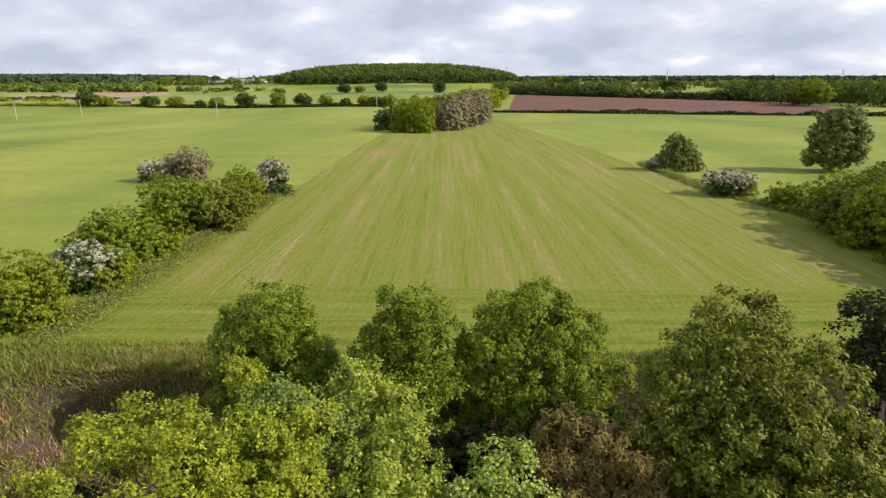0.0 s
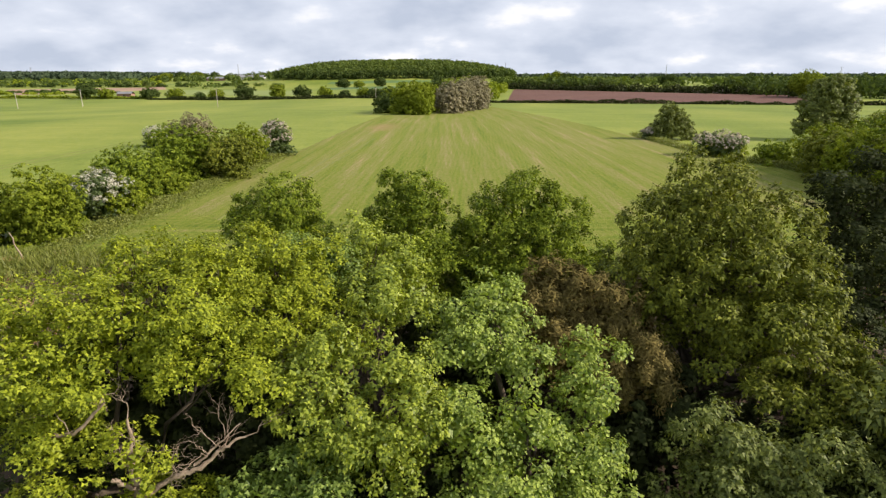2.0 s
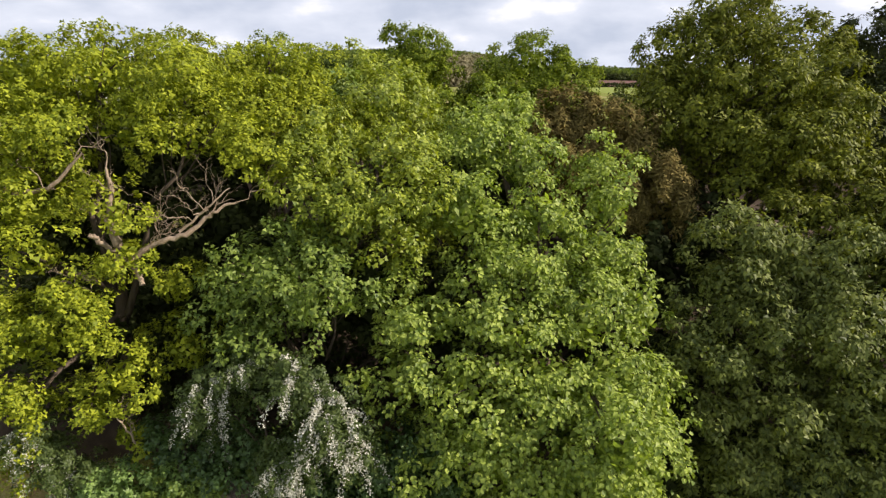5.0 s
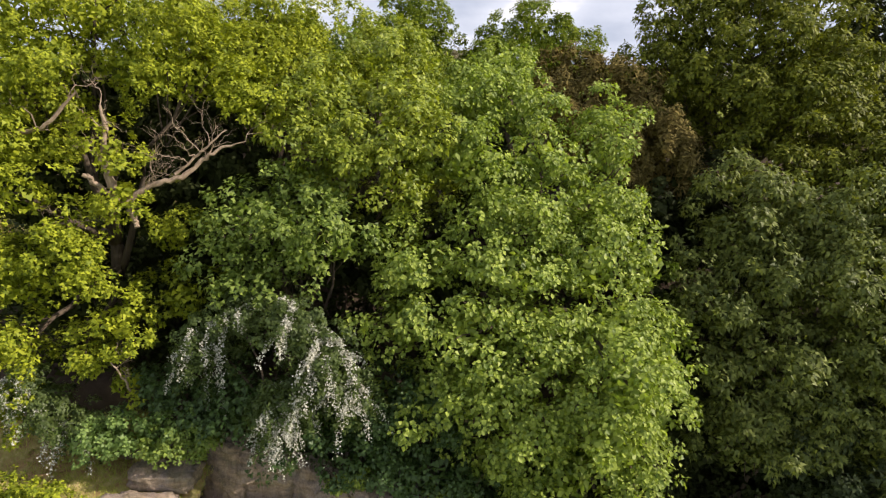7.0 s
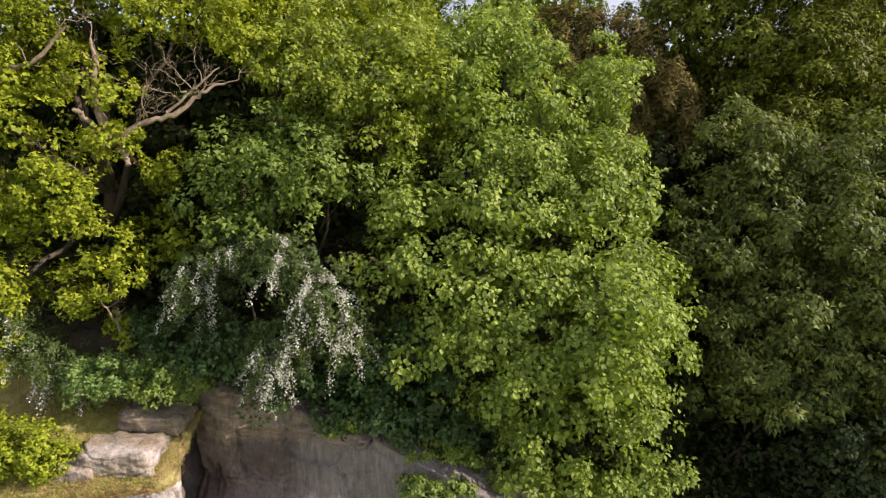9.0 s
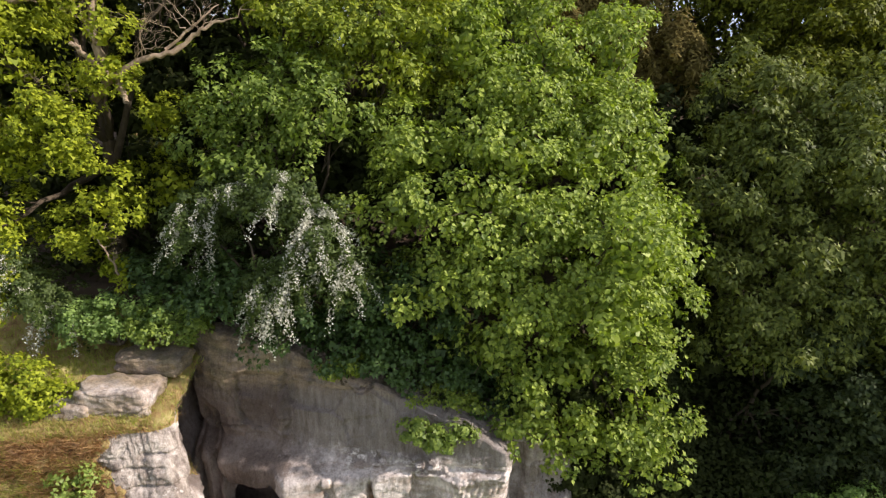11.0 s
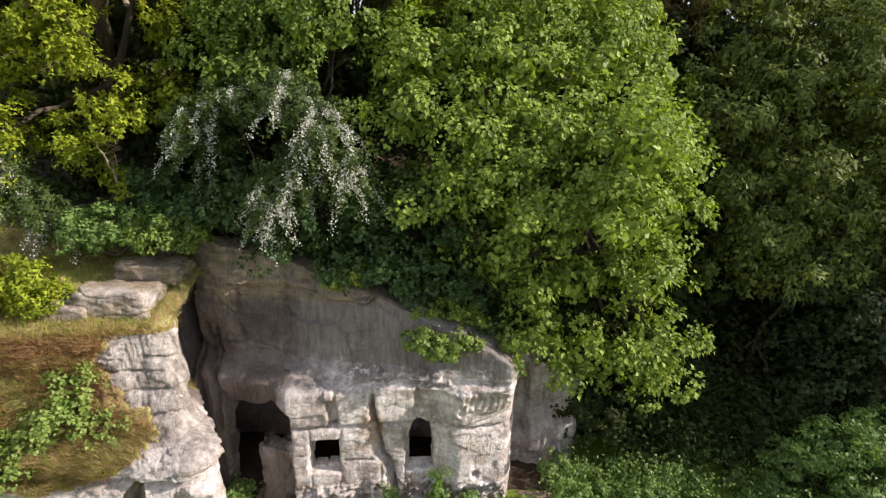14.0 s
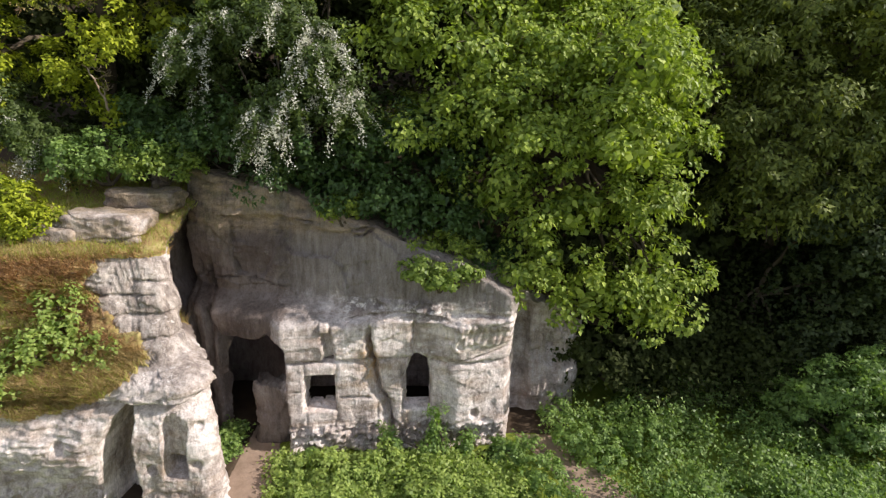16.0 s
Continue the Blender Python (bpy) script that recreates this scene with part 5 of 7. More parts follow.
tree("young_oak_tree", (-7.4, 18.2, 10.5), (-7.2, 18, 15), lowered(YOUNG_OAK, 0.5) + [(-9.2, 23.2, 19.6, 1.0, 1.0, 0.9), (-7.9, 18.2, 20.0, 1.6, 1.5, 1.1), (-8.9, 16.4, 20.6, 1.5, 1.4, 1.0), (-5.9, 17, 19.6, 1.5, 1.4, 1.0)], OAK, "oak in bright yellow-green leaf on the slope", 12, 0.28, **OAKY)
tree("whitebeam_tree", (-5.8, 20.6, 12), (-5.8, 20.5, 15.5), [(-6.2, 21.2, 19.5, 1.3, 1.2, 1.1), (-4.5, 20.7, 19.0, 1.3, 1.2, 1.2), (-5.4, 19.6, 18.4, 1.3, 1.2, 1.1), (-7.7, 22.2, 19.5, 1.0, 1.0, 0.9), (-6.6, 20.4, 17.6, 1.3, 1.2, 1.2)], MAPLE, "pale blue-green whitebeam between the oaks", 13, 0.18, **BROAD)
tree("lime_tree", (-3.0, 15.4, 10.0), (-2.8, 15.2, 13.5), round_lobes(LIME_LOBES) + [(-0.8, 14.2, 14.4, 1.3, 1.1, 1.1), (-1.7, 13.6, 13.8, 1.0, 0.9, 1.0), (0.2, 15.2, 15.2, 1.0, 0.9, 0.9), (-2.1, 21, 19.2, 1.35, 1.3, 1.3), (-1.4, 18.9, 18.8, 1.15, 1.1, 1.2), (-3.0, 18.9, 18.6, 1.2, 1.1, 1.2), (-2.9, 21.6, 17.8, 1.4, 1.3, 1.4)], LIME, "tall bright green lime in new leaf", 14, 0.26, **NEAR)
tree("maple_tree", (-4.6, 12.8, 8.0), (-4.6, 12.2, 11), round_lobes(MAPLE_LOBES), MAPLE, "young blue-green field maple on the cliff head", 15, 0.16, **NEAR)
tree("sycamore_tree", (3.4, 13.4, 8.2), (3.3, 13.2, 12), round_lobes(SYC_HIGH + SYC_LOW) + [(4.6, 8.0, 9.2, 1.1, 1.0, 1.0), (4.9, 8.0, 11.0, 1.1, 1.0, 1.0), (0.6, 17.8, 18.0, 1.0, 1.0, 0.9), (3.1, 18.2, 17.6, 1.0, 1.0, 0.9)], SYCAMORE, "large full sycamore in light green leaf leaning over the cliff", 16, 0.36, every=2, **BROAD)
tree("ash_tree", (12.4, 14.6, 4.6), (12.2, 14.2, 9), round_lobes(ASH_LOBES), ASH, "shaded ash with feathery dark green leaves", 17, 0.3, every=2, **dict(NEAR, width=0.55, size=0.18, droop=0.7, tuft=0.6))
# beyond the eastern edge of view: unseen tree added to shade the bank
tree("ash_tree", (20, 12.6, 3.6), (20, 12.4, 8), [(19, 12.5, 13, 3, 2.6, 2.6), (22, 12, 12, 3, 2.6, 3), (18.5, 11.5, 9, 2.6, 2.2, 2.6), (21.5, 10.5, 8, 3, 2.6, 3), (19.5, 14, 16, 2.8, 2.6, 2.2), (23, 13, 15.5, 3, 2.6, 2.4), (18, 10, 5.6, 2, 1.8, 2)], ASH, "shaded ash with feathery dark green leaves", 27, 0.3,
     **dict(NEAR, spacing=0.7, length=0.5, size=0.3, width=0.5, count=14, core=0.5, tuft=0.8))
# second unseen tree, added further east to block sun from the bank
tree("ash_tree", (29, 12, 4.5), (29, 12, 9), [(28, 11, 13, 2.8, 2.4, 3), (31, 12, 12, 3, 2.6, 3.4), (28, 13.4, 16, 2.8, 2.4, 2.6), (30.5, 10, 16.5, 2.8, 2.4, 2.6), (27.4, 10.4, 9, 2.2, 2, 2.2), (29.5, 13.5, 9, 2.6, 2.2, 2.4)], ASH, "shaded ash with feathery dark green leaves", 28, 0.3, **dict(NEAR, spacing=0.8, length=0.5, size=0.34, width=0.5, count=14, core=0.6, tuft=0.9))
tree("elder_tree", (11.4, 12.8, 2.6), (11.4, 12.6, 3.8), round_lobes(ELDER), ELDER_SHADED_LEAF, "elder with sparse white flowers, its deep shade put into dark leaves", 18, 0.14, **NEAR)
tree("chestnut_tree", (13.2, 20.6, 10.4), (13, 20.5, 14.5), round_lobes(CHESTNUT_LOBES) + [(12.4, 20.5, 17, 2.6, 2, 2.6), (15.5, 20, 17, 2.4, 2, 2.4), (10.4, 20.6, 16.4, 1.8, 1.6, 2), (14.1, 16.8, 15.4, 1.8, 1.4, 1.1), (16.4, 16.8, 15.4, 1.8, 1.4, 1.2), (17.6, 16, 15.2, 1.8, 1.4, 1.4)], CHESTNUT, "domed horse chestnut with large dark leaves lit along one side", 19, 0.42, **dict(NEAR, spacing=0.44, length=0.3, size=0.175, width=0.65, count=16, droop=0.6, core=0.2, tuft=0.66, ragged=0.02, gap=1.5))
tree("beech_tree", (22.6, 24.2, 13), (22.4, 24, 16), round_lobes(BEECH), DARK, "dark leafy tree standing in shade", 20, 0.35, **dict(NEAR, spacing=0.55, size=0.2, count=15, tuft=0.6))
tree("yew_tree", (7, 19.8, 11.2), (7, 19.6, 13.4), [(5.4, 20.7, 17.6, 1.6, 1.5, 2.0), (7.7, 20, 17.0, 1.7, 1.6, 2.0), (9.0, 17.9, 15.2, 1.2, 1.3, 1.8), (5.2, 18.8, 15.9, 1.3, 1.2, 1.7), (7, 18.2, 15, 1.4, 1.2, 1.6)], BRONZE,
     "bronze-brown conifer with upright feathery sprays", 21, 0.24, spacing=0.52, clump=0.4, count=85, size=0.26, width=0.26, droop=-1.1, flat=1.6, core=0.28)
FIELD = dict(spacing=0.36, length=0.26, count=15, size=0.135, tuft=0.55, ragged=0.02, gap=1.45, kite=False, core=0.3, fill=0.22, under=-0.9)
EDGE = "trees at the field edge"
def swollen(lobes, k=1.13):
    return [(x, y, z, rx * k, ry * k, rz * 1.04) for x, y, z, rx, ry, rz in lobes]


tree("field_maple_tree", (-9.4, 29.4, 14.4), (-9.4, 29.4, 16.2), swollen([(-9.9, 29.8, 19.9, 1.8, 1.8, 2.1), (-8.4, 29.2, 18.2, 1.7, 1.7, 1.9), (-11.2, 29.4, 18.2, 1.5, 1.6, 1.9), (-9.8, 28.4, 17.2, 1.9, 1.4, 1.9), (-7.6, 28.6, 16.6, 1.5, 1.4, 1.6), (-11.6, 28.8, 16.4, 1.4, 1.3, 1.6)]), FIELD_TREE, "rounded field maple at the field edge", 22, 0.2, EDGE, **FIELD)
tree("hornbeam_tree", (-1.7, 27.6, 14.2), (-1.7, 27.6, 16), swollen([(-1.7, 27.7, 20.9, 1.5, 1.5, 1.7), (-0.7, 27.3, 18.9, 1.6, 1.5, 1.8), (-2.9, 27.4, 19.0, 1.5, 1.5, 1.8), (-1.7, 26.6, 17.6, 2.0, 1.5, 1.9), (-0.4, 26.8, 16.6, 1.5, 1.4, 1.5), (-3.2, 26.9, 16.8, 1.4, 1.4, 1.6)]), FIELD_TREE, "neat oval dark green tree at the field edge", 23, 0.2, EDGE, **FIELD)
tree("field_oak_tree", (5, 28.8, 14.4), (5, 28.8, 16.2), swollen([(4.9, 29.1, 20.5, 1.9, 1.8, 1.8), (6.6, 28.6, 19.2, 1.8, 1.7, 1.8), (3.2, 28.4, 19, 1.7, 1.7, 1.8), (5, 27.6, 18, 2.2, 1.6, 1.9), (7.9, 28.2, 17.4, 1.7, 1.6, 1.7), (2.4, 27.8, 17, 1.5, 1.5, 1.7), (4.2, 26.8, 16.2, 2, 1.4, 1.7), (6.6, 27, 16.2, 1.8, 1.4, 1.7)]), FIELD_TREE, "wide bushy tree at the field edge", 24, 0.24, EDGE, **FIELD)


# added dark leafy filling that stands for shaded gaps behind the trees
SHADE_FILL = dict(spacing=0.8, clump=0.55, count=55, size=0.24, core=0.45)
shrub("shade_thicket", [(-12.6, 16.2, 17.4, 2.2, 1.4, 1.6), (-9.8, 16.4, 17.2, 2.0, 1.4, 1.6), (-11.5, 15.4, 14.6, 2.4, 1.4, 2.6), (-8.2, 15.6, 14.8, 2.2, 1.4, 2.4), (-14.6, 15.2, 14.8, 2.4, 1.4, 2.8), (-10, 15, 11.2, 2.6, 1.4, 2.2), (-13.5, 14.4, 11, 2.6, 1.4, 2.2)], DARK, "dark leafy fill for the shaded space behind the oak trunk", 35, **SHADE_FILL)
shrub("shade_thicket", [(-5.6, 14.8, 12.8, 1.8, 1.2, 2.2), (-2.8, 14.2, 12.4, 1.9, 1.2, 2.4), (-0.4, 13.8, 12, 1.8, 1.2, 2.4), (-7.4, 13.6, 10.6, 1.6, 1.2, 1.8)], DARK, "dark leafy fill for the shaded space behind the maple", 36, **SHADE_FILL)
shrub("shade_thicket", [(8.4, 17, 12, 1.8, 1.4, 2.6), (8.2, 14.8, 9, 1.6, 1.3, 2.6), (8.6, 13.4, 5.8, 1.5, 1.2, 2.4), (10.6, 18, 13, 2, 1.4, 2.6), (14, 16.6, 12, 3, 1.5, 2.6), (17, 16, 12, 2.6, 1.6, 3)], DARK, "dark leafy fill for the shade under the chestnut", 37, **SHADE_FILL)


def sprays(lobes, seed, n, length, mat_leaf, size, step=0.035, drop=0.75, out=(0.0, -1.0, 0.0), fuzz=0.055):
    """Arching sprays hung with small leaves or flowers."""
    rs = np.random.RandomState(seed)
    L = np.array(lobes, float)
    k = rs.randint(0, len(L), n)
    d = rs.normal(size=(n, 3)) * 0.8 + np.array(out) * 1.2 + np.array([0, 0, 0.3])
    d /= np.linalg.norm(d, axis=1)[:, None]
    start = L[k, :3] + d * L[k, 3:6] * 0.75
    m = int(length / step)
    t = np.linspace(0, 1, m)[None, :, None]
    ln = (length * (0.5 + 0.7 * rs.rand(n)))[:, None, None]
    p = start[:, None] + d[:, None] * ln * t * 0.7 + np.array([0, 0, -1.0]) * ln * drop * t ** 2
    p = np.repeat(p.reshape(-1, 3), 3, axis=0)
    p = p + rs.normal(size=p.shape) * fuzz
    return leaves(p, rs.normal(size=p.shape) + np.array([0.3, -0.5, 0.8]), size, rs, width=0.9)


def flowering_thorn(lobes, seed, n, label):
    """Hawthorn whose hanging sprays carry white may."""
    lob = round_lobes(lobes)
    t = shrub("hawthorn_tree", lob, THORN, label, seed, category="tree", spacing=0.42, clump=0.28, count=75, size=0.085, core=0.2)
    v, f = sprays(lob, seed + 1, n, 1.0, BLOSSOM, 0.046, 0.022, 0.65, fuzz=0.058)
    part("blossom", np_mesh("blossom", v, f, BLOSSOM), t, "white may blossom along the sprays")
    v, f = sprays(lob, seed + 2, n * 2, 0.8, THORN, 0.085, 0.05, 0.5)
    part("spray", np_mesh("spray", v, f, THORN), t)
    return t


flowering_thorn(HAW, 30, 95, "hawthorn with sprays of white blossom hanging over the cliff")
flowering_thorn([(-11.7, 9.6, 8.9, 0.8, 0.8), (-12.4, 9.6, 9.7, 0.7, 0.7), (-10.9, 9.7, 8.5, 0.6, 0.6)], 33, 22, "small hawthorn with white blossom under the oak")
# more of the dark filling, for the shaded hollow
shrub("shade_thicket", [(-0.6, 20.6, 14.6, 1.6, 1.6, 1.6), (1.4, 21.6, 14.8, 1.7, 1.6, 1.8), (3.2, 22.4, 15.0, 1.7, 1.6, 1.8), (2.0, 19.6, 14.0, 1.7, 1.4, 1.6), (3.9, 20.0, 14.2, 1.4, 1.4, 1.8), (-1.6, 23.6, 15.0, 1.7, 1.6, 1.6), (0.6, 24.2, 15.0, 1.8, 1.6, 1.6), (9.4, 24.6, 15.2, 1.8, 1.6, 1.8), (6.8, 24.4, 15.0, 1.8, 1.6, 1.6)], DARK, "dark leafy fill for the shaded hollow behind the sycamore", 38, **SHADE_FILL)
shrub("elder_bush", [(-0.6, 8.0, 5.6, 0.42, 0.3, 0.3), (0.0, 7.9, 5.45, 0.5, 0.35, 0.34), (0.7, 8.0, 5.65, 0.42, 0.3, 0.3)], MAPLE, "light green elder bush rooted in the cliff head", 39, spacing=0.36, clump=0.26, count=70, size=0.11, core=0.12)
# covers bare ground; the dark leaf colour supplies the shade here
shrub("ivy_curtain", [(5.0, 10.5, 2.0, 1.2, 0.7, 1.6), (6.6, 10.8, 2.0, 1.3, 0.7, 1.6), (5.4, 11.1, 4.4, 1.4, 0.8, 1.6), (7.2, 11.4, 4.2, 1.3, 0.8, 1.8), (4.4, 10.8, 5.6, 1.2, 0.8, 1.4), (8.2, 11.4, 2.2, 1.2, 0.8, 1.6)], DARK, "ivy curtain over the bank beside the cliff, shade put into its dark leaves", 46, spacing=0.5, clump=0.36, count=50, size=0.15, core=0.3)
shrub("elder_bush", [(11.6, 8.6, 2.1, 0.9, 0.8, 0.9), (12.9, 8.5, 2.5, 1.0, 0.9, 1.0), (12.3, 8.0, 1.1, 1.0, 0.8, 0.8), (11.0, 8.9, 1.2, 0.7, 0.7, 0.7), (13.8, 8.2, 1.4, 1.0, 0.9, 1.0)], NETTLE, "sunlit elder bush at the edge of the nettle bed", 45, spacing=0.42, clump=0.32, count=75, size=0.1, core=0.2)
for bx, by, h, r in ((-0.1, 7.55, 1.1, 0.2), (0.05, 7.5, 0.6, 0.26), (-1.2, 7.5, 0.5, 0.22), (0.85, 7.5, 0.65, 0.2), (-3.6, 7.3, 0.3, 0.36), (1.8, 7.4, 0.7, 0.36)):
    shrub("weed_clump", [(bx, by, h * 0.3, r, r * 0.8, h * 0.32), (bx + 0.06, by + 0.05, h * 0.72, r * 0.7, r * 0.6, h * 0.32)], NETTLE, "tall weeds against the cliff foot", int(70 + bx * 10), spacing=0.26, clump=0.2, count=60, size=0.075, core=0.1)
shrub("ivy_thicket", round_lobes(IVYMASS), IVY, "dark ivy and bramble thicket spilling over the cliff head", 34, spacing=0.36, length=0.24, count=13, size=0.12, tuft=0.36, kite=False, core=0.25)


def undergrowth(name, n, area, low, high, mat, label, seed, size, per, keep=None, tuft=0.4):
    """Low leafy growth over a stretch of ground, in one mesh."""
    rs = np.random.RandomState(seed)
    x, y = area[0] + (area[1] - area[0]) * rs.rand(n), area[2] + (area[3] - area[2]) * rs.rand(n)
    if keep is not None:
        k = keep(x, y)
        x, y = x[k], y[k]
    h = low + (high - low) * np.clip(0.4 + 1.25 * fbm(np.stack([x, y, 0 * x], 1), 1.0, 4, seed), 0, 1.15) * (0.55 + 0.5 * rs.rand(len(x)))
    idx = np.repeat(np.arange(len(x)), per)
    z = ground_z(x, y)[idx] + h[idx] * (1 - 0.75 * rs.rand(len(idx)) ** 2)
    p = np.stack([x[idx], y[idx], z], 1) + rs.normal(size=(len(idx), 3)) * np.array([tuft, tuft, 0.1])
    v, f = leaves(p, rs.normal(size=p.shape) * 0.55 + np.array([0.1, -0.2, 0.8]), size, rs)
    return tagged(new(name, np_mesh(name, v, f, mat)), label, "undergrowth", kind="stuff")


# both take the dark leaf so that its colour supplies the shade
undergrowth("slope_thicket", 1200, (-20, 26, 12.2, 24), 0.8, 4.5, DARK, "dense thicket under the trees, its shade put into dark leaves", 1, 0.22, 38, lambda x, y: (y < 17) | (x > 8) | ((x < -3) & (y < 21)))
undergrowth("bank_thicket", 1100, (6.5, 24, 9.5, 16), 0.4, 2.6, DARK, "bramble on the bank, its shade put into dark leaves", 2, 0.17, 40)
on_path = lambda x, y: np.abs(x - (2.9 + 0.72 * np.maximum(8.4 - y, 0) ** 0.9)) < 0.62 + 0.05 * (8.4 - y)
rs = np.random.RandomState(77)
cx, cy = 2.6 + 15 * rs.rand(330), 3.4 + 7.2 * rs.rand(330)
ok = ~on_path(cx, cy) & (cy < 9.6 + 0.25 * np.maximum(cx - 5, 0)) & (fbm(np.stack([cx, cy, 0 * cx], 1), 0.7, 3, 9) > -0.12)
cx, cy = cx[ok], cy[ok]
ch = 0.35 + 0.75 * rs.rand(len(cx)) ** 1.5
v, f = foliage([(a, b, float(ground_z(a, b)) + h * 0.55, 0.22 + 0.28 * h, 0.22 + 0.28 * h, h * 0.5) for a, b, h in zip(cx, cy, ch)], 78, spacing=0.28, clump=0.17, count=29, size=0.085, fill=0.1, under=-0.3)
tagged(new("nettle_clumps", np_mesh("nettle_clumps", v, f, NETTLE)), "mounded clumps of nettles and cow parsley on the bank", "undergrowth", kind="stuff")
cx, cy = -4.4 + 6.6 * rs.rand(190), 3.0 + 4.1 * rs.rand(190)
ok = (cx > -4.3 + 0.3 * np.maximum(7.2 - cy, 0)) & ~on_path(cx, cy) & (fbm(np.stack([cx, cy, 0 * cx], 1), 0.8, 3, 5) > -0.3)
cx, cy = cx[ok], cy[ok]
ch = 0.18 + 0.42 * rs.rand(len(cx)) ** 1.6
v, f = leafy_shoots([(a, b, float(ground_z(a, b)) + h * 0.5, 0.2 + 0.3 * h, 0.2 + 0.3 * h, h * 0.5) for a, b, h in zip(cx, cy, ch)], 79, spacing=0.16, length=0.14, count=8, size=0.1, kite=False, fill=0.1, under=-0.2, tuft=0.2)
tagged(new("foot_clumps", np_mesh("foot_clumps", v, f, NETTLE_PALE)), "bright mounds of nettles and goosegrass below the cliff", "undergrowth", kind="stuff")
undergrowth("nettle_bed", 1150, (2.4, 19, 3.2, 11.6), 0.05, 1.35, NETTLE, "bed of nettles and cow parsley on the bank", 3, 0.09, 56, lambda x, y: ~on_path(x, y) & (y < 9.6 + 0.25 * np.maximum(x - 5, 0)), 0.22)
undergrowth("cliff_foot_nettles", 900, (-4.7, 2.3, 3.0, 7.4), 0.05, 0.42, NETTLE_PALE, "nettles and grass along the cliff foot", 4, 0.1, 60, lambda x, y: (x > -4.6 + 0.45 * np.maximum(7.2 - y, 0) * 0.6) & ~on_path(x, y), 0.2)
land("footpath", [(-6.5, 9.8), (-4.9, 9.2), (-3.4, 3.0), (-5.2, 3.0)], PATH_DIRT, 0.03, 20, 30, "bare trodden earth path into the cave", "path")
land("footpath_bank", [(2.4, 9.0), (3.5, 9.0), (8.4, 2.5), (5.8, 2.5)], PATH_DIRT, 0.03, 20, 40, "bare trodden earth path along the cliff foot", "path")
undergrowth("cave_grass", 60, (-6.3, -5.9, 7.0, 8.3), 0.15, 0.5, NETTLE, "green weeds in the cleft behind the spur", 5, 0.1, 40, None, 0.15)


# ---- dead limbs of the oak ----
def dead_limb(points, r0, r1, seed, twigs, reach=0.9):
    """A gnarled bare limb with forking twigs that claw upwards."""
    rs = np.random.RandomState(seed)
    P = np.array(points, float)
    t, tt = np.linspace(0, 1, len(P)), np.linspace(0, 1, len(P) * 5)
    fine = np.stack([np.interp(tt, t, P[:, k]) for k in range(3)], 1)
    fine = fine + fbm(fine + seed, 2.4, 3, seed % 7)[:, None] * np.array([0.06, 0.05, 0.09]) + rs.normal(size=fine.shape) * 0.018
    segs = [tube(fine, np.linspace(r0, r1, len(tt)) * (1 + 0.25 * rs.rand(len(tt))), 8, 0.12, seed)]

    def fork(a, way, length, radius, depth):
        b = a + way * length
        line = bent(a, b, 7, 0.06 * length, 0.5, rs.randint(9999))
        segs.append(tube(line, np.linspace(radius, radius * 0.45, 7), 5, 0.08, seed))
        if depth:
            for _ in range(3):
                c = line[rs.randint(2, 7)]
                w = way + rs.normal(size=3) * 0.6 + np.array([0, 0, 0.15])
                fork(c, w / np.linalg.norm(w), length * (0.45 + 0.3 * rs.rand()), radius * 0.5, depth - 1)

    for _ in range(twigs):
        a = fine[rs.randint(len(tt) // 4, len(tt))]
        w = rs.normal(size=3) * np.array([0.7, 0.5, 0.4]) + np.array([0.1, -0.1, 0.7])
        fork(a, w / np.linalg.norm(w), reach * (0.4 + 0.8 * rs.rand()), max(r1 * 0.55, 0.016), 2)
    v, f = join(segs)
    part("dead_limb", np_mesh("dead_limb", v, f, DEADWOOD, True), oak, "bleached bare dead limb")


dead_limb([(-10.3, 11.6, 14.45), (-9.4, 11.0, 15.05), (-8.6, 11.1, 15.55), (-7.6, 11.4, 15.85), (-6.9, 11.6, 16.45), (-6.2, 11.8, 16.75)], 0.11, 0.03, 5, 7, 1.3)
dead_limb([(-9.6, 11.1, 14.95), (-9.5, 10.9, 15.75), (-9.65, 10.8, 16.35), (-9.4, 10.9, 17.25), (-9.5, 11.0, 17.95)], 0.13, 0.03, 6, 10, 0.7)
dead_limb([(-9.3, 11.0, 15.15), (-9.0, 10.8, 14.75), (-8.9, 10.7, 14.45)], 0.11, 0.06, 7, 0)
dead_limb([(-9.6, 10.9, 15.45), (-9.9, 10.6, 15.85), (-10.1, 10.5, 15.95)], 0.07, 0.05, 11, 0)
dead_limb([(-12.6, 11.4, 17.0), (-11.4, 11.2, 17.2), (-10.4, 11.4, 18.2)], 0.08, 0.03, 8, 4)
dead_limb([(-11.6, 10.3, 14.2), (-10.9, 10.2, 14.7), (-10.2, 10.4, 14.3)], 0.05, 0.02, 9, 3, 0.6)
dead_limb([(-9.4, 9.8, 9.6), (-9.5, 9.6, 10.4), (-9.7, 9.5, 10.9)], 0.03, 0.012, 10, 4, 0.5)
dead_limb([(-7.9, 11.4, 15.9), (-7.0, 11.6, 16.6), (-6.4, 11.9, 17.2)], 0.04, 0.015, 12, 5, 0.9)

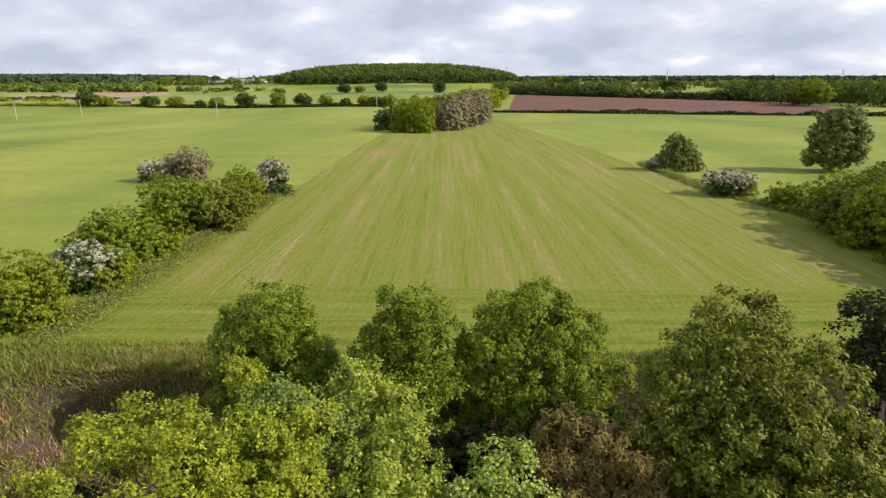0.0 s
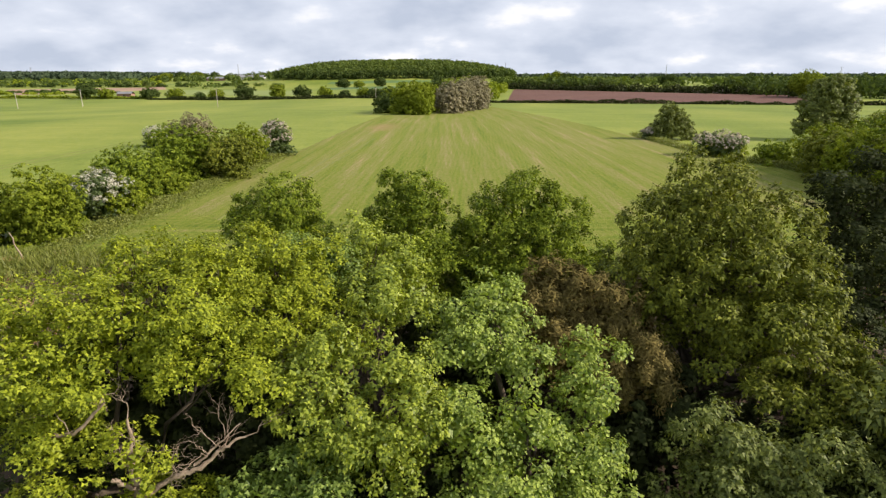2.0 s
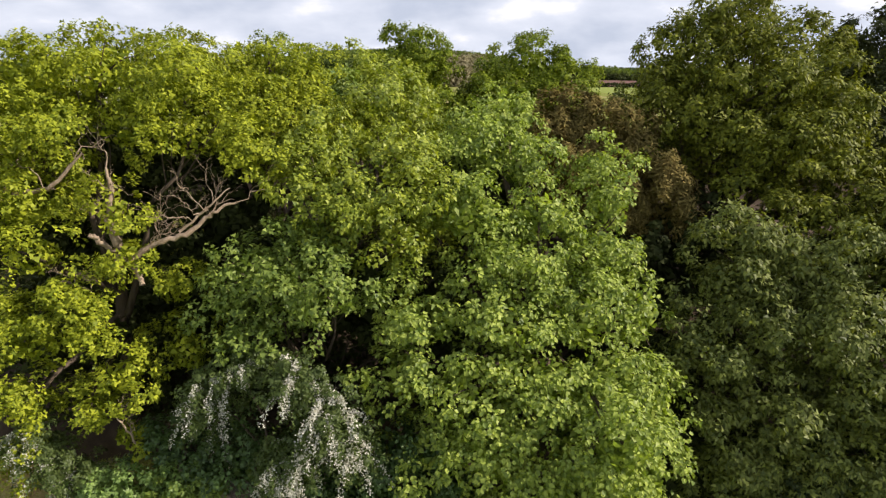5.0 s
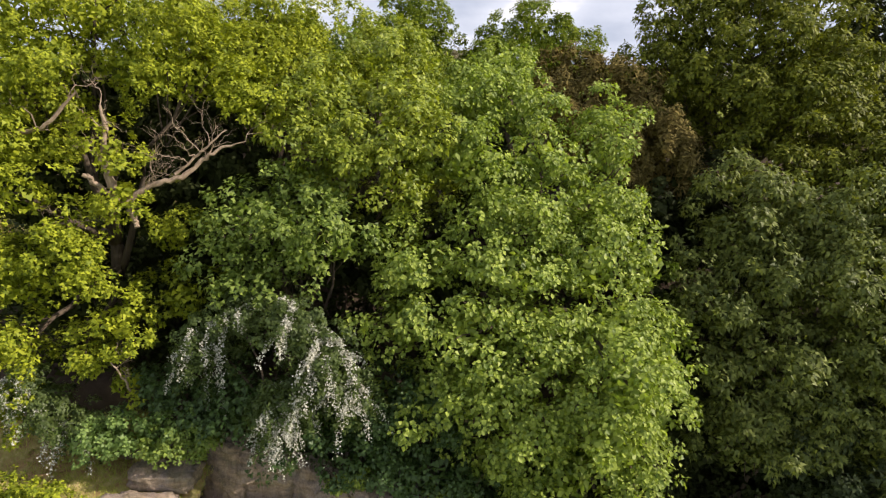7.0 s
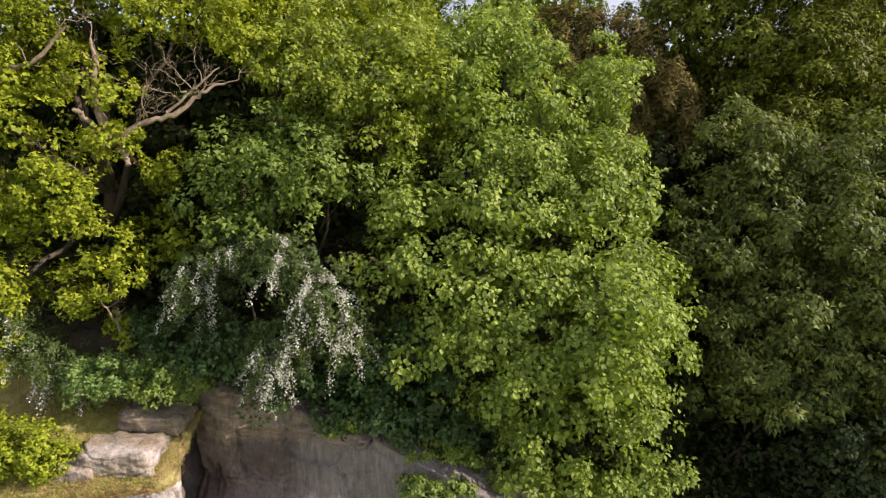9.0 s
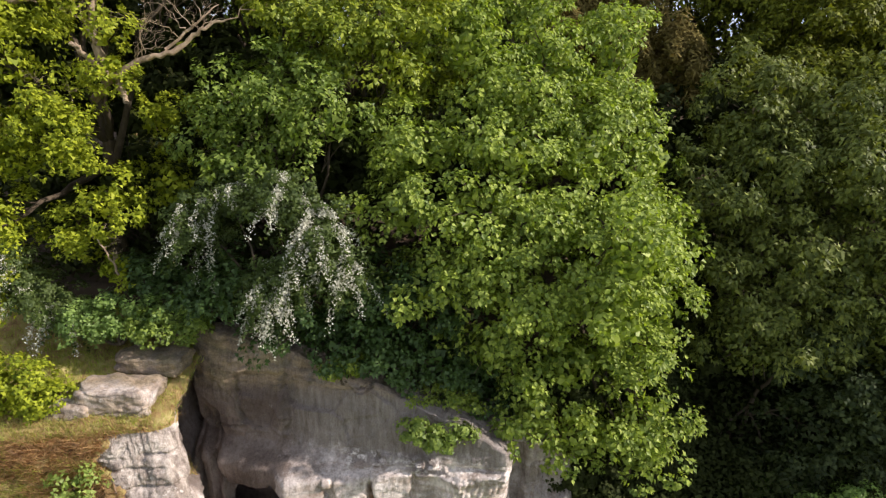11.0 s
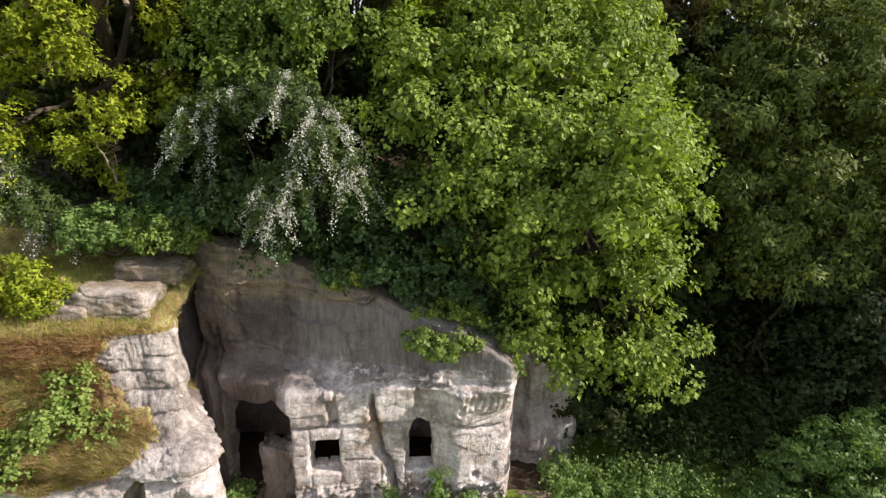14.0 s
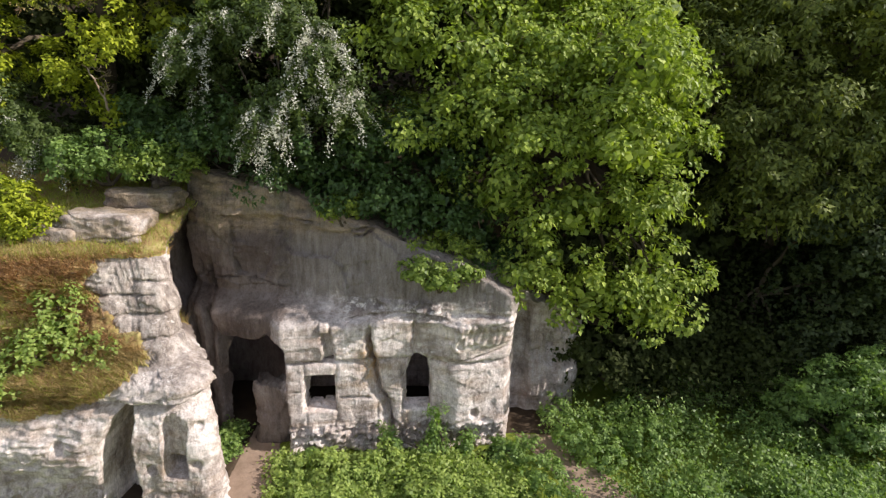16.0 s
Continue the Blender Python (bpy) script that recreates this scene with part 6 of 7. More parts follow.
# ---- far hedges and woods ----
def far_tree(name, x, y, r, h, mat, label, seed, group, size=0.5, stem=0.25, count=24, gap=1.0, flower=None):
    """A tree or, with hardly any stem, a bush leafy to the ground; flower: the blossom over part of it."""
    z = float(ground_z(x, y))
    rs = np.random.RandomState(seed)
    c = h * (0.5 + stem * 0.5)
    lobes = [(x, y, z + c, r * 0.8, r * 0.8, h * (1 - stem) * 0.5)]
    for k in range(6):
        a, q = k * 1.047 + rs.rand(), r * (0.42 + 0.25 * rs.rand())
        drop = 0.38 if stem < 0.1 else 0.16
        lobes.append((x + math.cos(a) * q, y + math.sin(a) * q, z + c + h * (0.16 * rs.rand() - drop * (k % 2 + 0.4 * rs.rand())), r * (0.45 + 0.2 * rs.rand()), r * 0.5, h * (1 - stem) * (0.28 + 0.12 * rs.rand())))
    t = tree(name, (x, y, z), (x, y, z + h * max(stem, 0.15)), lobes, mat, label, seed, max(0.1, r * 0.05), group, 4, spacing=size * 2.1 * gap, clump=size * 1.5, count=count, size=size * 0.84, fill=0.2, core=size * 1.6, under=-0.95)
    if flower:
        v, f = foliage(lobes[: 4], seed + 500, spacing=size * 2.0, clump=size * 1.3, count=12, size=size * 0.75, fill=0.0, under=-0.2)
        part("blossom", np_mesh("blossom", v, f, flower), t, "pale may blossom over the crown")
    return t


LEFT, RIGHT = "trees of the near hedgerow", "trees of the farther hedgerow"
# hedgerow beside the crop, broken and flowering
far_tree("hazel_bush", -31.4, 39.6, 3.0, 5.6, HEDGE, "yellow-green hazel bush in the hedgerow", 40, LEFT, 0.22, 0.05, gap=1.3)
far_tree("hazel_bush", -36.0, 38.0, 3.2, 5.2, HEDGE, "yellow-green hazel bush in the hedgerow", 41, LEFT, 0.22, 0.05, gap=1.3)
far_tree("hawthorn_bush", -31.2, 46.8, 2.7, 4.2, THORN, "hawthorn bush covered in white may blossom", 42, LEFT, 0.2, 0.05, gap=1.5, flower=MAY_FAR)
far_tree("hawthorn_bush", -29.4, 47.6, 2.2, 3.6, HEDGE, "hawthorn bush in dull green leaf", 43, LEFT, 0.2, 0.05, gap=1.4)
far_tree("hazel_bush", -35.5, 55.5, 3.0, 3.4, HEDGE, "yellow-green hazel bush in the hedgerow", 44, LEFT, 0.24, 0.05, gap=1.4)
far_tree("field_maple_bush", -32.4, 55.4, 3.4, 5.2, FIELD_TREE, "dense green maple bush in the hedgerow", 45, LEFT, 0.22, 0.05, gap=1.3)
far_tree("hazel_bush", -29.4, 56.4, 2.2, 3.2, HEDGE, "yellow-green hazel bush in the hedgerow", 46, LEFT, 0.22, 0.05, gap=1.4)
far_tree("hedgerow_oak", -32.6, 66.6, 4.2, 6.6, FIELD_TREE, "round dark green oak in the hedgerow", 47, LEFT, 0.24, 0.08, gap=1.3)
far_tree("hedgerow_oak", -27.4, 68.0, 3.8, 5.8, CHESTNUT, "round dark green oak in the hedgerow", 48, LEFT, 0.24, 0.08, gap=1.3)
far_tree("hazel_bush", -28.6, 80.6, 2.9, 5.4, HEDGE, "yellow-green hazel bush in the hedgerow", 49, LEFT, 0.28, 0.05, gap=1.3)
far_tree("hawthorn_bush", -26.6, 88.4, 2.5, 5.6, THORN, "tall hawthorn in fading pinkish blossom", 50, LEFT, 0.26, 0.05, gap=1.5, flower=PINK)
far_tree("hawthorn_bush", -28.4, 86.0, 2.0, 4.2, THORN, "hawthorn bush covered in white may blossom", 51, LEFT, 0.26, 0.05, gap=1.6, flower=MAY_FAR)
far_tree("hawthorn_bush", -51.2, 100.4, 2.6, 3.7, THORN, "hawthorn bush covered in white may blossom", 52, LEFT, 0.28, 0.05, gap=1.7, flower=MAY_FAR)
far_tree("thorn_bush", -49.0, 102.6, 2.4, 4.6, BROOM, "small olive-brown thorn bush", 53, LEFT, 0.28, 0.05, gap=1.4)
far_tree("thorn_bush", -45.2, 102.4, 3.2, 5.8, BROOM, "rounded olive-brown thorn bush", 54, LEFT, 0.28, 0.05, gap=1.3)
# hedgerow across the crop
birch = [(46.0, 113, 21.2, 1.7, 1.7, 1.6), (45.2, 113, 19.2, 2.0, 1.8, 2.4), (47.6, 113, 19.4, 1.9, 1.8, 2.2), (43.8, 113, 17.4, 1.5, 1.5, 1.9), (49.4, 113, 17.6, 1.8, 1.7, 2.3), (46.6, 112, 17.2, 2.4, 1.8, 2.0), (50.4, 113, 16.2, 1.1, 1.2, 1.5)]
wb = tree("weeping_birch", (46.4, 113, 15), (46.4, 113, 18), birch, ASH, "drooping grey-green birch at the hedge end", 60, 0.22, RIGHT, spacing=0.75, clump=0.5, count=40, size=0.3, width=0.5, droop=0.8, core=0.4)
v, f = sprays(birch, 160, 70, 3.0, ASH, 0.26, 0.14, 1.0)
part("hanging_spray", np_mesh("hanging_spray", v, f, ASH), wb, "long hanging twigs")
far_tree("hawthorn_bush", 42.8, 113.4, 1.8, 2.6, THORN, "hawthorn in fading pinkish blossom", 61, RIGHT, 0.28, 0.05, gap=1.6, flower=PINK)
far_tree("hawthorn_bush", 44.8, 88.0, 3.7, 3.9, THORN, "pale flowering thorn bush in the hedge", 62, RIGHT, 0.28, 0.05, gap=1.9, flower=PINK)
far_tree("hazel_bush", 46.8, 88.4, 2.6, 2.6, HEDGE, "yellow-green hazel bush in the hedgerow", 63, RIGHT, 0.28, 0.05, gap=1.4)
tree("field_oak", (76.5, 112, 15), (76.5, 112, 18.6), [(76.5, 112, 23.0, 3.8, 3.4, 3.8), (77.6, 111.4, 26.0, 2.5, 2.5, 2.0), (75.2, 112, 25.2, 2.4, 2.4, 2.0), (79.8, 111.6, 22.4, 2.4, 2.4, 2.6), (73.6, 112, 22.0, 2.2, 2.4, 2.6), (78.6, 110.6, 19.6, 2.9, 2.4, 2.3), (74.6, 110.8, 19.4, 2.8, 2.4, 2.2), (80.8, 112, 18.4, 2.0, 1.8, 1.7), (72.6, 111.8, 18.2, 1.9, 1.7, 1.7), (76.6, 111, 17.6, 2.6, 1.8, 1.4)], ASH, "tall dark rounded oak standing alone", 64, 0.5, RIGHT, spacing=0.85, clump=0.64, count=44, size=0.3, core=0.6, fill=0.2, under=-0.9)
far_tree("thorn_bush", 92, 108, 5.0, 4.8, BROOM, "dense grey-green thorn bush", 65, RIGHT, 0.4, 0.05, gap=1.3)
for k, (x, y, r, h) in enumerate([(49, 79, 2.8, 3.2), (50, 72, 3.6, 5.4), (46, 66, 3.4, 5.6), (51, 64, 4.2, 7.4), (43.6, 60, 3.0, 5.6), (48, 57, 4.0, 7.8), (57, 72, 4.4, 6.4), (42.4, 53.5, 2.8, 5.4), (47, 49, 3.8, 8.2), (40.5, 47, 2.6, 5.0), (44, 42, 3.6, 7.6), (57, 60, 4.6, 8), (65, 80, 4.5, 5.6), (38.6, 40, 2.8, 5.6), (55, 68, 4.6, 7.4), (51, 58, 4.4, 8.6), (60, 66, 5, 8.6), (62, 76, 4.5, 7)]):
    far_tree("sallow_bush", x + 0.17 * max(78 - y, 0), y, r * 1.08, h * 1.15, (FIELD_TREE, HEDGE, CHESTNUT)[k % 3], "thick sallow bush in the overgrown hedge", 70 + k, RIGHT, 0.31, 0.05, gap=1.5)
# copse
COPSE = "trees of the copse"
for k, (x, y, r, h, m, n) in enumerate([(-20, 218, 5.5, 7.0, 0, 0), (-13.5, 206, 4.8, 9.0, 1, 0), (-8, 203, 5.0, 9.2, 1, 0), (-16, 232, 6, 8.5, 1, 0), (-6, 224, 6, 9.5, 1, 0), (-10, 246, 6.5, 10, 1, 0), (2, 262, 6.5, 11, 1, 0), (-2, 240, 5.5, 10, 0, 0),
                                        (2.5, 213, 4.4, 9.2, 2, 1), (5.5, 222, 4.6, 10.0, 2, 1), (8.5, 236, 4.8, 10.6, 2, 1), (12, 252, 5, 11.4, 2, 1), (15.5, 270, 5.2, 12, 2, 1), (19, 288, 5.4, 12.6, 2, 1), (9, 285, 6.5, 12, 1, 0), (14, 308, 7, 13, 1, 0)]):
    far_tree("blackthorn_thicket" if n else "sallow_tree", x, y, r * 1.08, h * 1.18, (WOOD_DARK, HEDGE, BROOM)[m], "bare brown blackthorn thicket" if n else "bright yellow-green sallow in the copse", 90 + k, COPSE, 0.58, 0.03, gap=1.05)


def canopy(name, xs, ys, heights, radii, mat, label, seed, size, per):
    """Woodland seen from afar: for each tree a mounded crown of leaf clumps, in one mesh."""
    rs = np.random.RandomState(seed)
    n = len(xs)
    idx = np.repeat(np.arange(n), per)
    d = rs.normal(size=(len(idx), 3))
    d[:, 2] = np.abs(d[:, 2]) * 1.1 - 0.35
    d /= np.linalg.norm(d, axis=1)[:, None]
    base = ground_z(xs, ys)
    c = np.stack([xs, ys, base + heights * 0.5], 1)[idx]
    wob = (0.75 + 0.3 * rs.rand(len(idx)))[:, None]
    p = c + d * np.stack([radii, radii, heights * 0.5], 1)[idx] * wob
    low = rs.rand(len(idx)) < 0.2
    p[low, 2] = base[idx][low] + rs.rand(low.sum()) * heights[idx][low] * 0.5
    v, f = leaves(p, d * 1.2 + rs.normal(size=d.shape) * 0.4, size, rs, width=1.0)
    return tagged(new(name, np_mesh(name, v, f, mat)), label, "woodland", kind="stuff")


def spread(x0, x1, y0, y1, n, seed, keep=None):
    rs = np.random.RandomState(seed)
    x, y = x0 + (x1 - x0) * rs.rand(n), y0 + (y1 - y0) * rs.rand(n)
    if keep is not None:
        k = keep(x, y)
        x, y = x[k], y[k]
    return x, y, rs


x, y, rs = spread(-330, 165, 1015, 1420, 2600, 1, lambda x, y: ((x + 85) / 228) ** 4 + ((y - 1225) / 205) ** 4 < 1)
canopy("hill_wood", x, y, 12 + 5 * rs.rand(len(x)), 4.5 + 2.5 * rs.rand(len(x)), WOOD_FAR, "broadleaf wood covering a low rounded hill", 1, 3.1, 29)
# front row in the darker canopy colour, standing for the wood's shaded edge
x = np.linspace(-312, 120, 150)
y = 1225 - 205 * (1 - np.minimum(((x + 85) / 230) ** 4, 0.98)) ** 0.25 - 6
rs = np.random.RandomState(15)
canopy("wood_margin", x + rs.normal(size=150) * 2, y + rs.normal(size=150) * 3, 10 + 6 * rs.rand(150), 4 + 3 * rs.rand(150), WOOD_DARK, "margin trees of the hill wood, their shade put into a darker leaf", 15, 2.6, 60)
x, y, rs = spread(-1980, -1040, 1950, 2500, 620, 16, lambda x, y: (x / y > -0.8) & (x / y < -0.515))
canopy("plain_conifers", x, y, 14 + 8 * rs.rand(len(x)), 16 + 12 * rs.rand(len(x)), WOOD_BLUE, "blue-green conifer plantation across the far plain", 16, 15.0, 24)
for k, (y0, x0, x1, m) in enumerate(((1650, -1330, -560, HEDGE), (1320, -1050, -420, FIELD_TREE), (1080, -860, -520, HEDGE), (990, -800, -330, WOOD_DARK), (680, -540, -330, WOOD_DARK), (640, -510, -395, HEDGE))):
    rs = np.random.RandomState(60 + k)
    n = int((x1 - x0) / 9)
    x = np.sort(x0 + (x1 - x0) * rs.rand(n))
    canopy("hedgerow_far", x, y0 + rs.normal(size=n) * 5 + 0.04 * (x - x0), (3.5 if y0 > 900 else 1.6) + (8 if y0 > 900 else 3.5) * rs.rand(n) ** 2, 4 + 4 * rs.rand(n), m, "straggling hedgerow with trees across the plain", 60 + k, 1.9 + y0 / 900, 60)
# wood running from the hill towards the ploughed field
x, y, rs = spread(78, 215, 660, 1000, 700, 2, lambda x, y: np.abs(y - 860 + 1.025 * (x - 91)) < 55)
canopy("wood_edge", x, y, 11 + 6 * rs.rand(len(x)), 4.5 + 3 * rs.rand(len(x)), WOOD_FAR, "line of light green trees joining the wood", 2, 2.9, 50)
x, y, rs = spread(20, 90, 400, 800, 210, 3, lambda x, y: np.abs(x - (26 + (y - 400) * 0.135)) < 9)
canopy("copse_hedge", x, y, 6 + 5 * rs.rand(len(x)), 3.5 + 2 * rs.rand(len(x)), HEDGE, "belt of light green shrubs behind the copse", 3, 1.7, 90)
# trees beyond the ploughed field
x, y, rs = spread(120, 900, 430, 900, 190, 14, lambda x, y: (y > np.maximum(815 - 1.025 * (x - 91), 420)) & (np.sin(x * 0.031 + y * 0.011) > -0.3))
canopy("field_oaks", x, y, np.maximum(5, 8 + 6 * rs.rand(len(x)) + 8 * np.sin(x * 0.021 + 1) * np.sin(x * 0.053 + y * 0.004)), 5 + 6 * rs.rand(len(x)), WOOD_FAR, "lighter oaks among the darker trees", 14, 2.6, 110)
x, y, rs = spread(110, 900, 400, 860, 620, 4, lambda x, y: (y > np.maximum(800 - 1.025 * (x - 91), 400)) & (np.sin(x * 0.045 + 2.2) + 0.6 * np.sin(x * 0.11 + y * 0.03) > -0.1) & (y < 620 + 160 * np.sin(x * 0.012)))
canopy("field_wood", x, y, np.maximum(5, 8 + 5 * rs.rand(len(x)) + 8 * np.sin(x * 0.021 + 1) * np.sin(x * 0.053 + y * 0.004)), 5 + 5 * rs.rand(len(x)), WOOD_DARK, "mixed trees beyond the ploughed field", 4, 2.2, 90)
land("wood_floor", [(330, 548), (900, 420), (900, 900), (91, 796)], SOIL, 0.3, 30, 20, "shaded leaf litter under the distant trees", "ground")
x, y, rs = spread(290, 620, 430, 640, 240, 5, lambda x, y: y > 470 - (x - 330) * 0.5)
canopy("roadside_wood", x, y, 12 + 9 * rs.rand(len(x)), 6 + 4 * rs.rand(len(x)), WOOD_DARK, "dark tall trees beside the ploughed field", 5, 2.7, 80)
x, y, rs = spread(200, 1700, 1000, 1900, 1100, 6, lambda x, y: ((y < 1430) | (x / y < 0.2) | (x / y > 0.46)) & (np.sin(y * 0.019 + x * 0.004) + 0.5 * np.sin(x * 0.017) > 0.25))
canopy("plain_wood", x, y, 10 + 7 * rs.rand(len(x)), 7 + 7 * rs.rand(len(x)), WOOD_FAR, "scattered woods over the far plain", 6, 6.8, 22)
x, y, rs = spread(300, 3600, 2500, 3300, 1800, 7)
canopy("far_ridge_wood", x, y, 14 + 8 * rs.rand(len(x)), 16 + 12 * rs.rand(len(x)), WOOD_BLUE, "dark wooded ridge along the horizon", 7, 18.0, 13)
x, y, rs = spread(-3400, -1250, 2500, 3200, 1800, 8)
canopy("far_conifer_wood", x, y, 14 + 6 * rs.rand(len(x)), 16 + 12 * rs.rand(len(x)), WOOD_BLUE, "dark conifer wood along the horizon", 8, 18.0, 13)
x, y, rs = spread(-1900, -240, 900, 1900, 900, 9, lambda x, y: np.sin(x * 0.012 + y * 0.02) > 0.1)
canopy("plain_hedges", x, y, 5 + 8 * rs.rand(len(x)), 5 + 7 * rs.rand(len(x)), WOOD_FAR, "hedges and trees over the far plain", 9, 4.6, 30)
x, y, rs = spread(-620, -130, 1100, 1500, 230, 10, lambda x, y: y > 1250)
canopy("farm_trees", x, y, 8 + 9 * rs.rand(len(x)), 5 + 4 * rs.rand(len(x)), WOOD_FAR, "trees round a distant farm", 10, 3.4, 60)


def hedge(name, a, b, height, wide, mat, label, seed, size, dens):
    """A trimmed field hedge as one run."""
    rs = np.random.RandomState(seed)
    a, b = np.array(a, float), np.array(b, float)
    n = int(np.linalg.norm(b - a) * dens)
    t = rs.rand(n)[:, None]
    p = a + (b - a) * t + rs.normal(size=(n, 2)) * wide * 0.4
    h = rs.rand(n) * height * (0.85 + 0.6 * fbm(np.concatenate([p, p[:, :1] * 0], 1), 0.12, 4, seed))
    v, f = leaves(np.concatenate([p, (ground_z(p[:, 0], p[:, 1]) + h)[:, None]], 1), rs.normal(size=(n, 3)) + np.array([0, -0.5, 0.6]), size, rs, width=1.0)
    return tagged(new(name, np_mesh(name, v, f, mat)), label, "hedge", kind="stuff")


hedge("wood_understorey", (86, 800), (330, 552), 7.0, 9, DARK, "dark scrub along the edge of the distant trees", 21, 1.9, 22)
hedge("wood_understorey", (330, 552), (900, 420), 7.0, 9, DARK, "dark scrub along the edge of the distant trees", 22, 1.9, 14)
hedge("field_hedge", (30, 392), (265, 336), 2.4, 1.6, DARK, "dark clipped hedge before the ploughed field", 1, 0.9, 30)
hedge("field_hedge", (265, 336), (700, 250), 2.6, 1.8, DARK, "dark clipped hedge before the ploughed field", 2, 1.0, 24)
hedge("lane_hedge", (-255, 505), (-45, 470), 2.6, 2.0, DARK, "dark hedge along the far side of the green field", 3, 1.0, 30)
hedge("lane_hedge", (-700, 560), (-255, 520), 2.6, 2.5, HEDGE, "rough hedge beyond the green field", 4, 1.2, 20)
hedge("low_hedge", (43.4, 91), (42, 121), 0.9, 1.6, BANK, "low rough hedge bank along the crop", 5, 0.15, 330)
hedge("low_hedge", (55, 55), (43.4, 91), 1.0, 1.8, BANK, "low rough hedge bank along the crop", 15, 0.15, 330)
hedge("low_hedge", (-28.5, 36), (-26.2, 92), 0.6, 2.6, BANK, "low rough hedge bank along the crop", 6, 0.13, 520)
for k, (x, y, r, h) in enumerate([(-262, 520, 6, 9), (-236, 516, 7, 9), (-212, 512, 4, 6), (-196, 508, 6, 9), (-170, 506, 7.5, 12), (-140, 500, 6.5, 11), (-118, 495, 6.5, 10), (-98, 490, 5.5, 9), (-80, 484, 4, 6), (-64, 482, 6, 8), (-56, 480, 6, 7), (-44, 476, 5, 9), (-312, 512, 7.5, 13), (-300, 522, 6, 9), (-268, 540, 5.5, 8),
                                  (-430, 480, 10, 13), (-410, 470, 9, 11), (-390, 476, 8, 9), (-5, 840, 8, 18), (300, 480, 14, 21), (-150, 900, 10, 14), (-128, 910, 8, 10), (-95, 905, 9, 15), (195, 1000, 9, 24), (208, 990, 10, 21), (180, 1010, 8, 19), (345, 900, 13, 19), (236, 960, 9, 16), (262, 930, 12, 15), (-690, 1480, 14, 20), (-655, 1485, 12, 23), (-610, 1480, 15, 20), (-570, 1490, 12, 18), (-720, 1500, 16, 15)]):
    far_tree("hedgerow_tree", x, y, r, h, HEDGE if k % 2 else WOOD_DARK, "rounded tree in a distant field hedge", 120 + k, "distant hedgerow trees", 1.1, 0.12, gap=1.0, count=20)


# ---- growth on the spur ----
def turf(name, n, zone, mat, label, seed, height=0.3, width=0.008, lean=0.45, hang=0.0):
    """Blades rooted over the spur's turf where zone(x, z, patch) holds."""
    rs = np.random.RandomState(seed)
    q = SPUR[np.array(turfed(SPUR, 0.3))]
    q = q[zone(q[:, 0], q[:, 2], fbm(q, 0.9, 3, seed % 9))]
    p = q[rs.randint(0, len(q), n)] + rs.normal(size=(n, 3)) * np.array([0.045, 0.03, 0.03]) + np.array([0, -0.07, 0.03])
    v, f = blades(p, height, rs, lean, width)
    v[2::3, 1] -= hang * height
    v[2::3, 2] -= hang * height * 0.6
    return tagged(new(name, np_mesh(name, v, f, mat)), label, "grass", kind="stuff")


turf("ledge_grass", 26000, lambda x, z, q: (z > 6.2) & (x < -6.8), GRASS, "green grass on the ledges of the spur", 1, 0.13)
turf("edge_dry_grass", 7000, lambda x, z, q: (z > 6.2) & (z < 6.75) & (q > -0.4), DRY, "straw-coloured grass along the spur's lip", 5, 0.13)
turf("ledge_dry_grass", 20000, lambda x, z, q: (z < 4.2) & (q > -0.6), DRY, "straw-coloured grass hanging on the spur", 2, 0.2, 0.009, 0.5, 0.5)
turf("ledge_bracken", 20000, lambda x, z, q: (z > 4.1) & (z < 6.3) & (q > -0.5), BRACKEN, "red-brown dead bracken on the spur", 3, 0.15, 0.013, 0.8, 0.4)
turf("ledge_grass_mix", 15000, lambda x, z, q: (z < 6.3) & (q < 0.15), GRASS, "green grass on the sloping face of the spur", 4, 0.17, 0.009, 0.5, 0.3)
turf("bracken_litter", 5000, lambda x, z, q: (z > 4.3) & (z < 6.2), BRACKEN_DARK, "dark withered bracken stalks on the spur", 6, 0.2, 0.012, 0.9, 0.5)
SMALL = dict(spacing=0.22, length=0.16, count=12, size=0.1, tuft=0.22, kite=False, core=0.18)
LEDGE = "bushes on the spur"
shrub("sapling_bush", [(-10.9, 7.3, 7.3, 0.75, 0.6, 0.7), (-11.6, 7.4, 6.8, 0.8, 0.6, 0.6), (-10.3, 7.2, 6.9, 0.5, 0.5, 0.45), (-12.4, 7.6, 7.3, 0.9, 0.7, 0.8)], OAK, "bright yellow-green bush on the spur", 41, LEDGE, **SMALL)
shrub("sapling_bush", [(-8.95, 5.75, 4.7, 0.5, 0.35, 0.55), (-9.5, 5.45, 4.3, 0.5, 0.4, 0.5), (-8.4, 5.75, 4.25, 0.42, 0.3, 0.4), (-9.1, 6.0, 5.3, 0.4, 0.3, 0.4), (-7.9, 5.95, 4.0, 0.3, 0.25, 0.25), (-9.9, 5.3, 3.7, 0.4, 0.3, 0.4)], NETTLE_PALE, "green sapling rooted in the spur's face", 42, LEDGE, **dict(SMALL, count=6))
shrub("sapling_bush", [(-10.5, 5.0, 3.5, 0.5, 0.4, 0.55), (-11.0, 5.0, 4.1, 0.6, 0.4, 0.6)], MAPLE, "green sycamore shoots on the spur's face", 43, LEDGE, **SMALL)
shrub("bramble_bush", [(-9.4, 9.3, 8.3, 0.9, 0.6, 0.7), (-10.6, 9.2, 8.2, 0.9, 0.6, 0.6), (-8.0, 9.4, 8.5, 0.7, 0.5, 0.6)], NETTLE, "bramble and elder bush at the cliff head", 44, LEDGE, **SMALL)
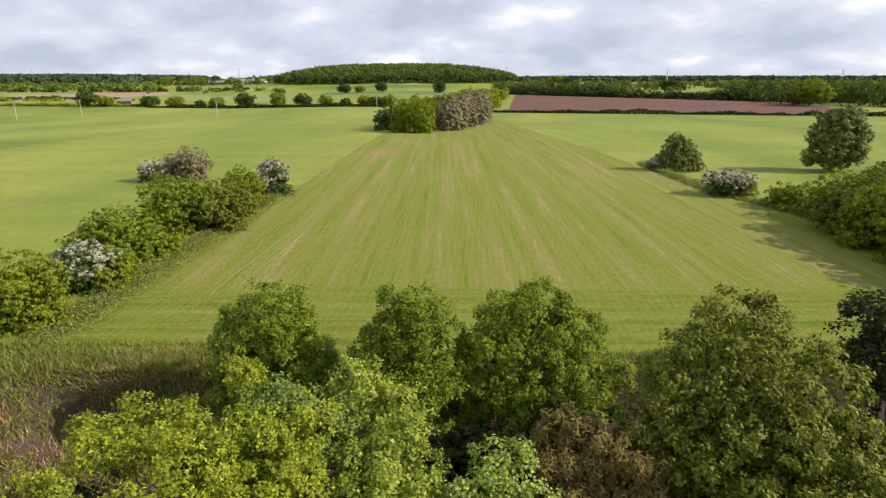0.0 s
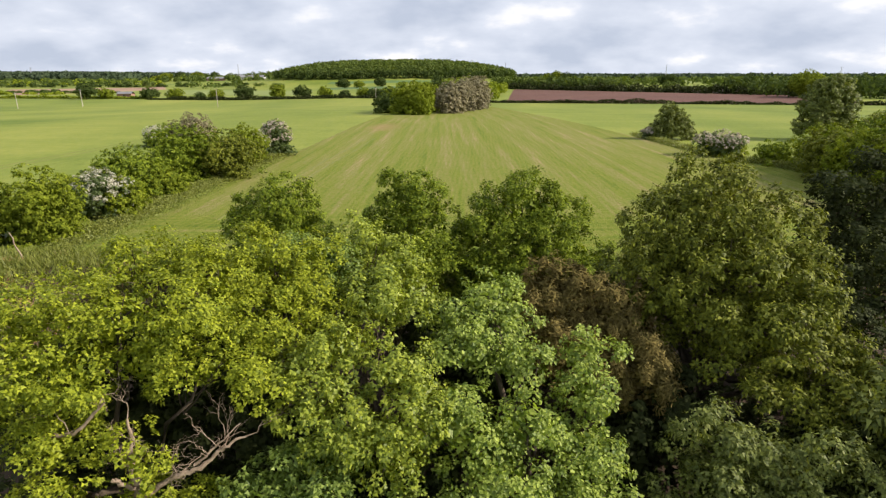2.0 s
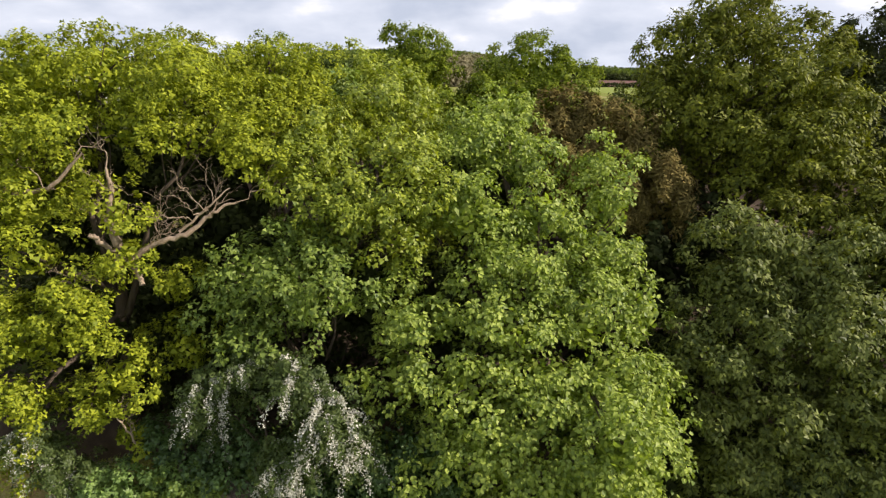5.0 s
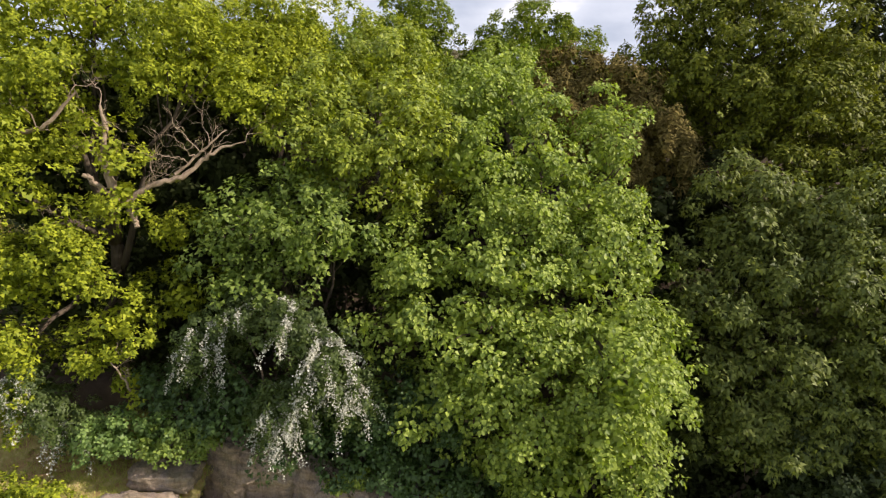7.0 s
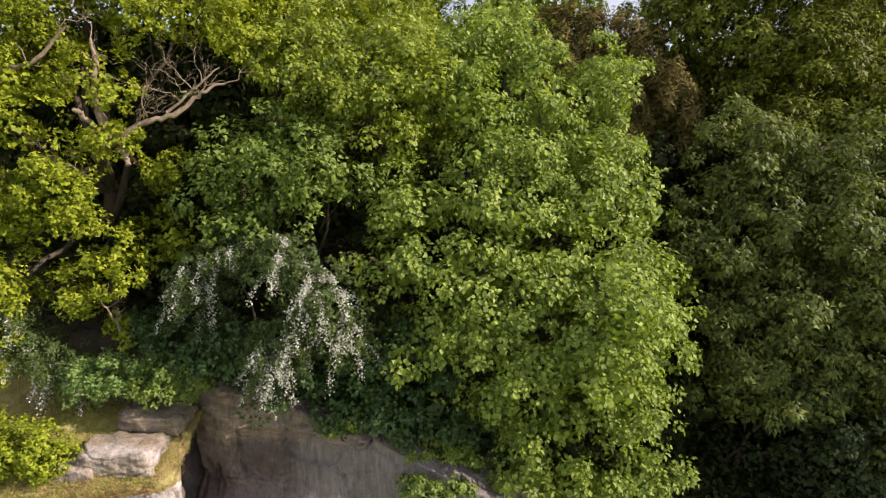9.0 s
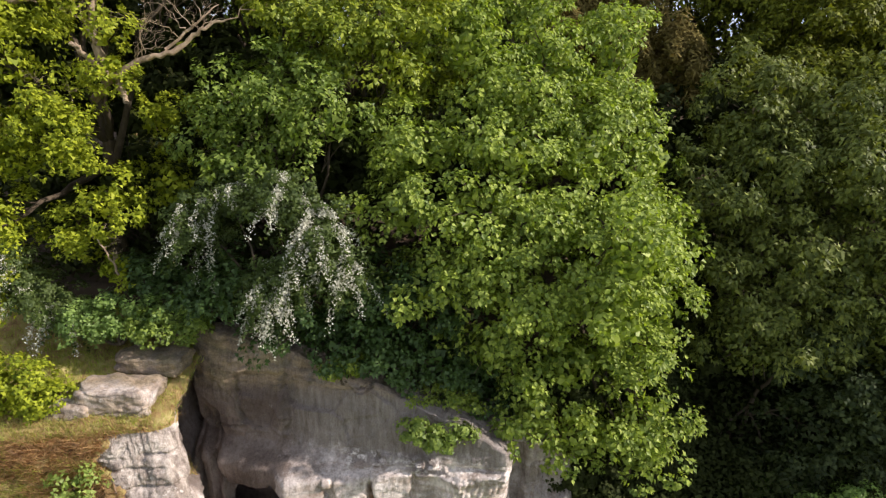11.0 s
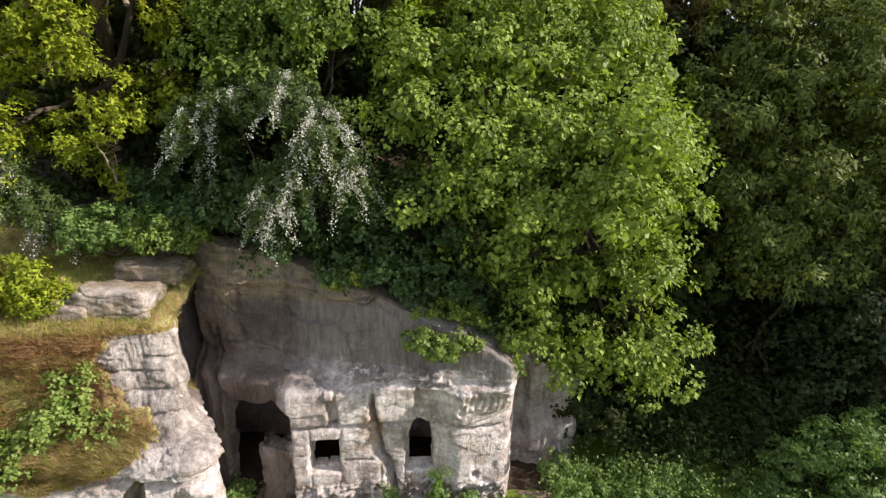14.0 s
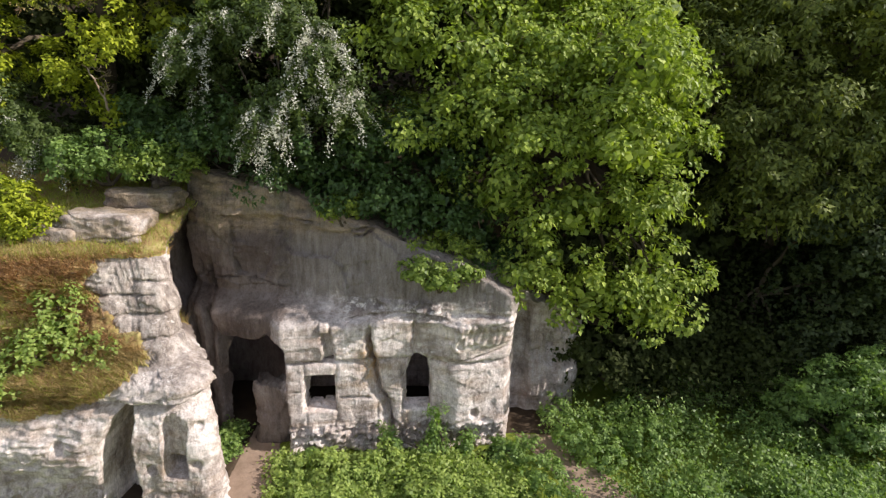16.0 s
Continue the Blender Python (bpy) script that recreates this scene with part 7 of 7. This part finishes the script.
shrub("sapling_bush", [(-8.0, 8.9, 8.3, 0.55, 0.45, 0.5), (-7.3, 9.2, 8.2, 0.5, 0.4, 0.4)], MAPLE, "fresh green sycamore shoots above the boulder", 45, LEDGE, **SMALL)
shrub("sycamore_sapling", [(-0.4, 9.1, 6.1, 0.5, 0.35, 0.35), (0.35, 9.1, 6.0, 0.6, 0.35, 0.35), (-0.9, 9.2, 5.9, 0.35, 0.3, 0.3), (0.9, 9.2, 5.85, 0.4, 0.3, 0.3)], SYCAMORE, "sycamore shoots on a ledge of the cliff", 46, **SMALL)
shrub("ivy_patch", [(-3.0, 8.75, 7.0, 0.35, 0.2, 0.3), (-2.4, 8.75, 7.1, 0.3, 0.2, 0.3)], SYCAMORE, "green shoots hanging over the cliff edge", 47, **SMALL)
shrub("climbing_weed", [(0.05, 7.6, 1.2, 0.13, 0.12, 0.75), (0.0, 7.6, 0.4, 0.3, 0.2, 0.5), (0.95, 7.6, 0.4, 0.14, 0.14, 0.55), (-1.3, 7.7, 0.5, 0.15, 0.14, 0.6), (2.2, 7.5, 0.4, 0.4, 0.3, 0.55)], NETTLE, "goosegrass climbing the foot of the cliff", 48, **dict(SMALL, size=0.08))

# ---- far works: poles, masts, buildings ----
def box(x0, x1, y0, y1, z0, z1):
    v = np.array([(x, y, z) for x in (x0, x1) for y in (y0, y1) for z in (z0, z1)], float)
    return v, np.array([(0, 1, 3, 2), (4, 6, 7, 5), (0, 4, 5, 1), (2, 3, 7, 6), (0, 2, 6, 4), (1, 5, 7, 3)])


def power_pole(x, y, h):
    z = float(ground_z(x, y))
    t = thing("utility_pole", (x, y, z), "weathered wooden utility pole with a crossarm", "pole", "poles over the field")
    v, f = tube([(x, y, z - 0.3), (x, y, z + h * 0.5), (x, y, z + h)], (0.2, 0.17, 0.14), 8)
    part("post", np_mesh("post", v, f, POLE, True), t)
    part("crossarm", np_mesh("crossarm", *box(x - 0.9, x + 0.9, y - 0.08, y + 0.08, z + h - 0.5, z + h - 0.3), POLE), t)
    for k in (-0.75, 0, 0.75):
        v, f = tube([(x + k, y, z + h - 0.3), (x + k, y, z + h - 0.02)], (0.06, 0.05), 6)
        part("insulator", np_mesh("insulator", v, f, STEEL, True), t)


for x, y, h in ((-132, 341, 10.5), (-238, 384, 11), (-258, 352, 9.5), (-52, 460, 8.5)):
    power_pole(x, y, h)


def lattice_mast(x, y, h, w, arms):
    z = float(ground_z(x, y))
    t = thing("pylon" if arms else "radio_mast", (x, y, z), "distant grey steel lattice pylon" if arms else "slender grey steel radio mast", "pylon" if arms else "mast", "masts on the horizon")
    for sx in (-1, 1):
        for sy in (-1, 1):
            v, f = tube([(x + sx * w, y + sy * w, z), (x + sx * w * 0.35, y + sy * w * 0.35, z + h * 0.65), (x + sx * 0.25, y + sy * 0.25, z + h)], (0.35, 0.3, 0.25), 4)
            part("leg", np_mesh("leg", v, f, STEEL), t)
    for k in range(6):
        a, b = z + h * k / 6, z + h * (k + 1) / 6
        wa = w * max(0.12, 1 - k / 6.0)
        v, f = tube([(x - wa, y - wa, a), (x + wa * 0.8, y - wa * 0.8, b)], (0.2, 0.2), 4)
        part("brace", np_mesh("brace", v, f, STEEL), t)
    for k in range(arms):
        v, f = tube([(x - 7, y, z + h * (0.65 + 0.13 * k)), (x, y, z + h * (0.68 + 0.13 * k)), (x + 7, y, z + h * (0.65 + 0.13 * k))], (0.2, 0.35, 0.2), 4)
        part("arm", np_mesh("arm", v, f, STEEL), t)


lattice_mast(-1590, 2300, 46, 4, 3)
lattice_mast(-490, 1430, 34, 1.4, 0)
lattice_mast(160, 1500, 46, 1.4, 0)
lattice_mast(680, 1800, 50, 1.6, 0)
lattice_mast(1480, 2200, 48, 4, 3)


def long_building(name, x, y, length, depth, eaves, ridge, wall_mat, roof_mat, label, turn=0.0):
    """A farm building with gabled roof, its door and windows set into the long side."""
    z = float(ground_z(x, y)) - 0.1
    t = thing(name, (x, y, z), label, "building", "farm buildings")
    a, d = length / 2, depth / 2
    wv = [(-a, -d, 0), (a, -d, 0), (a, d, 0), (-a, d, 0), (-a, -d, eaves), (a, -d, eaves), (a, d, eaves), (-a, d, eaves)]
    wf = [(0, 1, 5, 4), (1, 2, 6, 5), (2, 3, 7, 6), (3, 0, 4, 7)]
    part("wall", np_mesh("wall", np.array(wv) + (x, y, z), np.array(wf), wall_mat), t)
    o = 0.4
    rv = [(-a - o, -d - o, eaves - 0.1), (a + o, -d - o, eaves - 0.1), (a + o, 0, ridge), (-a - o, 0, ridge), (-a - o, d + o, eaves - 0.1), (a + o, d + o, eaves - 0.1)]
    part("roof", np_mesh("roof", np.array(rv) + (x, y, z), np.array([(0, 1, 2, 3), (3, 2, 5, 4)]), roof_mat), t)
    for k in range(max(1, int(length / 9))):
        cx = x - a + (k + 0.5) * length / max(1, int(length / 9))
        part("window", np_mesh("window", *box(cx - 0.7, cx + 0.7, y - d - 0.06, y - d + 0.1, z + eaves * 0.35, z + eaves * 0.75), SLATE_DARK), t)


SLATE_DARK = plain_material("dark_glazing", [(0.3, (0.03, 0.035, 0.04)), (0.7, (0.07, 0.075, 0.08))], 1.0, 0.2, 0.05)
long_building("farmhouse", -306, 566, 14, 7, 3.4, 5.4, BRICK_FAR, ROOF_FAR, "low brick farm cottage with a slate roof")
long_building("barn", -430, 1330, 62, 20, 6.0, 10.5, WHITE_WALL, ROOF_FAR, "long grey farm shed on the skyline")
long_building("barn", -370, 1345, 40, 18, 6.0, 9.5, WHITE_WALL, ROOF_FAR, "long pale farm shed on the skyline")
long_building("barn", -500, 1310, 36, 16, 5.0, 8.5, BRICK_FAR, ROOF_FAR, "brick barn on the skyline")


# ---- rough bank beside the crop ----
def rough_grass(name, n, area, mat, label, seed, height, width, keep=None):
    rs = np.random.RandomState(seed)
    x, y = area[0] + (area[1] - area[0]) * rs.rand(n), area[2] + (area[3] - area[2]) * rs.rand(n)
    q = fbm(np.stack([x, y, 0 * x], 1), 0.35, 4, seed)
    k = keep(x, y, q)
    x, y = x[k], y[k]
    v, f = blades(np.stack([x, y, ground_z(x, y) + 0.28 * (y < 32.7)], 1), height, rs, 0.5, width)
    return tagged(new(name, np_mesh(name, v, f, mat)), label, "grass", kind="stuff")


rough_grass("bank_dry_grass", 24000, (-46, -11, 18, 35), DRY, "dry straw-coloured grass on the bank", 1, 0.36, 0.03, lambda x, y, q: q > 0.12)
rough_grass("bank_green_grass", 46000, (-46, -11, 18, 36), BANK, "rough green grass on the bank", 2, 0.36, 0.05, lambda x, y, q: q < 0.5)
rough_grass("bank_bracken", 11000, (-40, -13, 18, 33), BRACKEN, "dead red-brown bracken on the bank", 3, 0.34, 0.04, lambda x, y, q: q > 0.25)
rough_grass("field_margin", 26000, (-30, 38, 31.5, 34.6), BANK, "rough grass margin below the crop", 4, 0.32, 0.03, lambda x, y, q: q > -2)
t = thing("dead_sapling", (-29.3, 34.0, 15.3), "bare pale dead sapling leaning on the bank", "tree")
v, f = tube(bent((-29.3, 34.0, 15.2), (-29.7, 33.6, 17.6), 6, 0, 0.15, 3), np.linspace(0.07, 0.03, 6), 6)
part("trunk", np_mesh("trunk", v, f, DEADWOOD, True), t)
